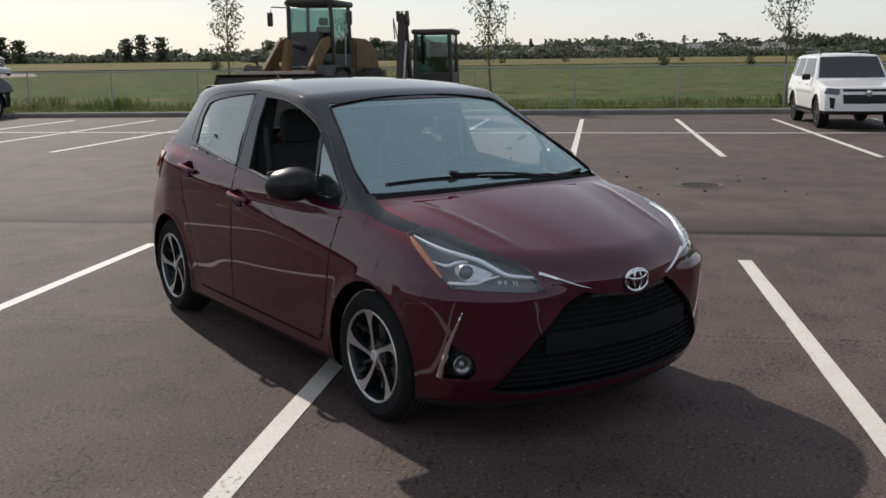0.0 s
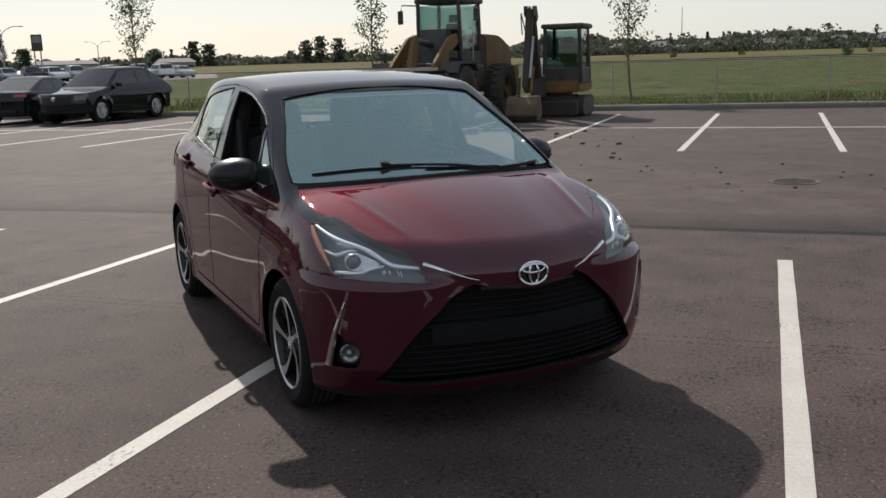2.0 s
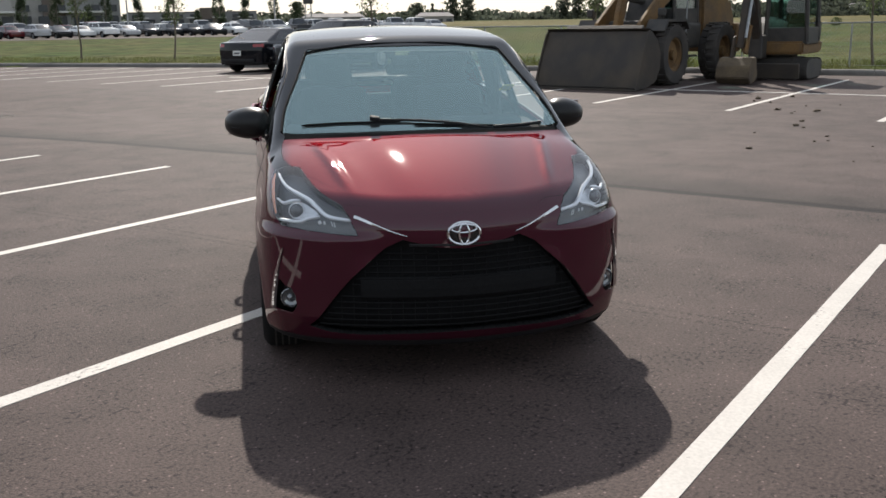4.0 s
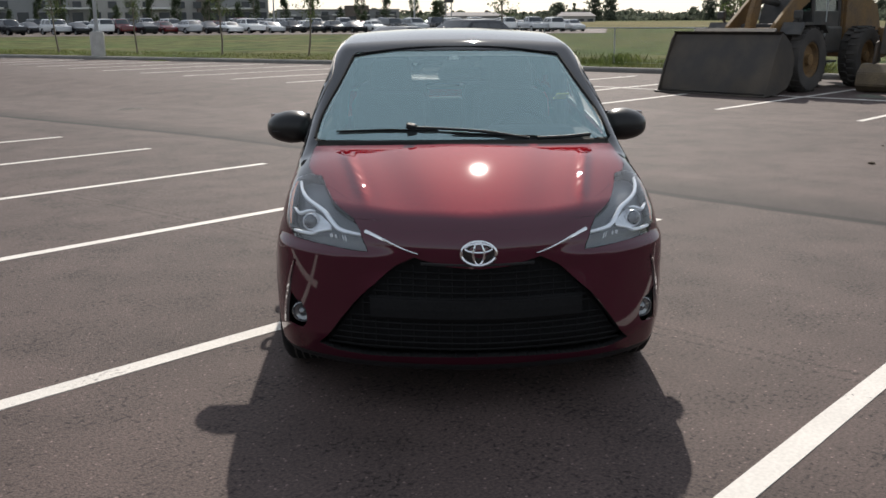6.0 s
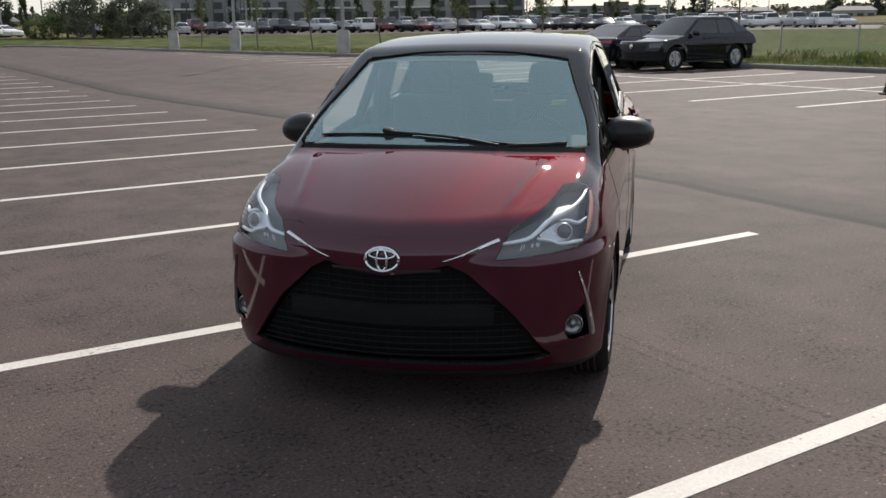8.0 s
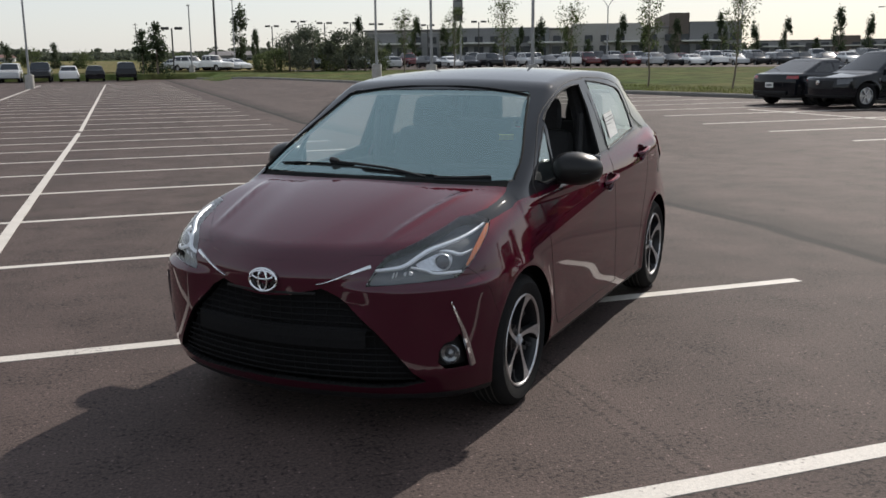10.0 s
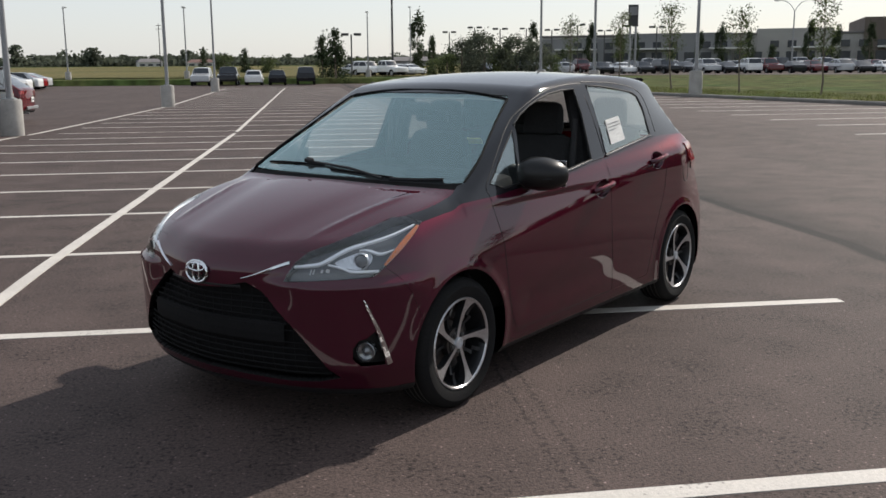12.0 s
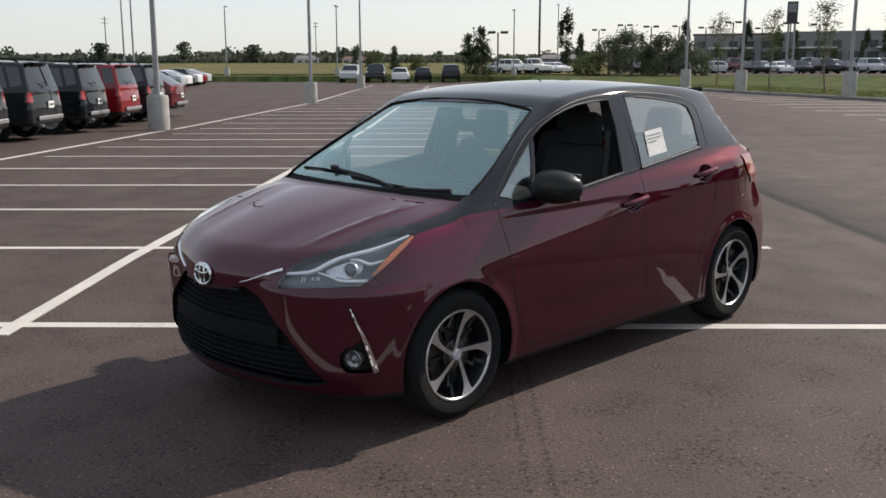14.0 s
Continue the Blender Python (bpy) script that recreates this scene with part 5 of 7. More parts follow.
    # wipers lie along the foot of the windscreen
    def screen_point(x, z):
        steps = np.linspace(-0.1, 1.2, 1500)
        f = car_field(np.full(1500, x), steps, np.full(1500, z))
        return np.array((x, steps[int(np.argmax(f < 0))], z))
    for pts in ([(-0.60, 1.030), (-0.38, 1.040), (-0.12, 1.040)], [(-0.06, 1.028), (0.12, 1.022), (0.36, 1.010)]):
        line = [screen_point(x, z) + np.array((0, -0.003, 0.002)) for x, z in spline(pts, 6)]
        wiper = part("wiper", tube(line, [0.003] + [0.0055] * (len(line) - 2) + [0.003], 6), "deep_black", car, "black wiper", True)
    arm_a = [screen_point(x, z) + np.array((0, -0.008, 0.004)) for x, z in spline([(-0.245, 1.05), (-0.05, 1.043), (0.12, 1.03), (0.30, 1.004)], 6)]
    part("wiper_arm", tube(arm_a, 0.007, 6), "plastic", car, "", True)
    part("wiper_pivot", box((0.05, 0.03, 0.024), screen_point(-0.245, 1.05) + np.array((0, -0.014, 0.010)), (25, 10, 0), 0.008), "plastic", car)
    arm_b = [screen_point(x, z) + np.array((0, -0.006, 0.003)) for x, z in ((0.34, 1.004), (0.48, 1.005), (0.60, 1.010))]
    part("wiper_arm", tube(arm_b, 0.009, 6), "plastic", car)
    # radio mast and rear spoiler
    part("roof_mast", tube([(0, 2.35, 1.44), (0, 2.50, 1.50)], [0.010, 0.004], 6), "plastic", car)
    sp = prism([(-0.47, 2.44), (0.47, 2.44), (0.475, 2.60), (0.28, 2.71), (-0.28, 2.71), (-0.475, 2.60)], 0.026, "z", 1.418, 0.009)
    part("rear_spoiler", sp, "black_paint", car, "gloss black roof spoiler", True)

    # cabin: floor, seats, dashboard, wheel, mirror and tags
    part("cabin_floor", box((1.36, 2.75, 0.05), (0, 1.42, 0.36), bevel=0.01), "fabric", car)
    part("firewall", box((1.36, 0.05, 0.60), (0, 0.10, 0.66), bevel=0.01), "dash", car)
    part("boot_wall", box((1.30, 0.10, 0.66), (0, 2.42, 0.70), (-14, 0, 0), 0.05), "fabric", car)
    for sign in (1, -1):
        part("door_trim", box((0.03, 2.1, 0.60), (sign * 0.715, 1.25, 0.655), (0, sign * 4, 0), 0.01), "dash", car)
    dash = bmesh.new()
    add_box(dash, (1.36, 0.52, 0.12), (0, 0.42, 0.915), (6, 0, 0), 0.04)
    add_box(dash, (1.30, 0.22, 0.30), (0, 0.56, 0.80), (0, 0, 0), 0.05)
    add_box(dash, (0.44, 0.18, 0.07), (0.36, 0.52, 0.985), (0, 0, 0), 0.03)
    part("dashboard", dash, "dash", car, "charcoal dashboard", True)
    ringpts = [Vector((0.36 + 0.185 * math.cos(k * math.tau / 28), 0.80, 0.90 + 0.185 * math.sin(k * math.tau / 28))) for k in range(28)]
    rim = tube(ringpts, 0.016, 8, True)
    add_box(rim, (0.36, 0.03, 0.05), (0.36, 0.80, 0.90), bevel=0.01)
    add_tube(rim, [(0.36, 0.80, 0.90), (0.36, 0.58, 0.86)], 0.035)
    rim.transform(Matrix.Translation((0, 0.8, 0.9)) @ Matrix.Rotation(radians(-25), 4, "X") @ Matrix.Translation((0, -0.8, -0.9)))
    part("steering_wheel", rim, "dash", car, "black steering wheel", True)

    def seat(x, y, wide=0.50):
        s = new("seat")
        s.parent = car
        s["label"] = "black fabric seat with headrest"
        part("seat_base", box((wide, 0.50, 0.17), (x, y - 0.22, 0.52), (8, 0, 0), 0.06), "fabric", s, "", True)
        part("backrest", box((wide, 0.15, 0.62), (x, y + 0.07, 0.84), (-14, 0, 0), 0.065, (0.86, 0.8)), "fabric", s, "", True)
        part("headrest", box((0.27, 0.10, 0.20), (x, y + 0.175, 1.225), (-10, 0, 0), 0.045, (0.85, 0.9)), "fabric", s, "", True)
        posts = bmesh.new()
        for dx in (-0.07, 0.07):
            add_tube(posts, [(x + dx, y + 0.14, 1.08), (x + dx, y + 0.17, 1.18)], 0.007, 6)
        part("headrest_post", posts, "galvanised", s)
    seat(0.36, 1.32)
    seat(-0.36, 1.32)
    seat(0.36, 2.16, 0.56)
    seat(-0.36, 2.16, 0.56)
    part("mirror_pod", box((0.15, 0.08, 0.06), (0.0, 0.77, 1.305), (-28, 0, 0), 0.02), "dash", car, "sensor pod behind the windscreen")
    part("cabin_mirror", box((0.23, 0.03, 0.065), (0.02, 0.86, 1.262), (8, 0, 0), 0.02), "dash", car)
    part("tag", box((0.07, 0.004, 0.05), (0.52, 0.55, 1.165), (55, 0, 20)), "yellow_tag", car, "small yellow tag on the windscreen")
    belt = [(0.655, 1.33, 1.24), (0.66, 1.30, 1.0), (0.67, 1.28, 0.6)]
    for sign in (1, -1):
        part("seat_belt", tube([(sign * x, y, z) for x, y, z in belt], 0.018, 6), "fabric", car)
        pil = tube([(sign * 0.665, 1.40, 0.95), (sign * 0.64, 1.41, 1.15), (sign * 0.575, 1.42, 1.40)], 0.045, 8)
        part("inner_pillar", pil, "dash", car, "", True)
    bm.free()
    return car


build_hatchback()


# ---- other vehicles ----
def vehicle_fields(s):
    """Fields of a parked vehicle that faces -y, its middle at y = 0."""
    half = s["long"] / 2
    w = s["wide"] / 2

    def body(x, y, z):
        ax = np.abs(x)
        wide = w - 0.22 * (z - 0.65) ** 2 - s["tuck"] * np.maximum(np.abs(y) - half * 0.72, 0) ** 2
        for cy in s["axles"]:
            wide = wide + 0.025 * bump(np.hypot(y - cy, z - s["tyre"]), s["tyre"] + 0.07, 0.06)
        front = (-half + s["bow"] * x ** 2 + 0.05 * ramp(z, 0.6, s["bonnet"]) - y)
        rear = y - (half - s["bow"] * 0.7 * x ** 2 - 0.06 * ramp(z, 0.7, 1.1))
        top = z - np.interp(y, [-half, s["cowl"] - 0.15, s["cowl"], s["deck"], half], [s["bonnet"] - 0.12, s["bonnet"] + 0.02, s["belt"], s["belt"] + 0.03, s["tail"]]) + 0.03 * x ** 2
        f = smax(smax(ax - wide, front, 0.12), rear, 0.10)
        return smax(smax(f, top, 0.08), s["sill"] - z, 0.08)

    def cabin(x, y, z):
        ax = np.abs(x)
        rise_z = s["high"] - s["belt"]
        wide = w - 0.07 - s["lean"] * (z - s["belt"])
        u = np.maximum((z - s["belt"]) / rise_z, -0.05)
        screen = (s["cowl"] + (s["screen_top"] - s["cowl"]) * u + 0.12 * x ** 2 - y) * 0.75
        back = (y - (s["deck"] + (s["roof_end"] - s["deck"]) * u - 0.06 * x ** 2)) * 0.9
        roof = z - (s["high"] - 0.03 * ((y - (s["screen_top"] + s["roof_end"]) / 2) / 1.2) ** 2 - 0.07 * x ** 2)
        f = smax(smax(ax - wide, roof, 0.09), screen, 0.06)
        return smax(smax(f, back, 0.07), s["belt"] - 0.3 - z, 0.05)

    if s.get("pickup"):
        return lambda x, y, z: -smax(-body(x, y, z), -cabin(x, y, z), 0.03)
    return lambda x, y, z: -smax(-body(x, y, z), -cabin(x, y, z), 0.03)


def field_normal(field, p, e=4e-3):
    g = np.stack([field(*(p + np.eye(3)[i] * e).T) - field(*(p - np.eye(3)[i] * e).T) for i in range(3)], 1)
    return g / np.maximum(np.linalg.norm(g, axis=1), 1e-9)[:, None]


SUV = dict(long=4.75, wide=1.88, high=1.80, bonnet=1.12, belt=1.15, tail=1.12, cowl=-0.90, screen_top=-0.30, roof_end=2.10, deck=2.28, sill=0.36, tyre=0.385, axles=(-1.42, 1.37), lean=0.26, bow=0.16, tuck=0.06)
CROSSOVER = dict(long=4.63, wide=1.85, high=1.64, bonnet=1.00, belt=1.06, tail=1.02, cowl=-1.02, screen_top=-0.10, roof_end=1.20, deck=2.20, sill=0.30, tyre=0.37, axles=(-1.36, 1.30), lean=0.44, bow=0.34, tuck=0.20)
SEDAN = dict(long=4.65, wide=1.80, high=1.42, bonnet=0.90, belt=0.97, tail=0.96, cowl=-0.98, screen_top=0.0, roof_end=0.62, deck=1.85, sill=0.24, tyre=0.33, axles=(-1.38, 1.32), lean=0.46, bow=0.34, tuck=0.22)
HATCH = dict(long=4.0, wide=1.74, high=1.50, bonnet=0.94, belt=1.00, tail=0.99, cowl=-0.80, screen_top=-0.08, roof_end=1.45, deck=1.85, sill=0.25, tyre=0.31, axles=(-1.22, 1.22), lean=0.36, bow=0.22, tuck=0.10)
PICKUP = dict(long=5.6, wide=1.95, high=1.86, bonnet=1.16, belt=1.20, tail=1.18, cowl=-0.95, screen_top=-0.48, roof_end=0.72, deck=0.85, sill=0.42, tyre=0.39, axles=(-1.80, 1.68), lean=0.26, bow=0.14, tuck=0.04)
MASTERS = {}


def islands(polys):
    """Groups faces that hang together."""
    root = {}

    def find(i):
        while root.setdefault(i, i) != i:
            root[i] = root[root[i]]
            i = root[i]
        return i
    for q in polys:
        for i in q[1:]:
            root[find(i)] = find(q[0])
    out = {}
    for q in polys:
        out.setdefault(find(q[0]), []).append(q)
    return list(out.values())


def vehicle_master(kind, fine):
    """Meshes of a kind of vehicle, built once: paint, glass, dark pieces, lamps."""
    s = {"suv": SUV, "crossover": CROSSOVER, "sedan": SEDAN, "hatch": HATCH, "pickup": PICKUP}[kind]
    field = vehicle_fields(s)
    half = s["long"] / 2
    k, mid, cap = (64, 60, 26) if fine else (30, 26, 11)
    reach = half - 0.85
    rings = [(-reach, -a) for a in np.linspace(math.pi / 2, 0, cap)[:-1]] + [(y, 0.0) for y in np.linspace(-reach, reach, mid)] + [(reach, a) for a in np.linspace(0, math.pi / 2, cap)[1:]]
    phi = np.linspace(0, math.pi, k)
    org = np.array([(0.0, y, 0.72) for y, tip in rings for _ in phi])
    way = np.array([(math.cos(tip) * math.sin(f), math.sin(tip), -math.cos(tip) * math.cos(f)) for y, tip in rings for f in phi])
    near, far = np.zeros(len(way)), np.full(len(way), 2.6)
    for _ in range(26):
        m = (near + far) / 2
        inside = field(*(org + way * m[:, None]).T) < 0
        near, far = np.where(inside, m, near), np.where(inside, far, m)
    p = org + way * near[:, None]
    p[::k, 0] = 0
    p[k - 1::k, 0] = 0
    bm = bmesh.new()
    grid = [[None] * k for _ in rings]
    last = len(rings) - 1
    for i in range(len(rings)):
        for j in range(k):
            grid[i][j] = grid[i][0] if i in (0, last) and j else bm.verts.new(p[i * k + j])
    for i in range(last):
        for j in range(k - 1):
            q = list(dict.fromkeys((grid[i][j], grid[i + 1][j], grid[i + 1][j + 1], grid[i][j + 1])))
            if len(q) > 2:
                bm.faces.new(q)
    layer = bm.faces.layers.int.new("region")
    bm.normal_update()
    belt, high = s["belt"], s["high"]
    z0, z1 = belt + 0.05, high - 0.13
    cx = lambda u: s["cowl"] + (s["screen_top"] - s["cowl"]) * u
    dx = lambda u: s["deck"] + (s["roof_end"] - s["deck"]) * u
    for cy in s["axles"]:
        r = s["tyre"] + 0.055
        carve(bm, layer, 1, "side", [(cy + r * math.cos(i * math.tau / 24), s["tyre"] + r * math.sin(i * math.tau / 24)) for i in range(24)], lambda f: f.calc_center_median().x > s["wide"] * 0.3 and f.calc_center_median().z < belt - 0.05)
    side = lambda f: f.normal.x > 0.35
    pillar = (cx(0.5) + dx(0.5)) / 2 - (0.0 if kind != "pickup" else -0.05)
    pillar2 = dx(0.5) - (0.55 if kind in ("suv", "crossover") else 0.05)
    u0, u1 = (z0 - belt) / (high - belt), (z1 - belt) / (high - belt)
    first = [(cx(u0) + 0.20, z0), (cx(u1) + 0.14, z1), (pillar - 0.04, z1), (pillar - 0.04, z0)]
    second = [(pillar + 0.04, z0), (pillar + 0.04, z1), (min(pillar2, dx(u1) - 0.12), z1), (min(pillar2 + 0.12, dx(u0) - 0.12), z0)]
    carve(bm, layer, 2, "side", first, side)
    carve(bm, layer, 2, "side", second, side)
    if kind in ("suv", "crossover"):
        carve(bm, layer, 2, "side", [(pillar2 + 0.20, z0 + 0.02), (pillar2 + 0.08, z1), (dx(u1) - 0.14, z1 - 0.02), (dx(u0) - 0.16, z0 + 0.06)], side)
    w0, w1 = s["wide"] / 2 - 0.07 - s["lean"] * 0.05 - 0.08, s["wide"] / 2 - 0.07 - s["lean"] * (z1 - belt) - 0.06
    for sign in (-1, 1):
        carve(bm, layer, 2, "front", [(-0.1, z0 - 0.01), (w0, z0 - 0.01), (w1, z1 + 0.03), (-0.1, z1 + 0.04)], lambda f: f.normal.y * sign > 0.25 and f.calc_center_median().z > belt - 0.02 and sign * f.calc_center_median().y > sign * (s["cowl"] if sign < 0 else s["roof_end"] - 0.1) - (1.0 if sign < 0 else 0.0))
    carve(bm, layer, 3, "front", [(-0.1, -0.1), (1.2, -0.1), (1.2, s["sill"] + 0.09), (-0.1, s["sill"] + 0.09)], lambda f: True)
    if fine:
        gw = s["wide"] * 0.29
        tw, th = (0.22, 0.27) if kind == "suv" else (0.34, 0.15)
        if kind == "suv":
            for top, low, wide in ((0.16, 0.22, 1.02), (0.29, 0.50, 1.0)):
                carve(bm, layer, 3, "front", [(-0.1, s["bonnet"] - top), (gw * wide, s["bonnet"] - top), (gw * wide * 0.97, s["bonnet"] - low), (-0.1, s["bonnet"] - low)], lambda f: f.normal.y < -0.4)
            carve(bm, layer, 3, "front", [(gw * 1.28, s["bonnet"] - 0.38), (gw * 1.52, s["bonnet"] - 0.34), (gw * 1.48, s["bonnet"] - 0.60), (gw * 1.32, s["bonnet"] - 0.62)], lambda f: f.normal.y < -0.2)
        else:
            carve(bm, layer, 3, "front", [(-0.1, s["bonnet"] - 0.20), (gw, s["bonnet"] - 0.20), (gw * 0.92, s["bonnet"] - 0.42), (-0.1, s["bonnet"] - 0.42)], lambda f: f.normal.y < -0.5)
        carve(bm, layer, 4, "front", [(gw * 1.10, s["bonnet"] - 0.16), (s["wide"] / 2 + 0.02, s["bonnet"] - 0.12), (s["wide"] / 2 + 0.02, s["bonnet"] - 0.27), (gw * 1.15, s["bonnet"] - 0.30)], lambda f: f.normal.y < -0.25)
        carve(bm, layer, 5, "front", [(s["wide"] / 2 - tw, belt - 0.06), (s["wide"] / 2 + 0.02, belt - 0.05), (s["wide"] / 2 + 0.02, belt - th), (s["wide"] / 2 - tw, belt - th)], lambda f: f.normal.y > 0.25 and f.calc_center_median().y > 1.0)
    out = {}
    for num, name in ((0, "body"), (2, "glass"), (3, "trim"), (4, "head"), (5, "tail")):
        fs = [f for f in bm.faces if f[layer] == num]
        if not fs:
            continue
        index, pts, polys = {}, [], []
        for f in fs:
            q = []
            for v in f.verts:
                if v not in index:
                    index[v] = len(pts)
                    pts.append(v.co[:])
                q.append(index[v])
            polys.append(q)
        pts = np.array(pts)
        nor = field_normal(field, pts)
        n = len(pts)
        flip = np.array((-1.0, 1, 1))
        polys += [tuple(i + n for i in q)[::-1] for q in polys]
        mat = {"body": "grey_paint", "glass": "dark_glass" if fine else "window_dark", "trim": "plastic", "head": "projector_lens", "tail": "red_lens"}[name]
        out[name] = []
        for chosen in islands(polys) if fine and name in ("glass", "head", "tail") else [polys]:
            used = sorted({i for q in chosen for i in q})
            back = {o: i for i, o in enumerate(used)}
            both = np.vstack([pts, pts * flip])[used], np.vstack([nor, nor * flip])[used]
            me = mesh_of(name, both[0], [tuple(back[i] for i in q) for q in chosen], None, True)
            me.normals_split_custom_set_from_vertices([tuple(v) for v in both[1]])
            me.materials.append(M[mat])
            out[name].append(me)
    bm.free()
    r = s["tyre"]
    steps = 32 if fine else 14
    tyre = lathe([(r * 0.64, -0.10), (r * 0.95, -0.11), (r, -0.07), (r, 0.07), (r * 0.95, 0.11), (r * 0.64, 0.10)], "x", steps=steps)
    out["tyre"] = bpy.data.meshes.new("tyre")
    tyre.to_mesh(out["tyre"])
    tyre.free()
    out["tyre"].materials.append(M["tyre"])
    rim = lathe([(r * 0.64, 0.10), (r * 0.60, 0.105), (r * 0.56, 0.06), (0.0, 0.05)], "x", steps=steps)
    for i in range(6 if fine else 0):
        a = i * math.tau / 6
        add_box(rim, (0.03, 0.055, r * 0.56), (0.085, math.cos(a) * r * 0.32, math.sin(a) * r * 0.32), (math.degrees(a) - 90, 0, 0), 0.004)
    out["rim"] = bpy.data.meshes.new("rim")
    rim.to_mesh(out["rim"])
    rim.free()
    out["rim"].materials.append(M["alloy" if fine else "galvanised"])
    arch = bmesh.new()
    add_box(arch, (s["wide"] - 0.22, s["long"] - 0.7, 0.30), (0, 0, s["sill"] + 0.20), bevel=0.05)
    out["floor_pan"] = bpy.data.meshes.new("floor_pan")
    arch.to_mesh(out["floor_pan"])
    arch.free()
    out["floor_pan"].materials.append(M["plastic"])
    return s, out


def vehicle(kind, paint, at, name, label, category, group="", fine=True, extras=()):
    key = (kind, fine)
    if key not in MASTERS:
        MASTERS[key] = vehicle_master(kind, fine)
    s, me = MASTERS[key]
    v = thing(name, label, category, group, at=at)
    for key, nm in (("body", "body"), ("glass", "window" if fine else "glass"), ("trim", "lower_trim"), ("head", "headlight"), ("tail", "tail_light"), ("floor_pan", "floor_pan")):
        for mesh in (me[key] if isinstance(me.get(key), list) else [me[key]] if key in me else []):
            o = part(nm, mesh, "plastic", v)
            if key == "body":
                o.material_slots[0].link = "OBJECT"
                o.material_slots[0].material = M[paint]
    for sx in (1, -1):
        for y in s["axles"]:
            if fine:
                w = new("wheel")
                w.parent = v
                w.matrix_basis = pose(sx * (s["wide"] / 2 - 0.13), y, s["tyre"], 0, 0, 0 if sx > 0 else 180)
                part("tyre", me["tyre"], "tyre", w)
                rim = part("rim", me["rim"], "alloy", w)
                if "black" in extras:
                    rim.material_slots[0].link = "OBJECT"
                    rim.material_slots[0].material = M["iron"]
            else:
                for nm in ("tyre", "rim"):
                    o = part(nm, me[nm], "tyre", v)
                    o.matrix_basis = pose(sx * (s["wide"] / 2 - 0.13), y, s["tyre"], 0, 0, 0 if sx > 0 else 180)
        if fine:
            mb = bmesh.new()
            add_box(mb, (0.20, 0.10, 0.15), (sx * (s["wide"] / 2 + 0.07), s["cowl"] + 0.42, s["belt"] + 0.06), bevel=0.035)
            part("door_mirror", mb, paint if "black" not in extras else "plastic", v, "", True)
    if fine:
        half = s["long"] / 2
        if "rails" in extras:
            for sx in (1, -1):
                part("roof_rail", tube([(sx * 0.58, s["screen_top"] + 0.35, s["high"] - 0.03), (sx * 0.60, s["screen_top"] + 0.5, s["high"] + 0.04), (sx * 0.60, s["roof_end"] - 0.35, s["high"] + 0.03), (sx * 0.58, s["roof_end"] - 0.15, s["high"] - 0.05)], 0.02, 6), "plastic", v)
        for sx in (1, -1):
            for y, z in ((-0.15, s["belt"] - 0.13), (0.78, s["belt"] - 0.12)):
                part("door_handle", box((0.03, 0.17, 0.03), (sx * (s["wide"] / 2 - 0.02), y, z), bevel=0.008), paint, v)
            part("side_step", box((0.09, 1.9, 0.06), (sx * (s["wide"] / 2 - 0.05), 0.0, s["sill"] - 0.02), bevel=0.02), "plastic", v)
        part("front_badge", lathe([(0.075, 0.0), (0.07, -0.02), (0.0, -0.022)], "y", (0, -half - 0.01, s["bonnet"] - 0.26), 20), "chrome", v)
        part("number_plate", box((0.31, 0.012, 0.155), (0, half + 0.012, s["belt"] - 0.34), bevel=0.004), "paper", v, "pale rear plate with a plain dark bar")
        part("plate_bar", box((0.22, 0.006, 0.05), (0, half + 0.021, s["belt"] - 0.34)), "ink", v)
        part("bumper_strip", box((s["wide"] * 0.72, 0.05, 0.10), (0, half - 0.01, s["sill"] + 0.16), bevel=0.02), "galvanised" if "bright" in extras else "plastic", v)
        part("rear_wiper", tube([(0.0, (s["deck"] + 0.03), s["belt"] + 0.10), (0.25, s["deck"] + 0.01, s["belt"] + 0.16)], 0.012, 5), "plastic", v)
        if "spoiler" in extras:
            part("roof_spoiler", box((s["wide"] * 0.66, 0.26, 0.035), (0, s["roof_end"] + 0.06, s["high"] - 0.07), (6, 0, 0), 0.012), paint, v)
        part("exhaust", tube([(0.55, half - 0.3, s["sill"] + 0.02), (0.55, half + 0.02, s["sill"])], 0.035, 8), "galvanised", v)
    return v


def parked(a, b, heading):
    """Pose of a vehicle on the lot; heading in degrees from the stall lines' direction."""
    p = lot(a, b, lot_z(a, b))
    return pose(p.x, p.y, p.z, 0, 0, heading)


# A vehicle at turn 0 faces -y; its heading -a is a turn of -45 + ... about z
FACE_US, FACE_AWAY = 45 - 90, 45 + 90
vehicle("suv", "white_paint", parked(19.15, -6.05, FACE_US) @ Matrix.Diagonal((0.92, 0.92, 0.91, 1)), "sport_utility_vehicle", "white sport utility vehicle parked nose out by the kerb", "car", extras=("rails", "black"))
vehicle("crossover", "blue_black_paint", parked(20.6, 18.4, FACE_US), "crossover_car", "black crossover parked nose out by the kerb", "car", extras=("spoiler",))
vehicle("sedan", "blue_black_paint", parked(20.6, 21.0, FACE_AWAY + 10), "sedan_car", "black sedan parked tail out beside the crossover", "car", extras=("black",))
ROW = (("suv", "grey_paint", 15.7, "dark grey"), ("suv", "grey_paint", 18.7, "charcoal"), ("suv", "blue_black_paint", 22.0, "black"), ("suv", "bright_red_paint", 24.9, "bright red"),
       ("suv", "grey_paint", 27.7, "dark grey"), ("crossover", "maroon_paint", 30.5, "dark maroon"))
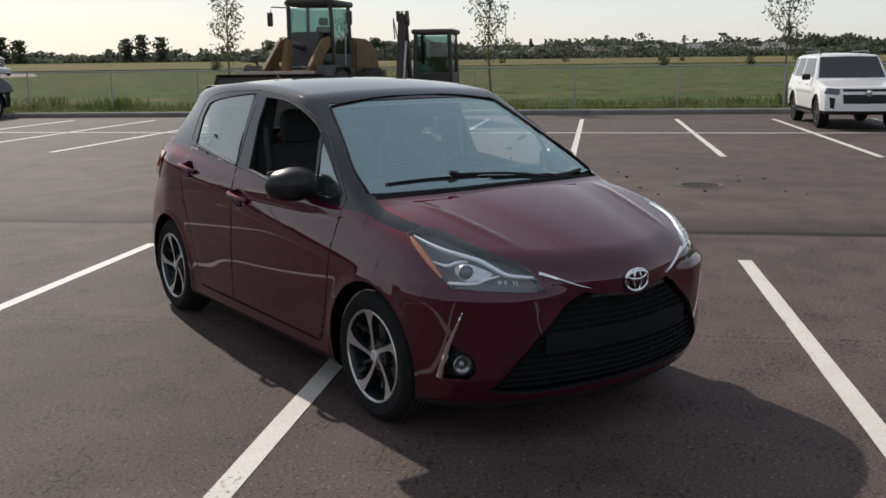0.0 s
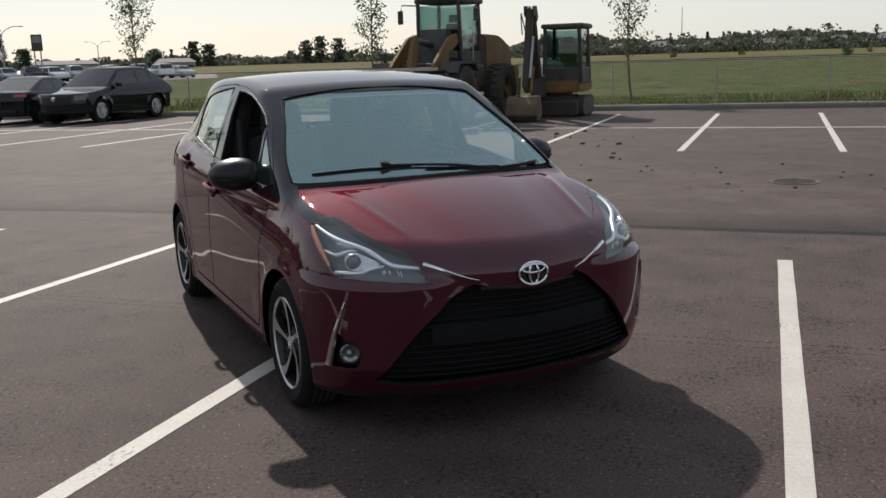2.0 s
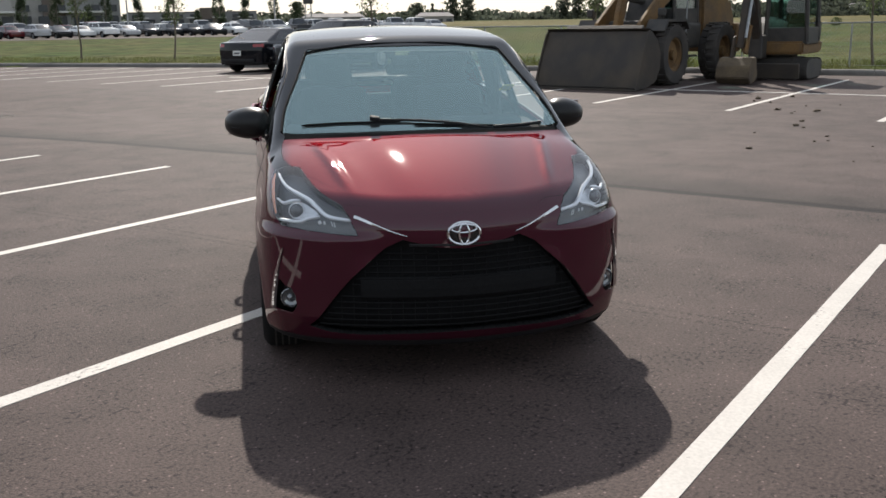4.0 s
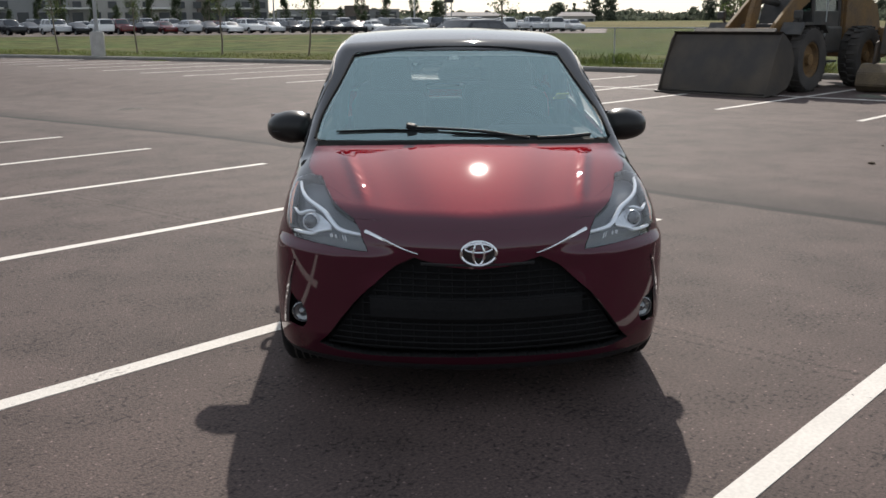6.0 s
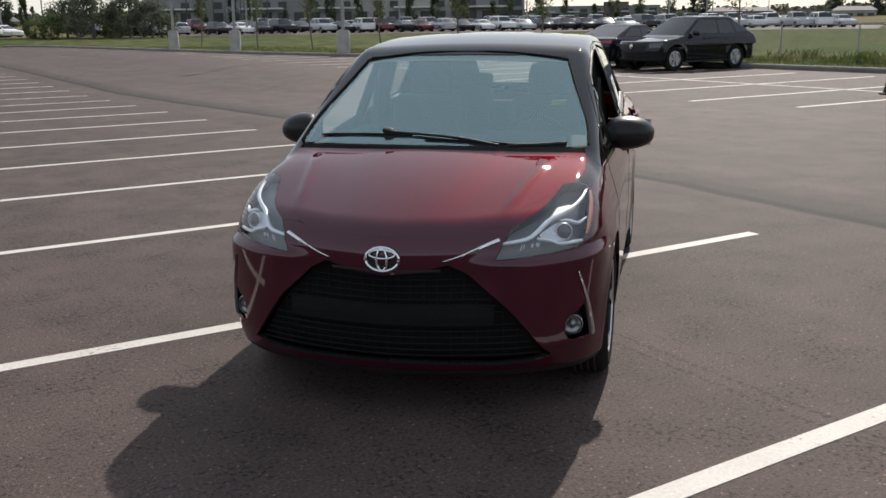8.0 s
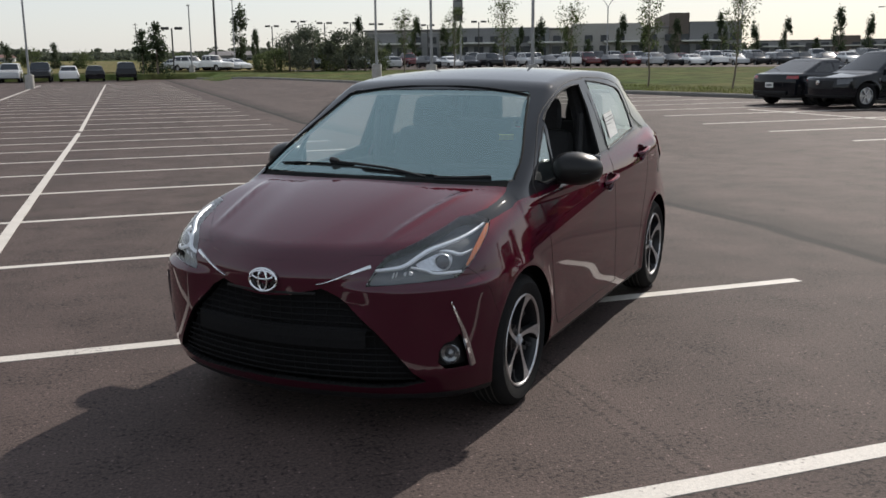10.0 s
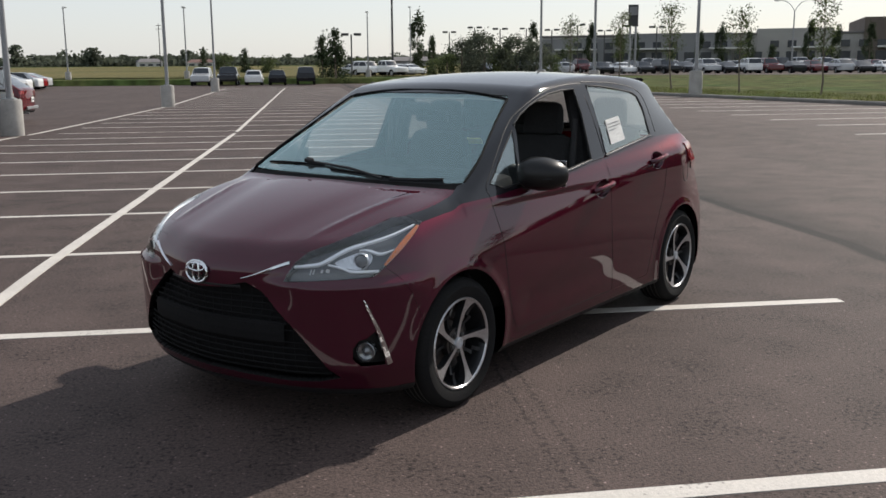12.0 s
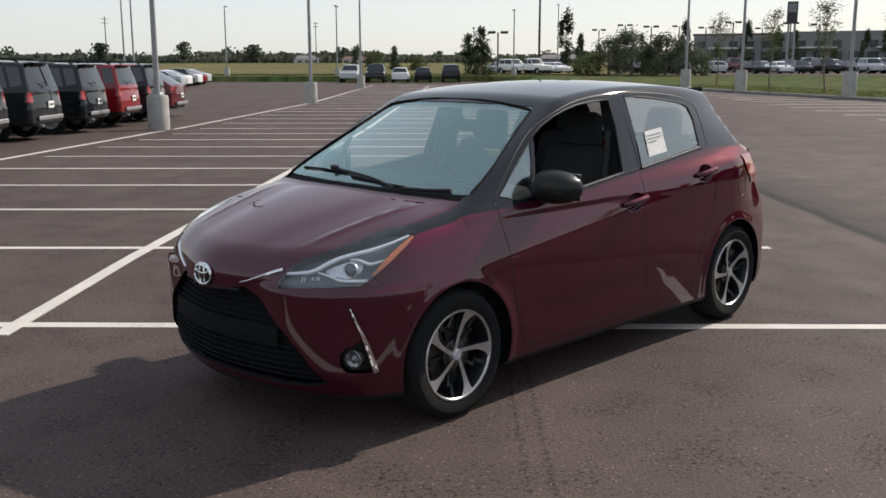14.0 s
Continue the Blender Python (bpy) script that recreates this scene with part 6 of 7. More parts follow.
for kind, paint, b, word in ROW:
    vehicle(kind, paint, parked(-11.7, b, FACE_US) @ Matrix.Diagonal((1.03, 1.04, 1.07, 1)), "sport_utility_vehicle", f"{word} sport utility vehicle parked tail out in a row", "car", "row of parked utility vehicles", extras=("rails", "spoiler", "bright"))
for kind, paint, a, b, word in (("sedan", "white_paint", -23.6, 80.0, "white"), ("sedan", "bright_red_paint", -24.0, 83.2, "red"), ("sedan", "silver_paint", -24.4, 86.4, "silver"), ("hatch", "grey_paint", -23.2, 76.8, "dark grey"),
                                ("sedan", "silver_paint", -22.4, 70.4, "silver"), ("sedan", "white_paint", -22.8, 73.6, "white")):
    vehicle(kind, paint, parked(a, b, FACE_US), "parked_car", f"{word} car parked tail out far down the row", "car", "far row of cars", fine=False)
for kind, paint, a, word in (("suv", "silver_paint", -9.6, "silver"), ("pickup", "blue_black_paint", -7.0, "black"), ("hatch", "white_paint", -4.5, "white"), ("hatch", "blue_black_paint", -2.2, "black"), ("suv", "blue_black_paint", 0.6, "black")):
    vehicle(kind, paint, parked(a, 93.5, 45 + (0 if a < -5 else 180)), "parked_car", f"{word} car parked at the far end of the lot", "car", "cars at the lot's end", fine=False)


# ---- site machines ----
def machine_tyre(parent, at, r, w, side):
    wh = new("wheel")
    wh.parent = parent
    wh.matrix_basis = pose(*at, 0, 0, 0 if side > 0 else 180)
    t = lathe([(r * 0.55, -w / 2 + 0.03), (r * 0.62, -w / 2), (r * 0.93, -w / 2), (r * 0.97, -w / 2 + 0.04), (r * 0.97, w / 2 - 0.04), (r * 0.93, w / 2), (r * 0.62, w / 2), (r * 0.55, w / 2 - 0.03)], "x", steps=40)
    part("tyre", t, "dusty_tyre", wh, "dusty black tyre", True)
    lugs = bmesh.new()
    for i in range(22):
        for s in (1, -1):
            a = (i + 0.25 * (s + 1)) * math.tau / 22
            add_box(lugs, (w * 0.50, 0.075, 0.045), (s * w * 0.24, math.cos(a) * r * 0.985, math.sin(a) * r * 0.985), (math.degrees(a) - 90, 0, s * 22), 0.008)
    part("tread_lug", lugs, "dusty_tyre", wh)
    part("rim", lathe([(r * 0.56, w / 2 - 0.05), (r * 0.50, w / 2 - 0.06), (r * 0.44, w / 2 - 0.16), (r * 0.18, w / 2 - 0.14), (r * 0.17, w / 2 - 0.04), (0, w / 2 - 0.03)], "x", steps=30), "machine_yellow", wh, "worn yellow rim", True)
    return wh


def cab_frame(parent, x, y, z, wx, wy, h, mat="machine_black"):
    """A glazed cab: corner posts, sills, roof and panes."""
    cab = new("cab")
    cab.parent = parent
    cab["label"] = "black framed glass cab"
    for sx in (1, -1):
        for sy in (1, -1):
            lean = -0.10 if sy < 0 else 0.04
            part("post", tube([(x + sx * wx / 2, y + sy * wy / 2, z), (x + sx * (wx / 2 - 0.05), y + sy * wy / 2 - lean * sy * 0.8, z + h)], 0.055, 6), mat, cab)
    part("lower_panel", box((wx + 0.04, wy + 0.04, h * 0.30), (x, y, z + h * 0.10), bevel=0.03), mat, cab)
    part("roof", box((wx + 0.14, wy + 0.22, 0.13), (x, y, z + h + 0.03), bevel=0.05), mat, cab, "", True)
    for sx in (1, -1):
        part("pane", box((0.012, wy - 0.10, h * 0.70), (x + sx * (wx / 2 - 0.03), y, z + h * 0.60)), "cab_glass", cab)
    for sy in (1, -1):
        part("pane", box((wx - 0.10, 0.012, h * 0.70), (x, y + sy * (wy / 2 - 0.02), z + h * 0.60)), "cab_glass", cab)
    part("operator_seat", box((0.46, 0.14, 0.66), (x, y + 0.22, z + h * 0.48), (-8, 0, 0), 0.06), "fabric", cab, "", True)
    part("seat_top", box((0.28, 0.10, 0.20), (x, y + 0.27, z + h * 0.76), (-8, 0, 0), 0.04), "fabric", cab, "", True)
    ring = [Vector((x + 0.19 * math.cos(k * math.tau / 20), y - 0.28 + 0.10 * math.sin(k * math.tau / 20), z + h * 0.47 + 0.15 * math.sin(k * math.tau / 20))) for k in range(20)]
    st = tube(ring, 0.018, 6, True)
    add_tube(st, [(x, y - 0.28, z + h * 0.47), (x, y - 0.45, z + h * 0.22)], 0.03, 6)
    part("control_wheel", st, "machine_black", cab)
    return cab


def build_loader(at):
    """Wheel loader facing -y; the cutting edge of its bucket is at y = 0."""
    m = thing("wheel_loader", "muddy yellow wheel loader with its bucket lowered on the asphalt", "wheel loader", at=at)
    bucket = new("bucket")
    bucket.parent = m
    bucket["label"] = "large dark steel bucket caked with dirt"
    prof = [(0.00, 0.03), (0.55, 0.05), (0.95, 0.16), (1.15, 0.42), (1.18, 0.75), (1.02, 1.05), (0.72, 1.24), (0.62, 1.28)]
    sh = bmesh.new()
    wid = 1.47
    outer = [(y, z) for y, z in spline(prof, 4)]
    vo = [[sh.verts.new((x, y, z)) for y, z in outer] for x in (-wid, wid)]
    vi = [[sh.verts.new((x, y - 0.03 * (z > 0.1), z + 0.035)) for y, z in outer] for x in (-wid, wid)]
    for i in range(len(outer) - 1):
        sh.faces.new((vo[0][i], vo[1][i], vo[1][i + 1], vo[0][i + 1]))
        sh.faces.new((vi[0][i], vi[0][i + 1], vi[1][i + 1], vi[1][i]))
    sh.faces.new((vo[0][-1], vo[1][-1], vi[1][-1], vi[0][-1]))
    bmesh.ops.recalc_face_normals(sh, faces=sh.faces)
    part("bucket_shell", sh, "dirty_steel", bucket, "", True)
    for x in (-wid, wid - 0.03):
        part("bucket_side", prism([(0.02, 0.03)] + prof[1:] + [(0.50, 1.16), (0.22, 0.55)], 0.035, "x", x), "dirty_steel", bucket)
    part("cutting_edge", box((2 * wid + 0.06, 0.26, 0.035), (0, 0.07, 0.03), (4, 0, 0), 0.006), "dirty_steel", bucket, "worn bright cutting edge")
    part("spill_guard", box((2.2, 0.05, 0.30), (0, 0.88, 1.27), (-52, 0, 0), 0.01), "dirty_steel", bucket)
    load = bmesh.new()
    bmesh.ops.create_grid(load, x_segments=22, y_segments=10, size=1.0)
    for v in load.verts:
        x, u = v.co.x * wid * 0.98, (v.co.y + 1) / 2
        v.co = Vector((x, 0.12 + 0.52 * u ** 1.4 + 0.03 * noise.noise(Vector((x * 2, u * 3, 4))), 0.07 + 1.18 * u))
    part("soil", load, "dirty_steel", bucket, "", True)
    # arms and linkage
    for x in (-0.62, 0.62):
        arm = prism([(1.00, 0.30), (1.22, 0.24), (1.75, 0.95), (2.70, 1.75), (3.15, 1.95), (3.05, 2.18), (2.55, 2.08), (1.55, 1.42), (1.05, 0.62)], 0.10, "x", x - 0.05, 0.012)
        part("lift_arm", arm, "machine_yellow", m, "scuffed yellow lift arm")
        part("lift_cylinder", tube([(x * 0.8, 2.0, 0.95), (x * 0.85, 2.85, 1.35)], 0.065, 8), "machine_black", m)
    part("tilt_lever", prism([(1.35, 0.95), (1.55, 0.95), (1.90, 1.75), (1.95, 2.10), (1.75, 2.10), (1.55, 1.70)], 0.16, "x", -0.08, 0.02), "machine_yellow", m)
    part("tilt_cylinder", tube([(0, 1.85, 2.0), (0, 3.0, 1.9)], 0.075, 8), "machine_black", m)
    part("arm_tube", tube([(-0.62, 1.75, 1.25), (0.62, 1.75, 1.25)], 0.14, 10), "machine_yellow", m)
    part("front_frame", box((0.95, 1.5, 0.75), (0, 2.65, 1.10), bevel=0.06), "machine_black", m, "", True)
    part("loader_tower", prism([(2.55, 1.3), (3.35, 1.3), (3.25, 2.25), (2.95, 2.30)], 0.84, "x", -0.42, 0.03), "machine_black", m)
    for sx in (1, -1):
        machine_tyre(m, (sx * 1.02, 2.35, 0.70), 0.70, 0.52, sx)
        machine_tyre(m, (sx * 1.02, 5.25, 0.70), 0.70, 0.52, sx)
        part("fender", prism([(1.65, 1.25), (1.85, 1.50), (2.85, 1.50), (3.05, 1.30), (3.00, 1.26), (2.82, 1.44), (1.88, 1.44), (1.70, 1.22)], 0.55, "x", sx * 1.02 - 0.275), "machine_black", m)
        part("head_lamp", box((0.20, 0.12, 0.18), (sx * 1.05, 1.95, 1.66), bevel=0.03), "machine_black", m)
        part("lamp_stalk", tube([(sx * 1.0, 2.1, 1.45), (sx * 1.05, 1.98, 1.62)], 0.03, 6), "machine_black", m)
        part("mirror_arm", tube([(sx * 0.72, 3.35, 2.9), (sx * 1.12, 3.25, 2.92), (sx * 1.15, 3.25, 2.78)], 0.018, 6), "machine_black", m)
        part("cab_mirror", box((0.16, 0.08, 0.34), (sx * 1.17, 3.25, 2.62), bevel=0.03), "machine_black", m)
        part("step", box((0.30, 0.40, 0.05), (sx * 0.90, 3.78, 0.62), bevel=0.01), "machine_black", m)
        part("hand_rail", tube([(sx * 0.92, 3.52, 1.2), (sx * 0.94, 3.52, 2.2)], 0.018, 6), "galvanised", m)
        part("work_lamp", box((0.18, 0.10, 0.12), (sx * 0.52, 3.22, 3.08), bevel=0.02), "machine_black", m)
    cab_frame(m, 0, 4.0, 1.35, 1.34, 1.30, 1.62)
    part("cab_base", box((1.55, 1.55, 0.60), (0, 3.95, 1.10), bevel=0.06), "machine_black", m)
    part("engine_cover", prism([(4.75, 1.0), (6.75, 1.0), (6.85, 1.45), (6.55, 1.98), (5.9, 2.16), (4.75, 2.18)], 1.56, "x", -0.78, 0.08), "machine_yellow", m, "dusty yellow engine cover")
    part("counterweight", box((1.9, 0.40, 0.75), (0, 6.85, 1.0), bevel=0.08), "machine_yellow", m)
    part("exhaust_stack", tube([(0.3, 5.3, 2.1), (0.3, 5.3, 2.85)], 0.06, 8), "machine_black", m)
    part("beacon", lathe([(0.07, 0.0), (0.075, 0.10), (0.05, 0.16), (0.0, 0.17)], "z", (0.35, 4.3, 3.12), 16), "lamp_orange", m, "orange roof beacon")
    part("horn_bar", box((1.3, 0.05, 0.08), (0, 3.20, 3.04), bevel=0.01), "machine_black", m)
    return m


def build_excavator(at):
    """Mini excavator facing -y, its bucket resting at y = 0."""
    m = thing("mini_excavator", "small yellow excavator with folded arm and bucket on the ground", "excavator", at=at)
    for sx in (1, -1):
        t = new("track")
        t.parent = m
        t["label"] = "black rubber crawler track"
        ring = []
        for k in range(40):
            a = k * math.tau / 40
            ring.append((2.95 + 0.72 * math.copysign(abs(math.cos(a)) ** 0.45, math.cos(a)), 0.27 + 0.24 * math.copysign(abs(math.sin(a)) ** 0.8, math.sin(a))))
        part("track_belt", prism(ring, 0.34, "x", sx * 0.68 - 0.17, 0.015), "machine_black", t)
        lug = bmesh.new()
        for y, z in ring:
            add_box(lug, (0.36, 0.035, 0.035), (sx * 0.68, y, z), bevel=0.006)
        part("track_lug", lug, "machine_black", t)
    part("blade", box((1.55, 0.08, 0.36), (0, 1.88, 0.24), (8, 0, 0), 0.02), "dirty_steel", m, "worn dozer blade")
    for sx in (1, -1):
        part("blade_arm", tube([(sx * 0.35, 2.5, 0.35), (sx * 0.40, 1.92, 0.26)], 0.05, 6), "machine_black", m)
    part("undercarriage", box((1.0, 1.1, 0.28), (0, 2.95, 0.40), bevel=0.04), "machine_black", m)
    part("turntable", lathe([(0.42, 0.5), (0.42, 0.62)], "z", (0, 2.95, 0), 24), "machine_black", m)
    part("house", prism([(2.30, 0.95), (3.95, 0.95), (3.95, 1.40), (3.55, 1.52), (2.75, 1.35), (2.30, 1.05)], 1.46, "x", -0.73, 0.06), "machine_black", m, "dark engine house")
    part("house_skirt", prism([(2.20, 0.62), (3.98, 0.62), (4.05, 0.93), (2.20, 0.93)], 1.50, "x", -0.75, 0.05), "machine_yellow", m, "yellow lower skirt")
    cab_frame(m, 0.30, 2.85, 0.92, 0.98, 1.05, 1.36)
    part("swing_post", box((0.34, 0.40, 0.55), (-0.28, 2.02, 0.80), bevel=0.04), "machine_black", m)
    boom = prism([(2.12, 0.78), (1.92, 0.78), (1.55, 1.55), (1.35, 2.25), (1.18, 2.62), (1.32, 2.72), (1.52, 2.40), (1.78, 1.70)], 0.20, "x", -0.38, 0.02)
    part("boom", boom, "machine_brown", m, "dirty brown boom")
    for x in (-0.39, -0.17):
        part("boom_plate", prism([(1.00, 2.78), (1.36, 2.80), (1.52, 2.52), (1.40, 2.42), (1.18, 2.55), (1.04, 2.52)], 0.03, "x", x, 0.005), "machine_brown", m)
    part("boom_bracket", box((0.10, 0.12, 0.30), (-0.28, 1.55, 2.28), (12, 0, 0), 0.02), "machine_black", m)
    stick = prism([(1.10, 2.72), (1.34, 2.70), (1.22, 2.20), (0.78, 0.80), (0.62, 0.82), (0.98, 2.20)], 0.16, "x", -0.36, 0.02)
    part("dipper_arm", stick, "machine_brown", m, "grimy dark dipper arm")
    part("arm_link", prism([(0.98, 1.32), (0.86, 1.34), (0.60, 0.72), (0.70, 0.66)], 0.05, "x", -0.16, 0.008), "machine_yellow", m)
    part("arm_link", prism([(0.70, 1.10), (0.58, 1.06), (0.46, 0.62), (0.58, 0.58)], 0.05, "x", -0.44, 0.008), "machine_brown", m)
    part("boom_cylinder", tube([(-0.28, 1.98, 0.95), (-0.28, 1.42, 1.85)], 0.05, 8), "machine_black", m)
    part("arm_cylinder", tube([(-0.28, 1.52, 2.45), (-0.28, 1.15, 2.75), (-0.28, 1.10, 2.70)], 0.045, 8), "machine_black", m)
    part("bucket_cylinder", tube([(-0.16, 1.02, 2.05), (-0.16, 0.66, 1.05)], 0.035, 8), "galvanised", m)
    part("hose", tube(spline([(-0.40, 1.70, 1.6), (-0.50, 1.30, 2.5), (-0.46, 1.02, 2.55), (-0.44, 1.05, 2.1)], 6), 0.016, 5), "machine_black", m)
    part("bucket", prism([(0.70, 0.62), (0.46, 0.60), (0.24, 0.42), (0.18, 0.16), (0.34, 0.02), (0.70, 0.05), (0.84, 0.22)], 0.78, "x", -0.68, 0.02), "machine_tan", m, "scuffed yellow bucket")
    for k in range(5):
        part("bucket_tooth", box((0.06, 0.14, 0.04), (-0.62 + 0.17 * k, 0.84, 0.16), (60, 0, 0), 0.008), "dirty_steel", m)
    return m


build_loader(pose(6.15, 15.95, 0.0, 0, 0, -50) @ Matrix.Diagonal((0.89, 0.95, 1.0, 1)))
build_excavator(pose(9.85, 15.75, 0.0, 0, 0, -45))


# ---- posts, fence, drains ----
def light_pole(a, b, high=8.2, heads=2, base=1.0, turn=0.0, z=None):
    p = lot(a, b)
    z = lot_z(a, b) if z is None else z
    t = thing("light_pole", "grey steel lot light on a round concrete base", "light pole", "lot lights", at=pose(p.x, p.y, z, 0, 0, 45 + turn))
    part("base", lathe([(0.0, -0.2), (0.31, -0.2), (0.31, base - 0.05), (0.28, base), (0.0, base)], "z", steps=24), "concrete", t, "pale concrete base", True)
    part("base_plate", box((0.32, 0.32, 0.03), (0, 0, base + 0.015), bevel=0.004), "galvanised", t)
    part("shaft", tube([(0, 0, base), (0, 0, high)], [0.085, 0.06], 10), "pole_grey", t, "", True)
    for k in range(heads):
        s = 1 if k == 0 else -1
        part("arm", tube([(0, 0, high - 0.12), (0.0, s * 0.35, high - 0.05)], 0.03, 6), "pole_grey", t)
        part("lamp_head", box((0.34, 0.62, 0.10), (0, s * 0.66, high - 0.03), bevel=0.03), "pole_grey", t)
    return t


for a, b in ((-7.95, 23.1), (-6.2, 41.8), (-6.3, 69.0)):
    light_pole(a, b)
for a, b in ((18.3, 38.3), (16.3, 47.7), (15.1, 55.1)):
    light_pole(a, b, 8.4, 1, 1.1, 90, 0.1)
for a, b, h, k in ((-24.2, 102.2, 7.6, 1), (-28.1, 80.2, 7.2, 1), (-25.8, 75.7, 7.6, 1), (7.7, 104.7, 7.3, 1), (-12.2, 104.3, 7.7, 2), (15.0, 126.0, 9.0, 1)):
    light_pole(a, b, h, k, 0.9, 0, rise(a, b))


def build_fence():
    """Low chain-link fence on galvanised posts behind the kerb."""
    f = tagged(new("fence"), "low galvanised chain-link fence along the grass", "fence", kind="structure")
    f.matrix_basis = LOT_TURN
    line = lambda b: 25.0 + 0.02 * b
    bs = np.arange(-42.4, 27.0, 3.05)
    for b in bs:
        o = part("fence_post", tube([(0, 0, -0.1), (0, 0, 1.24)], 0.024, 8), "galvanised", f)
        o.matrix_basis = Matrix.Translation((line(b), b, 0.10))
    for z, r in ((1.22, 0.022), (0.06, 0.006)):
        part("fence_rail", tube([(line(b), b, 0.10 + z) for b in bs], r, 6), "galvanised", f)
    verts, faces = [], []
    step = 0.13
    b = bs[0]
    while b < bs[-1] - 1.16:
        for s in (1, -1):
            b0, b1 = (b, b + 1.16) if s > 0 else (b + 1.16, b)
            k = len(verts)
            for bb, z in ((b0, 0.16), (b1, 1.31)):
                a = line(bb)
                verts += [(a, bb - 0.0022, z), (a, bb + 0.0022, z), (a + 0.004, bb, z)]
            faces += [(k, k + 1, k + 4, k + 3), (k + 1, k + 2, k + 5, k + 4), (k + 2, k, k + 3, k + 5)]
        b += step
    w = part("fence_wire", mesh_of("fence_wire", verts, faces, "galvanised"), "galvanised", f)
    w["kind"] = "stuff"


build_fence()


def build_drain(a, b, r=0.24):
    p = lot(a, b)
    t = thing("drain_cover", "round rusty cast-iron storm drain in the asphalt", "drain", at=pose(p.x, p.y, lot_z(a, b), 0, 0, 20))
    part("ring", lathe([(r + 0.06, -0.02), (r + 0.06, 0.007), (r, 0.009), (r, -0.02)], "z", steps=32), "dirty_steel", t)
    part("pit", lathe([(r, 0.0045), (0.0, 0.0045)], "z", steps=32), "deep_black", t)
    for k in range(-4, 5):
        h = math.sqrt(max(r * r - (k * 0.05) ** 2, 0.01)) - 0.01
        part("bar", box((0.020, 2 * h, 0.012), (k * 0.05, 0, 0.008), bevel=0.003), "dirty_steel", t)


build_drain(7.72, -1.68)
build_drain(6.9, 15.3)


def rock_mesh(seed, r):
    rng = random.Random(seed)
    bm = bmesh.new()
    bmesh.ops.create_icosphere(bm, subdivisions=1, radius=r)
    for v in bm.verts:
        v.co = Vector((v.co.x * rng.uniform(0.6, 1.3), v.co.y * rng.uniform(0.6, 1.3), max(v.co.z, -0.3 * r) * rng.uniform(0.35, 0.8)))
    return bm


def build_clods():
    """Lumps of dried mud that dropped off the machines."""
    rng = random.Random(5)
    kinds = []
    for i in range(5):
        me = bpy.data.meshes.new("mud_clod")
        b = rock_mesh(i, 0.05)
        b.to_mesh(me)
        b.free()
        me.materials.append(M["dirt"])
        kinds.append(me)
    spots = [(7.35, -0.6), (8.4, -2.3), (8.9, 0.3), (9.3, -1.0), (10.1, 0.9), (6.9, -2.4), (12.2, 1.2), (13.0, 1.9), (14.0, 2.2), (14.8, 2.6), (15.6, 2.9), (8.0, 0.2)]
    for a, b in spots:
        for _ in range(3):
            aa, bb = a + rng.gauss(0, 0.45), b + rng.gauss(0, 0.45)
            p = lot(aa, bb)
            o = new("mud_clod", rng.choice(kinds))
            s = rng.choice((0.35, 0.5, 0.6, 0.9, 1.3))
            o.matrix_basis = pose(p.x, p.y, 0.014 * s, 0, 0, rng.uniform(0, 360)) @ Matrix.Diagonal((s, s, s, 1))
            tagged(o, "small dry brown clod of mud on asphalt", "mud clod", "clods of mud")


build_clods()


# ---- planting ----
def leaf_cloud(spots, size, rng, squash=0.6):
    """Many small bent leaves: two triangles each, turned at random."""
    verts, faces = [], []
    for c in spots:
        s = size * rng.uniform(0.6, 1.35)
        d = Vector((rng.gauss(0, 1), rng.gauss(0, 1), rng.gauss(0, squash))).normalized()
        u = d.orthogonal().normalized()
        u.rotate(Matrix.Rotation(rng.uniform(0, math.tau), 3, d))
        w = d.cross(u)
        c = Vector(c)
        k = len(verts)
        verts += [c - u * s, c + w * s * 0.45 + d * s * 0.15, c + u * s, c - w * s * 0.45 + d * s * 0.15]
        faces += [(k, k + 1, k + 2), (k, k + 2, k + 3)]
    return verts, faces


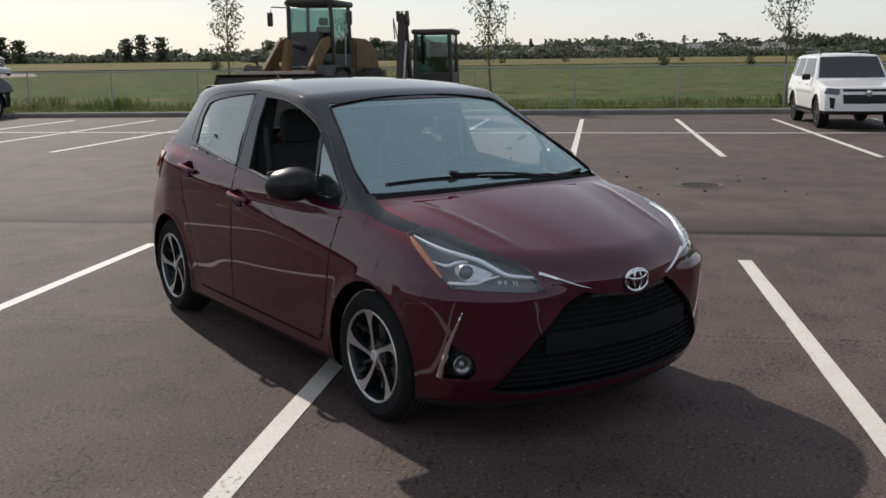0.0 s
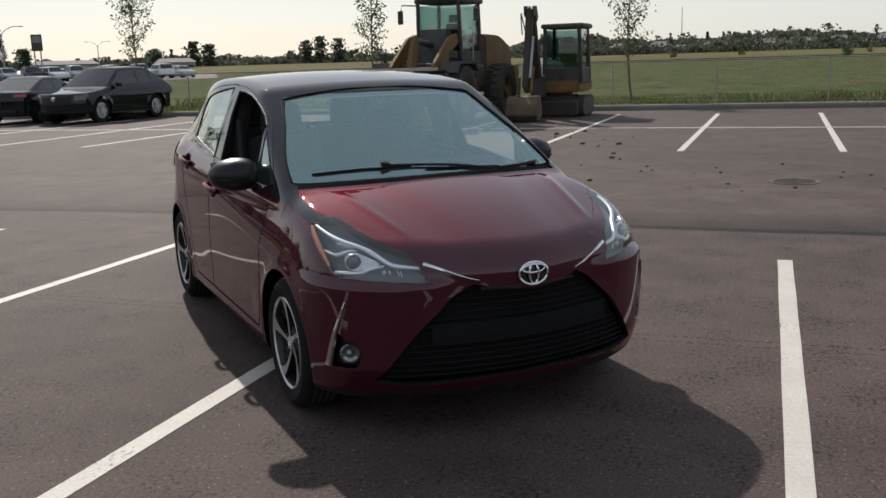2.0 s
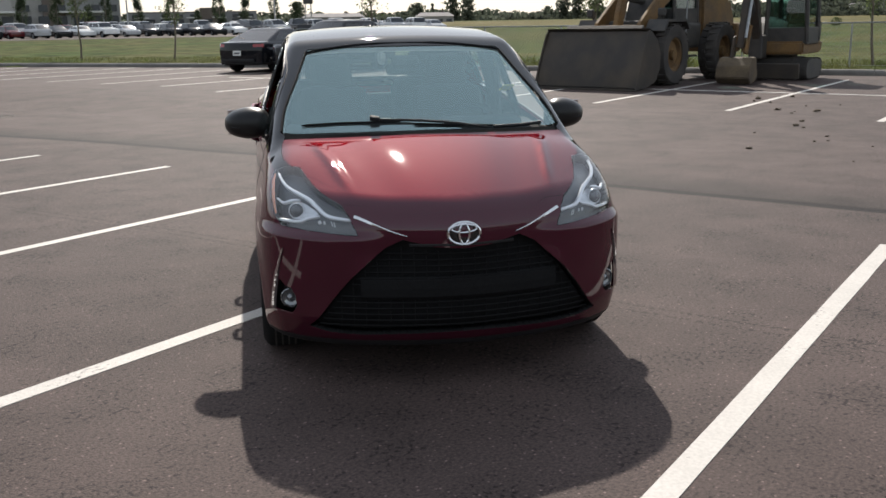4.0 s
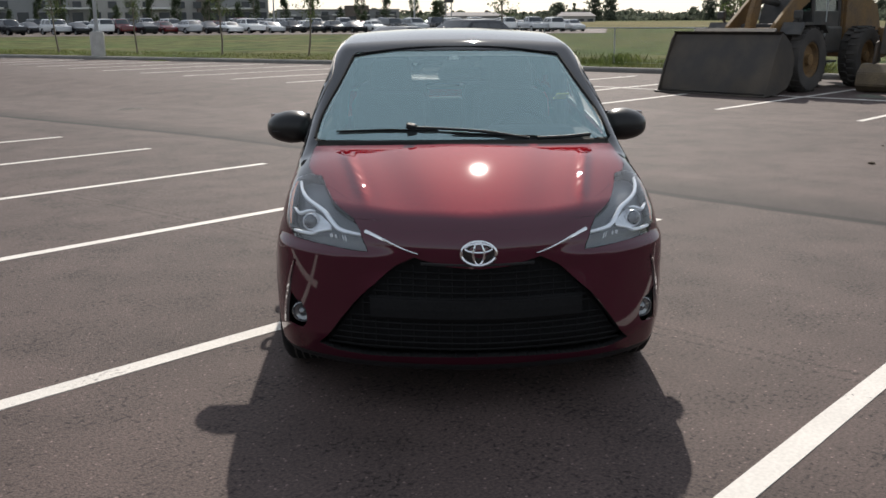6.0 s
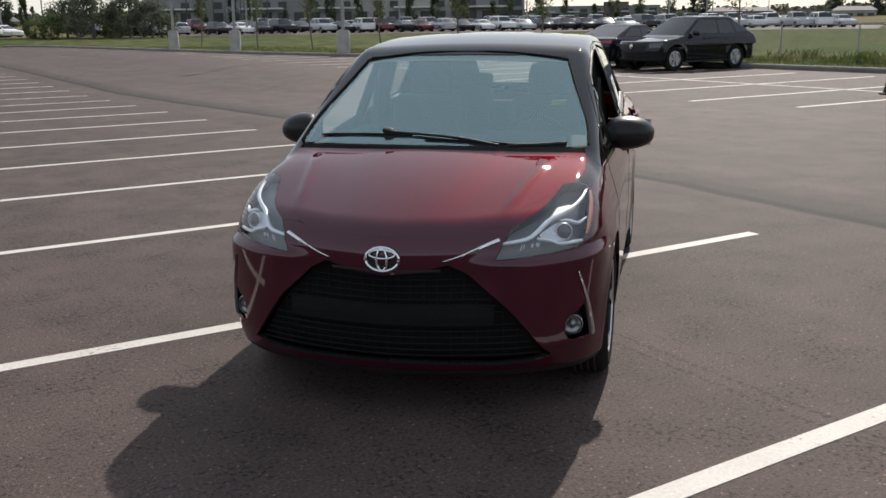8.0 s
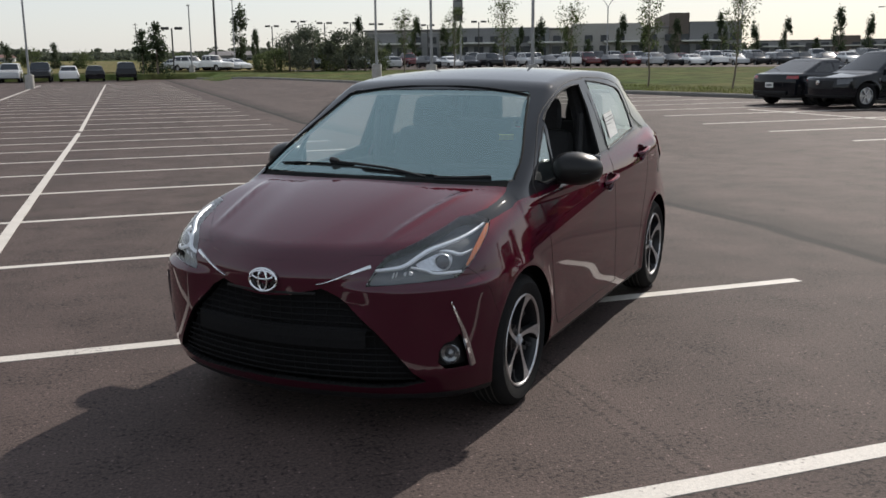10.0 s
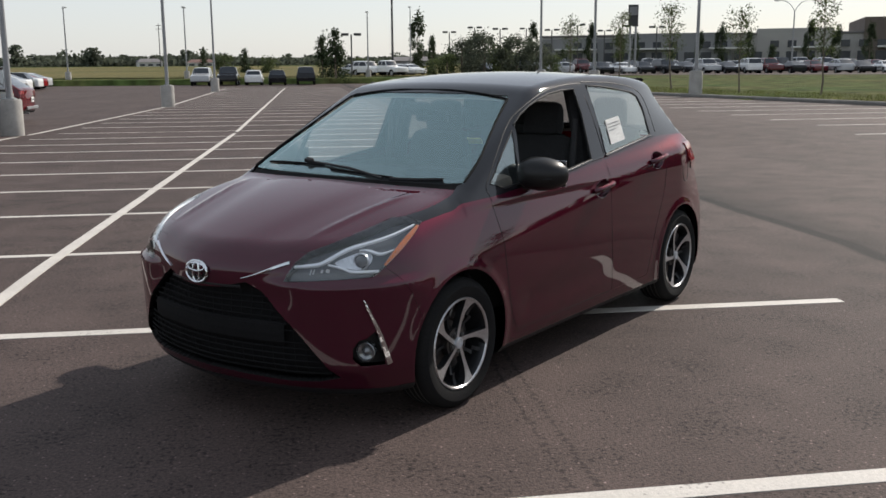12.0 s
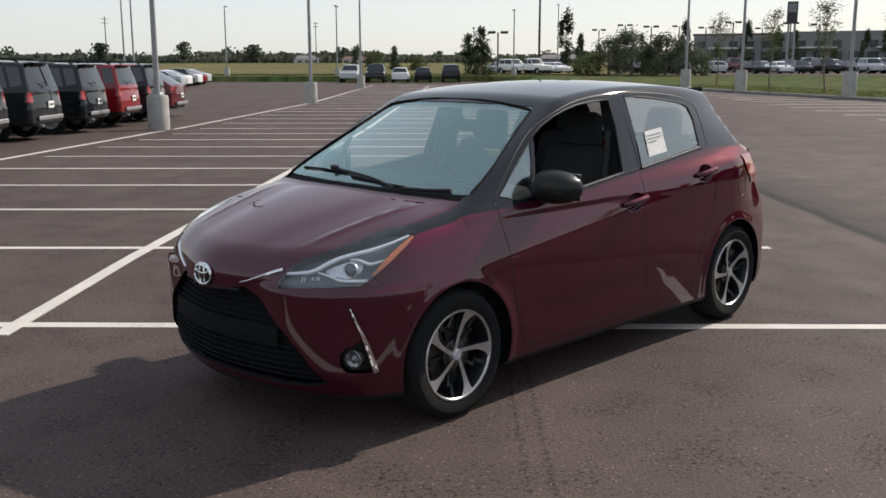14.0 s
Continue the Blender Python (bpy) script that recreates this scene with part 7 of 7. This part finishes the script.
def young_tree_mesh(seed, high, spread, leaves):
    """A staked young street tree: thin stem, rising twigs, loose narrow crown."""
    rng = random.Random(seed)
    stem = bmesh.new()
    pts, x, y = [], 0.0, 0.0
    for i in range(8):
        pts.append((x, y, high * 0.93 * i / 7))
        x += rng.gauss(0, 0.03)
        y += rng.gauss(0, 0.03)
    add_tube(stem, pts, [0.045 - 0.036 * i / 7 for i in range(8)], 7)
    ends = []
    for i in range(26):
        t = 0.36 + 0.60 * i / 26
        base = Vector(pts[int(t * 7)]).lerp(Vector(pts[min(int(t * 7) + 1, 7)]), t * 7 % 1)
        ang = i * 2.4 + rng.uniform(-0.4, 0.4)
        out = spread * (0.45 + 0.75 * math.sin(math.pi * min(1, (t - 0.28) / 0.72))) * rng.uniform(0.5, 1.15)
        tip = base + Vector((math.cos(ang) * out, math.sin(ang) * out, out * rng.uniform(0.7, 1.5)))
        mid = base.lerp(tip, 0.5) + Vector((0, 0, 0.06))
        add_tube(stem, [base, mid, tip], [0.013, 0.009, 0.004], 5)
        ends.append((base, mid, tip))
    spots = []
    for _ in range(leaves):
        base, mid, tip = rng.choice(ends)
        t = rng.uniform(0.25, 1.08)
        p = base.lerp(tip, t) + Vector((rng.gauss(0, 0.11), rng.gauss(0, 0.11), rng.gauss(0, 0.11)))
        spots.append(p)
    v, f = leaf_cloud(spots, 0.055, rng)
    me = bpy.data.meshes.new("trunk")
    stem.to_mesh(me)
    stem.free()
    me.materials.append(M["bark"])
    return me, mesh_of("crown", v, f, "leaf")


def crown_mesh(seed, high, wide, leaves, size, shape="round", low=0.15, mat="dark_leaf"):
    rng = random.Random(seed)
    clumps = []
    for _ in range(26):
        t = rng.uniform(low, 1.0)
        if shape == "column":
            r = wide * (0.35 + 0.65 * math.sin(math.pi * min(1, t * 0.92 + 0.05)))
        elif shape == "cone":
            r = wide * (1.05 - t)
        else:
            r = wide * math.sqrt(max(0.05, 1 - ((t - 0.55) / 0.55) ** 2))
        a = rng.uniform(0, math.tau)
        q = r * math.sqrt(rng.uniform(0.1, 1))
        clumps.append((Vector((math.cos(a) * q, math.sin(a) * q, high * t)), wide * rng.uniform(0.22, 0.42)))
    spots = []
    for _ in range(leaves):
        c, r = rng.choice(clumps)
        spots.append(c + Vector((rng.gauss(0, r * 0.6), rng.gauss(0, r * 0.6), rng.gauss(0, r * (1.1 if shape == "column" else 0.6)))))
    v, f = leaf_cloud(spots, size, rng, 1.0)
    stem = tube([(0, 0, -0.2), (0, 0, high * 0.5), (0.05, 0, high * 0.85)], [wide * 0.09, wide * 0.06, wide * 0.02], 6)
    me = bpy.data.meshes.new("trunk")
    stem.to_mesh(me)
    stem.free()
    me.materials.append(M["bark"])
    return me, mesh_of("crown", v, f, mat)


def plant(meshes, at, name, label, category, group, turn=0.0, scale=1.0):
    t = thing(name, label, category, group, at=pose(*at, 0, 0, turn) @ Matrix.Diagonal((scale, scale, scale, 1)))
    part("trunk", meshes[0], "bark", t)
    part("crown", meshes[1], "leaf", t)
    return t


young = [young_tree_mesh(s, 4.3, 0.62, 900) for s in (3, 8, 14)]
for i, (a, b, s) in enumerate(((26.2, -6.1, 0.98), (26.0, 2.9, 1.0), (27.0, 12.1, 1.02), (27.2, 22.2, 1.1), (kerb_a(31) + 5.0, 31.0, 1.05), (kerb_a(36) + 5.0, 36.0, 1.1), (kerb_a(41) + 4.6, 41.0, 1.0), (kerb_a(46.5) + 4.4, 46.5, 1.15), (kerb_a(52) + 4.2, 52.0, 1.1), (kerb_a(59) + 4.2, 59.0, 1.1), (26.0, -17.0, 1.0))):
    p = lot(a, b, 0.08 + rise(a, b))
    plant(young[i % 3], p, "young_tree", "slender young street tree with sparse green leaves", "tree", "young trees along the grass", i * 73.0, s)

bushes = [crown_mesh(s, 2.6, 1.5, 1500, 0.14, "round", 0.05, "leaf") for s in (21, 22)]
cones = [crown_mesh(s, 4.2, 1.3, 1700, 0.14, "cone", 0.05) for s in (31, 32)]
columns = [crown_mesh(s, 7.5, 1.0, 2200, 0.16, "column", 0.08) for s in (41, 42)]
broad = [crown_mesh(s, 9.0, 4.4, 2400, 0.36, "round", 0.22, "hazed_leaf") for s in (51, 52)]


def at_bearing(deg, dist):
    x, y = dist * math.cos(radians(deg)), dist * math.sin(radians(deg))
    a, b = (x + y) * 0.7071, (y - x) * 0.7071
    return Vector((x, y, 0.08 + rise(a, b)))


rng = random.Random(12)
# clump of shrubs, conifers and a column poplar beyond the lot's far corner
for deg, d, kind, s in ((132.8, 98, 1, 1.15), (133.6, 101, 1, 1.0), (127.8, 150, 2, 1.22), (126.9, 150, 2, 0.7), (125.9, 100, 0, 0.85), (125.0, 104, 3, 0.40), (123.6, 101, 3, 0.46), (122.5, 104, 0, 1.10),
                        (121.6, 101, 3, 0.42), (120.4, 99, 3, 0.36), (119.5, 100, 0, 0.80), (126.7, 106, 0, 0.70), (136.8, 140, 0, 0.9), (138.2, 142, 1, 0.8), (139.4, 150, 0, 1.0), (140.6, 145, 1, 0.75), (131.4, 150, 0, 0.8)):
    m = (bushes, cones, columns, broad)[kind][rng.randrange(2)]
    name, label, cat = (("shrub", "dusty green broad shrub in rough grass", "shrub"), ("conifer", "dark green young conifer in rough grass", "conifer"), ("poplar", "tall dark columnar poplar", "poplar"), ("small_tree", "loose round grey-green small tree", "tree"))[kind]
    plant(m, at_bearing(deg, d), name, label, cat, cat + "s beyond the lot", rng.uniform(0, 360), s)
# poplars before the far building
for i in range(26):
    deg = 88.0 + i * 1.55 + rng.uniform(-0.4, 0.4)
    plant(columns[i % 2] if i % 4 else cones[i % 2], at_bearing(deg, 138 + rng.uniform(-5, 5)), "poplar" if i % 4 else "conifer", "tall dark columnar poplar" if i % 4 else "dark green young conifer in rough grass", "poplar" if i % 4 else "conifer", "trees before the far building", rng.uniform(0, 360), rng.uniform(0.6, 0.95))
# shoulder-high weeds and shrubs in the field
for i in range(14):
    deg = rng.uniform(30, 92)
    plant(bushes[i % 2], at_bearing(deg, rng.uniform(110, 210)), "shrub", "dusty green broad shrub in rough grass", "shrub", "shrubs in the field", rng.uniform(0, 360), rng.uniform(0.3, 0.6))


def far_wood():
    """The distant belt of trees: crowns of many small clumps over a close hedge, in one mesh."""
    r = random.Random(77)
    verts, faces = [], []

    def clump(p, size):
        d3 = Vector((r.gauss(0, 1), r.gauss(0, 1), r.gauss(0, 1))).normalized()
        u = d3.orthogonal().normalized() * size
        w3 = d3.cross(u)
        k = len(verts)
        verts.extend([p - u, p + w3 * 0.8, p + u * 0.9, p - w3])
        faces.append((k, k + 1, k + 2, k + 3))

    for i in range(1700):
        deg = r.uniform(18, 168)
        swell = math.sin(deg * 0.9) * 0.5 + math.sin(deg * 0.31 + 1.0) * 0.5
        near = 0.62 if deg > 128 or deg > 62 else 0.85
        high = r.uniform(4.2, 7.6) * (0.90 + 0.28 * swell) * near * (1.55 if r.random() < 0.12 else 1.0)
        wide = r.uniform(2.5, 5.5)
        c = at_bearing(deg, r.uniform(395, 470))
        spiky = r.random() < 0.25
        for _ in range(84):
            t = r.random()
            w = wide * ((1.05 - t) * 0.5 if spiky else math.sqrt(max(0.04, 1 - (t - 0.40) ** 2 * 2.2)))
            clump(c + Vector((r.gauss(0, w * 0.40), r.gauss(0, w * 0.40), high * t)), r.uniform(0.4, 0.9))
    # the thicker stretch of wood behind the houses
    for i in range(340):
        deg = r.uniform(22, 60)
        high = r.uniform(4.2, 6.4) * (1.0 + 0.22 * math.sin(deg * 0.55 + 2.2) + 0.08 * math.sin(deg * 2.3))
        wide = r.uniform(4.0, 7.5)
        c = at_bearing(deg, r.uniform(380, 420))
        for _ in range(80):
            t = r.random()
            w = wide * math.sqrt(max(0.05, 1 - (t - 0.35) ** 2 * 2.0))
            clump(c + Vector((r.gauss(0, w * 0.45), r.gauss(0, w * 0.45), high * t)), r.uniform(0.45, 1.0))
    # hedges and single trees between and before the houses
    for i in range(230):
        deg = r.uniform(28, 66)
        high = r.choice((1.4, 1.8, 2.2, 2.6, 3.4, 4.2))
        c = at_bearing(deg, r.uniform(296, 318))
        for _ in range(60):
            t = r.random()
            clump(c + Vector((r.gauss(0, 1.5), r.gauss(0, 1.5), high * t)), r.uniform(0.3, 0.65))
    for deg, high in ((58.2, 8.5), (63.5, 9.0), (64.3, 7.5), (70.5, 9.5), (71.6, 10.5), (72.4, 9.0), (78.0, 8.5), (78.9, 9.6), (81.0, 7.0), (88.0, 8.0), (146.5, 7.0), (150.5, 8.0), (155.0, 7.5)):
        c = at_bearing(deg, 392)
        for _ in range(420):
            t = r.random()
            w = 2.6 * math.sqrt(max(0.05, 1 - (t - 0.55) ** 2 * 3.0))
            clump(c + Vector((r.gauss(0, w * 0.55), r.gauss(0, w * 0.55), high * (0.15 + 0.85 * t))), r.uniform(0.35, 0.75))
    for i in range(14000):
        deg = r.uniform(18, 168)
        c = at_bearing(deg, r.uniform(388, 400))
        clump(c + Vector((0, 0, r.uniform(-0.5, 2.0 + 0.7 * math.sin(deg * 1.7)))), r.uniform(0.6, 1.2))
    # the belt's haze comes from its pale leaf colour, not from the air
    ob = new("far_wood", mesh_of("far_wood", verts, faces, "hazed_leaf"))
    tagged(ob, "dark distant belt of trees on the horizon", "woods", kind="stuff")


far_wood()


def far_field():
    """A straw-coloured strip of field before the far woods."""
    for name, lo, hi, d0, d1, h in (("dry_field", 20, 96, 150, 330, 0.12), ("dry_field", 122, 175, 106, 330, 0.12)):
        verts, faces = [], []
        n = 40
        for i in range(n + 1):
            deg = lo + (hi - lo) * i / n
            for j in range(5):
                d = d0 + (d1 - d0) * j / 4 + (6 * noise.noise(Vector((deg * 0.2, j, 3))) if j in (0, 4) else 0)
                p = at_bearing(deg, d)
                verts.append((p.x, p.y, p.z + h))
        for i in range(n):
            for j in range(4):
                k = i * 5 + j
                faces.append((k, k + 1, k + 6, k + 5))
        tagged(new(name, mesh_of(name, verts, faces, "dry_grass", True)), "straw-coloured dry grass far across the field", "dry field", kind="structure")


far_field()


def grass_strip():
    """Blades and weeds along the fence and the verge."""
    r = random.Random(9)
    verts, faces = [], []

    def tuft(a, b, high, n, spread):
        z = 0.08 + rise(a, b)
        for _ in range(n):
            aa, bb = a + r.gauss(0, spread), b + r.gauss(0, spread)
            if aa < kerb_a(bb) + 0.25:
                continue
            p = lot(aa, bb, z)
            h = high * r.uniform(0.5, 1.2)
            ang = r.uniform(0, math.tau)
            w = 0.004 + 0.006 * r.random()
            side = Vector((math.cos(ang), math.sin(ang), 0)) * w
            lean = Vector((r.gauss(0, 0.3), r.gauss(0, 0.3), 0)) * h
            k = len(verts)
            verts.extend([p - side, p + side, p + lean * 0.4 + Vector((0, 0, h * 0.7)) + side * 0.6, p + lean + Vector((0, 0, h))])
            faces.extend([(k, k + 1, k + 2), (k, k + 2, k + 3)])

    for _ in range(3600):
        b = r.uniform(-26, 60)
        tuft(kerb_a(b) + r.uniform(0.3, 6.5), b, 0.12, 7, 0.25)
    for _ in range(500):
        b = r.uniform(-26, 28)
        tuft(25.0 + r.gauss(0.2, 0.4), b, r.choice((0.08, 0.12, 0.18)), 12, 0.25)
    for _ in range(44):
        b = r.uniform(-26, 28)
        tuft(25.3 + r.gauss(0.5, 0.6), b, r.choice((0.16, 0.22, 0.30, 0.38)), r.choice((50, 90, 130)), r.uniform(0.20, 0.50))
    ob = new("grass_blades", mesh_of("grass_blades", verts, faces, "blade"))
    tagged(ob, "uneven green grass and weeds along fence and verge", "grass", kind="stuff")


grass_strip()


# ---- far buildings and their lots ----
def building(name, label, at, turn, size, wall, parts=(), windows=0, roof="roof_grey", gable=0.0):
    b = thing(name, label, "building", at=pose(at[0], at[1], at[2], 0, 0, turn))
    L, D, H = size
    part("wall", box((L, D, H), (0, 0, H / 2 - 0.4), bevel=0.05), wall, b)
    if gable:
        e, g, z = L / 2 + 0.4, D / 2 + 0.5, H - 0.4
        pts = [(-e, -g, z), (e, -g, z), (e, g, z), (-e, g, z), (-e + 1.6, 0, z + gable), (e - 1.6, 0, z + gable)]
        part("roof", mesh_of("roof", [Vector(q) for q in pts], [(0, 3, 2, 1), (0, 1, 5, 4), (2, 3, 4, 5), (0, 4, 3), (1, 2, 5)], roof), roof, b)
        part("chimney", box((0.9, 0.9, 1.6), (L * 0.22, 0.8, z + gable * 0.8), bevel=0.03), "wall_brown", b)
    else:
        part("roof", box((L + 0.4, D + 0.4, 0.35), (0, 0, H - 0.3), bevel=0.08), roof, b)
    for x, w, h, mat in parts:
        part("wing", box((w, D + 1.2, h), (x, 0, h / 2 - 0.4), bevel=0.05), mat, b)
    for k in range(windows):
        x = -L / 2 + L * (k + 0.5) / windows
        w = part("window", box((L / windows * 0.62, 0.12, min(2.1, H * 0.36)), (x, -D / 2 - 0.68 if parts else -D / 2 - 0.04, H * 0.28), bevel=0.02), "window_dark", b)
        part("sill", box((L / windows * 0.66, 0.2, 0.12), (x, -D / 2 - 0.70 if parts else -D / 2 - 0.06, H * 0.28 - 0.82)), "wall_white", w)
        if parts and k % 4 != 1:
            part("window", box((L / windows * 0.5, 0.12, 1.1), (x, -D / 2 - 0.68, H * 0.66), bevel=0.02), "window_dark", b)
    if parts:
        for k in range(5):
            x = -L / 2 + L * (k + 0.5) / 5
            part("canopy", box((L / 9, 1.2, 0.30), (x, -D / 2 - 1.2, H * 0.56), bevel=0.04), "wall_white", b)
    return b


c = at_bearing(109.3, 180)
building("retail_building", "long low grey retail building with a darker tower", c, 19.3, (66, 24, 6.0), "wall_beige",
         ((-26, 13, 5.6, "wall_grey"), (-9, 18, 6.4, "wall_grey"), (10, 12, 6.9, "wall_beige"), (22.3, 3.4, 8.5, "wall_brown"), (28.4, 8.6, 7.0, "wall_grey")), 24)
c = at_bearing(94.0, 330)
building("retail_building", "low grey retail building with dark windows", c, 4, (40, 20, 4.6), "wall_grey", ((6, 8, 6.0, "wall_brown"),), 9)
for deg, d, L, H, wall, roof, word in ((42.5, 330, 24, 4.0, "wall_brown", "roof_red", "brown"), (44.6, 336, 20, 3.6, "wall_white", "roof_red", "white"), (40.6, 322, 16, 4.4, "wall_grey", "roof_grey", "grey"),
                                        (38.4, 326, 18, 4.2, "wall_white", "roof_grey", "white"), (36.2, 318, 22, 4.6, "wall_beige", "roof_grey", "beige"), (33.8, 320, 20, 4.2, "wall_grey", "roof_grey", "grey"),
                                        (50.2, 345, 16, 3.6, "wall_brown", "roof_grey", "brown"), (52.6, 350, 14, 3.8, "wall_beige", "roof_red", "beige"), (55.0, 350, 16, 3.4, "wall_grey", "roof_grey", "grey"),
                                        (47.4, 340, 15, 3.6, "wall_beige", "roof_grey", "beige"), (63.0, 360, 14, 3.6, "wall_white", "roof_grey", "white"), (86.0, 300, 40, 5.0, "wall_grey", "roof_grey", "grey"),
                                        (80.0, 310, 30, 4.4, "wall_beige", "roof_grey", "beige"), (140.6, 380, 26, 3.0, "wall_white", "roof_red", "white"), (143.5, 385, 26, 3.4, "wall_white", "roof_grey", "white"), (128.2, 300, 30, 3.6, "wall_grey", "roof_grey", "grey")):
    p = at_bearing(deg, d)
    building("far_house", f"small far {word} building before the trees", p, deg - 90 + rng.uniform(-15, 15), (L * rng.uniform(0.28, 0.5), 9, H * 0.36 + 0.7), wall, (), max(2, int(L / 7)), roof, rng.uniform(0.8, 1.5))
    if deg < 70:
        p = at_bearing(deg + 1.15 + rng.uniform(-0.2, 0.2), d + rng.uniform(2, 22))
        building("far_house", "small far dark-roofed house among the trees", p, deg - 90 + rng.uniform(-25, 25), (L * 0.42, 9, H * 0.5 + 0.9), rng.choice(("wall_grey", "wall_brown", "wall_beige")), (), 2, "roof_grey", rng.uniform(1.3, 2.2))


def pylon_sign(deg, d, high, wide, board):
    p = at_bearing(deg, d)
    t = thing("pylon_sign", "tall dark roadside pylon sign", "sign", at=pose(p.x, p.y, p.z, 0, 0, deg - 90))
    for x in (-wide * 0.28, wide * 0.28):
        part("post", tube([(x, 0, -0.3), (x, 0, high - board)], 0.12, 8), "pole_grey", t)
    part("board", box((wide, 0.4, board), (0, 0, high - board / 2), bevel=0.05), "dark_pole", t)
    part("board_panel", box((wide * 0.8, 0.06, board * 0.4), (0, -0.24, high - board * 0.3), bevel=0.01), "wall_grey", t)


pylon_sign(114.7, 112, 8.0, 1.15, 2.4)
pylon_sign(87.5, 190, 7.6, 1.9, 3.0)


def street_lamp(deg, d, high, twin=True):
    p = at_bearing(deg, d)
    t = thing("street_lamp", "tall grey street lamp with curved arms", "street lamp", "street lamps", at=pose(p.x, p.y, p.z, 0, 0, deg - 90))
    part("shaft", tube([(0, 0, -0.2), (0, 0, high * 0.86)], [0.11, 0.07], 8), "pole_grey", t)
    for s in ((1, -1) if twin else (1,)):
        part("arm", tube(spline([(0, 0, high * 0.85), (s * 0.5, 0, high * 0.94), (s * 1.3, 0, high), (s * 1.9, 0, high)], 4), 0.045, 6), "pole_grey", t)
        part("lamp_head", box((0.6, 0.22, 0.12), (s * 2.1, 0, high), bevel=0.03), "pole_grey", t)


for deg, d, h in ((105.7, 122, 8.6), (89.6, 118, 6.4), (84.3, 200, 6.3), (98.0, 125, 8.6)):
    street_lamp(deg, d, h)


def utility_pole(deg, d, high, bars):
    p = at_bearing(deg, d)
    t = thing("utility_pole", "dark wooden utility pole with cross-arms", "utility pole", "utility poles", at=pose(p.x, p.y, p.z, 0, 0, deg - 90))
    part("shaft", tube([(0, 0, -0.3), (0, 0, high)], [0.16, 0.10], 8), "dark_pole", t)
    for k in range(bars):
        part("cross_arm", box((1.6, 0.14, 0.14), (0, 0, high - 0.6 - 1.0 * k), bevel=0.02), "dark_pole", t)


utility_pole(129.3, 118, 14.5, 0)
for deg, d, h in ((154.8, 250, 12), (142.9, 300, 13), (133.5, 320, 12)):
    utility_pole(deg, d, h, 2)
p = at_bearing(50.4, 600)
mast = thing("radio_mast", "very thin distant radio mast", "mast", at=pose(p.x, p.y, p.z, 0, 0, 0))
part("shaft", tube([(0, 0, -1), (0, 0, 26)], [0.35, 0.16], 6), "galvanised", mast)


def twin_lamp(deg, d, high):
    p = at_bearing(deg, d)
    t = thing("lot_lamp", "lot lamp with square heads far behind", "light pole", "far lot lamps", at=pose(p.x, p.y, p.z, 0, 0, deg - 90))
    part("shaft", tube([(0, 0, -0.2), (0, 0, high)], 0.09, 8), "dark_pole", t)
    for s in (1, -1):
        part("lamp_head", box((0.9, 0.5, 0.3), (s * 0.75, 0, high), bevel=0.05), "dark_pole", t)


for i in range(9):
    twin_lamp(113.5 + i * 1.55, 150 + 8 * (i % 3), 6.6 + 0.5 * (i % 2))
twin_lamp(131.8, 112, 4.9)

# the crowded car lot beyond the grass, and cars by the shrubs
paints = ("white_paint", "silver_paint", "grey_paint", "blue_black_paint", "white_paint", "grey_paint", "silver_paint", "maroon_paint", "blue_black_paint")
kinds = ("sedan", "suv", "crossover", "sedan", "hatch", "pickup", "suv")
words = {"white_paint": "white", "silver_paint": "silver", "grey_paint": "dark grey", "blue_black_paint": "black", "maroon_paint": "maroon"}
for row, (d0, lift) in enumerate(((112, 0.0), (121, 0.05), (130, 0.1))):
    deg = 80.0 + row * 0.5
    while deg < 124.0 - 2 * row:
        d = d0 + 14 * math.cos(radians((deg - 80) * 2)) * 0.25 + rng.uniform(-0.5, 0.5)
        p = at_bearing(deg, d)
        paint, kind = rng.choice(paints), rng.choice(kinds)
        vehicle(kind, paint, pose(p.x, p.y, p.z, 0, 0, deg - 90 + 24 + (180 if rng.random() < 0.3 else 0) + rng.uniform(-3, 3)), "parked_car", f"{words[paint]} car in the crowded lot beyond the grass", "car", "cars in the far lot", fine=False)
        deg += rng.uniform(1.12, 1.35) if rng.random() < 0.94 else 2.4
for deg, d, kind, paint in ((130.8, 112, "suv", "white_paint"), (129.6, 110, "pickup", "white_paint"), (128.9, 112, "sedan", "silver_paint"), (128.2, 113, "sedan", "white_paint"), (131.6, 116, "sedan", "silver_paint"), (122.0, 118, "suv", "silver_paint"), (121.0, 116, "sedan", "white_paint")):
    p = at_bearing(deg, d)
    vehicle(kind, paint, pose(p.x, p.y, p.z, 0, 0, deg - 90 + 40), "parked_car", f"{words[paint]} car parked behind the shrubs", "car", "cars behind the shrubs", fine=False)
# a paved bed for that lot
verts, faces = [], []
for i in range(31):
    deg = 78 + 47 * i / 30
    for d in (103, 142):
        q = at_bearing(deg, d)
        verts.append((q.x, q.y, q.z + 0.02 + 0.05))
for i in range(30):
    faces.append((2 * i, 2 * i + 1, 2 * i + 3, 2 * i + 2))
tagged(new("far_pavement", mesh_of("far_pavement", verts, faces, "asphalt")), "grey asphalt of the far car lot", "asphalt", kind="structure")
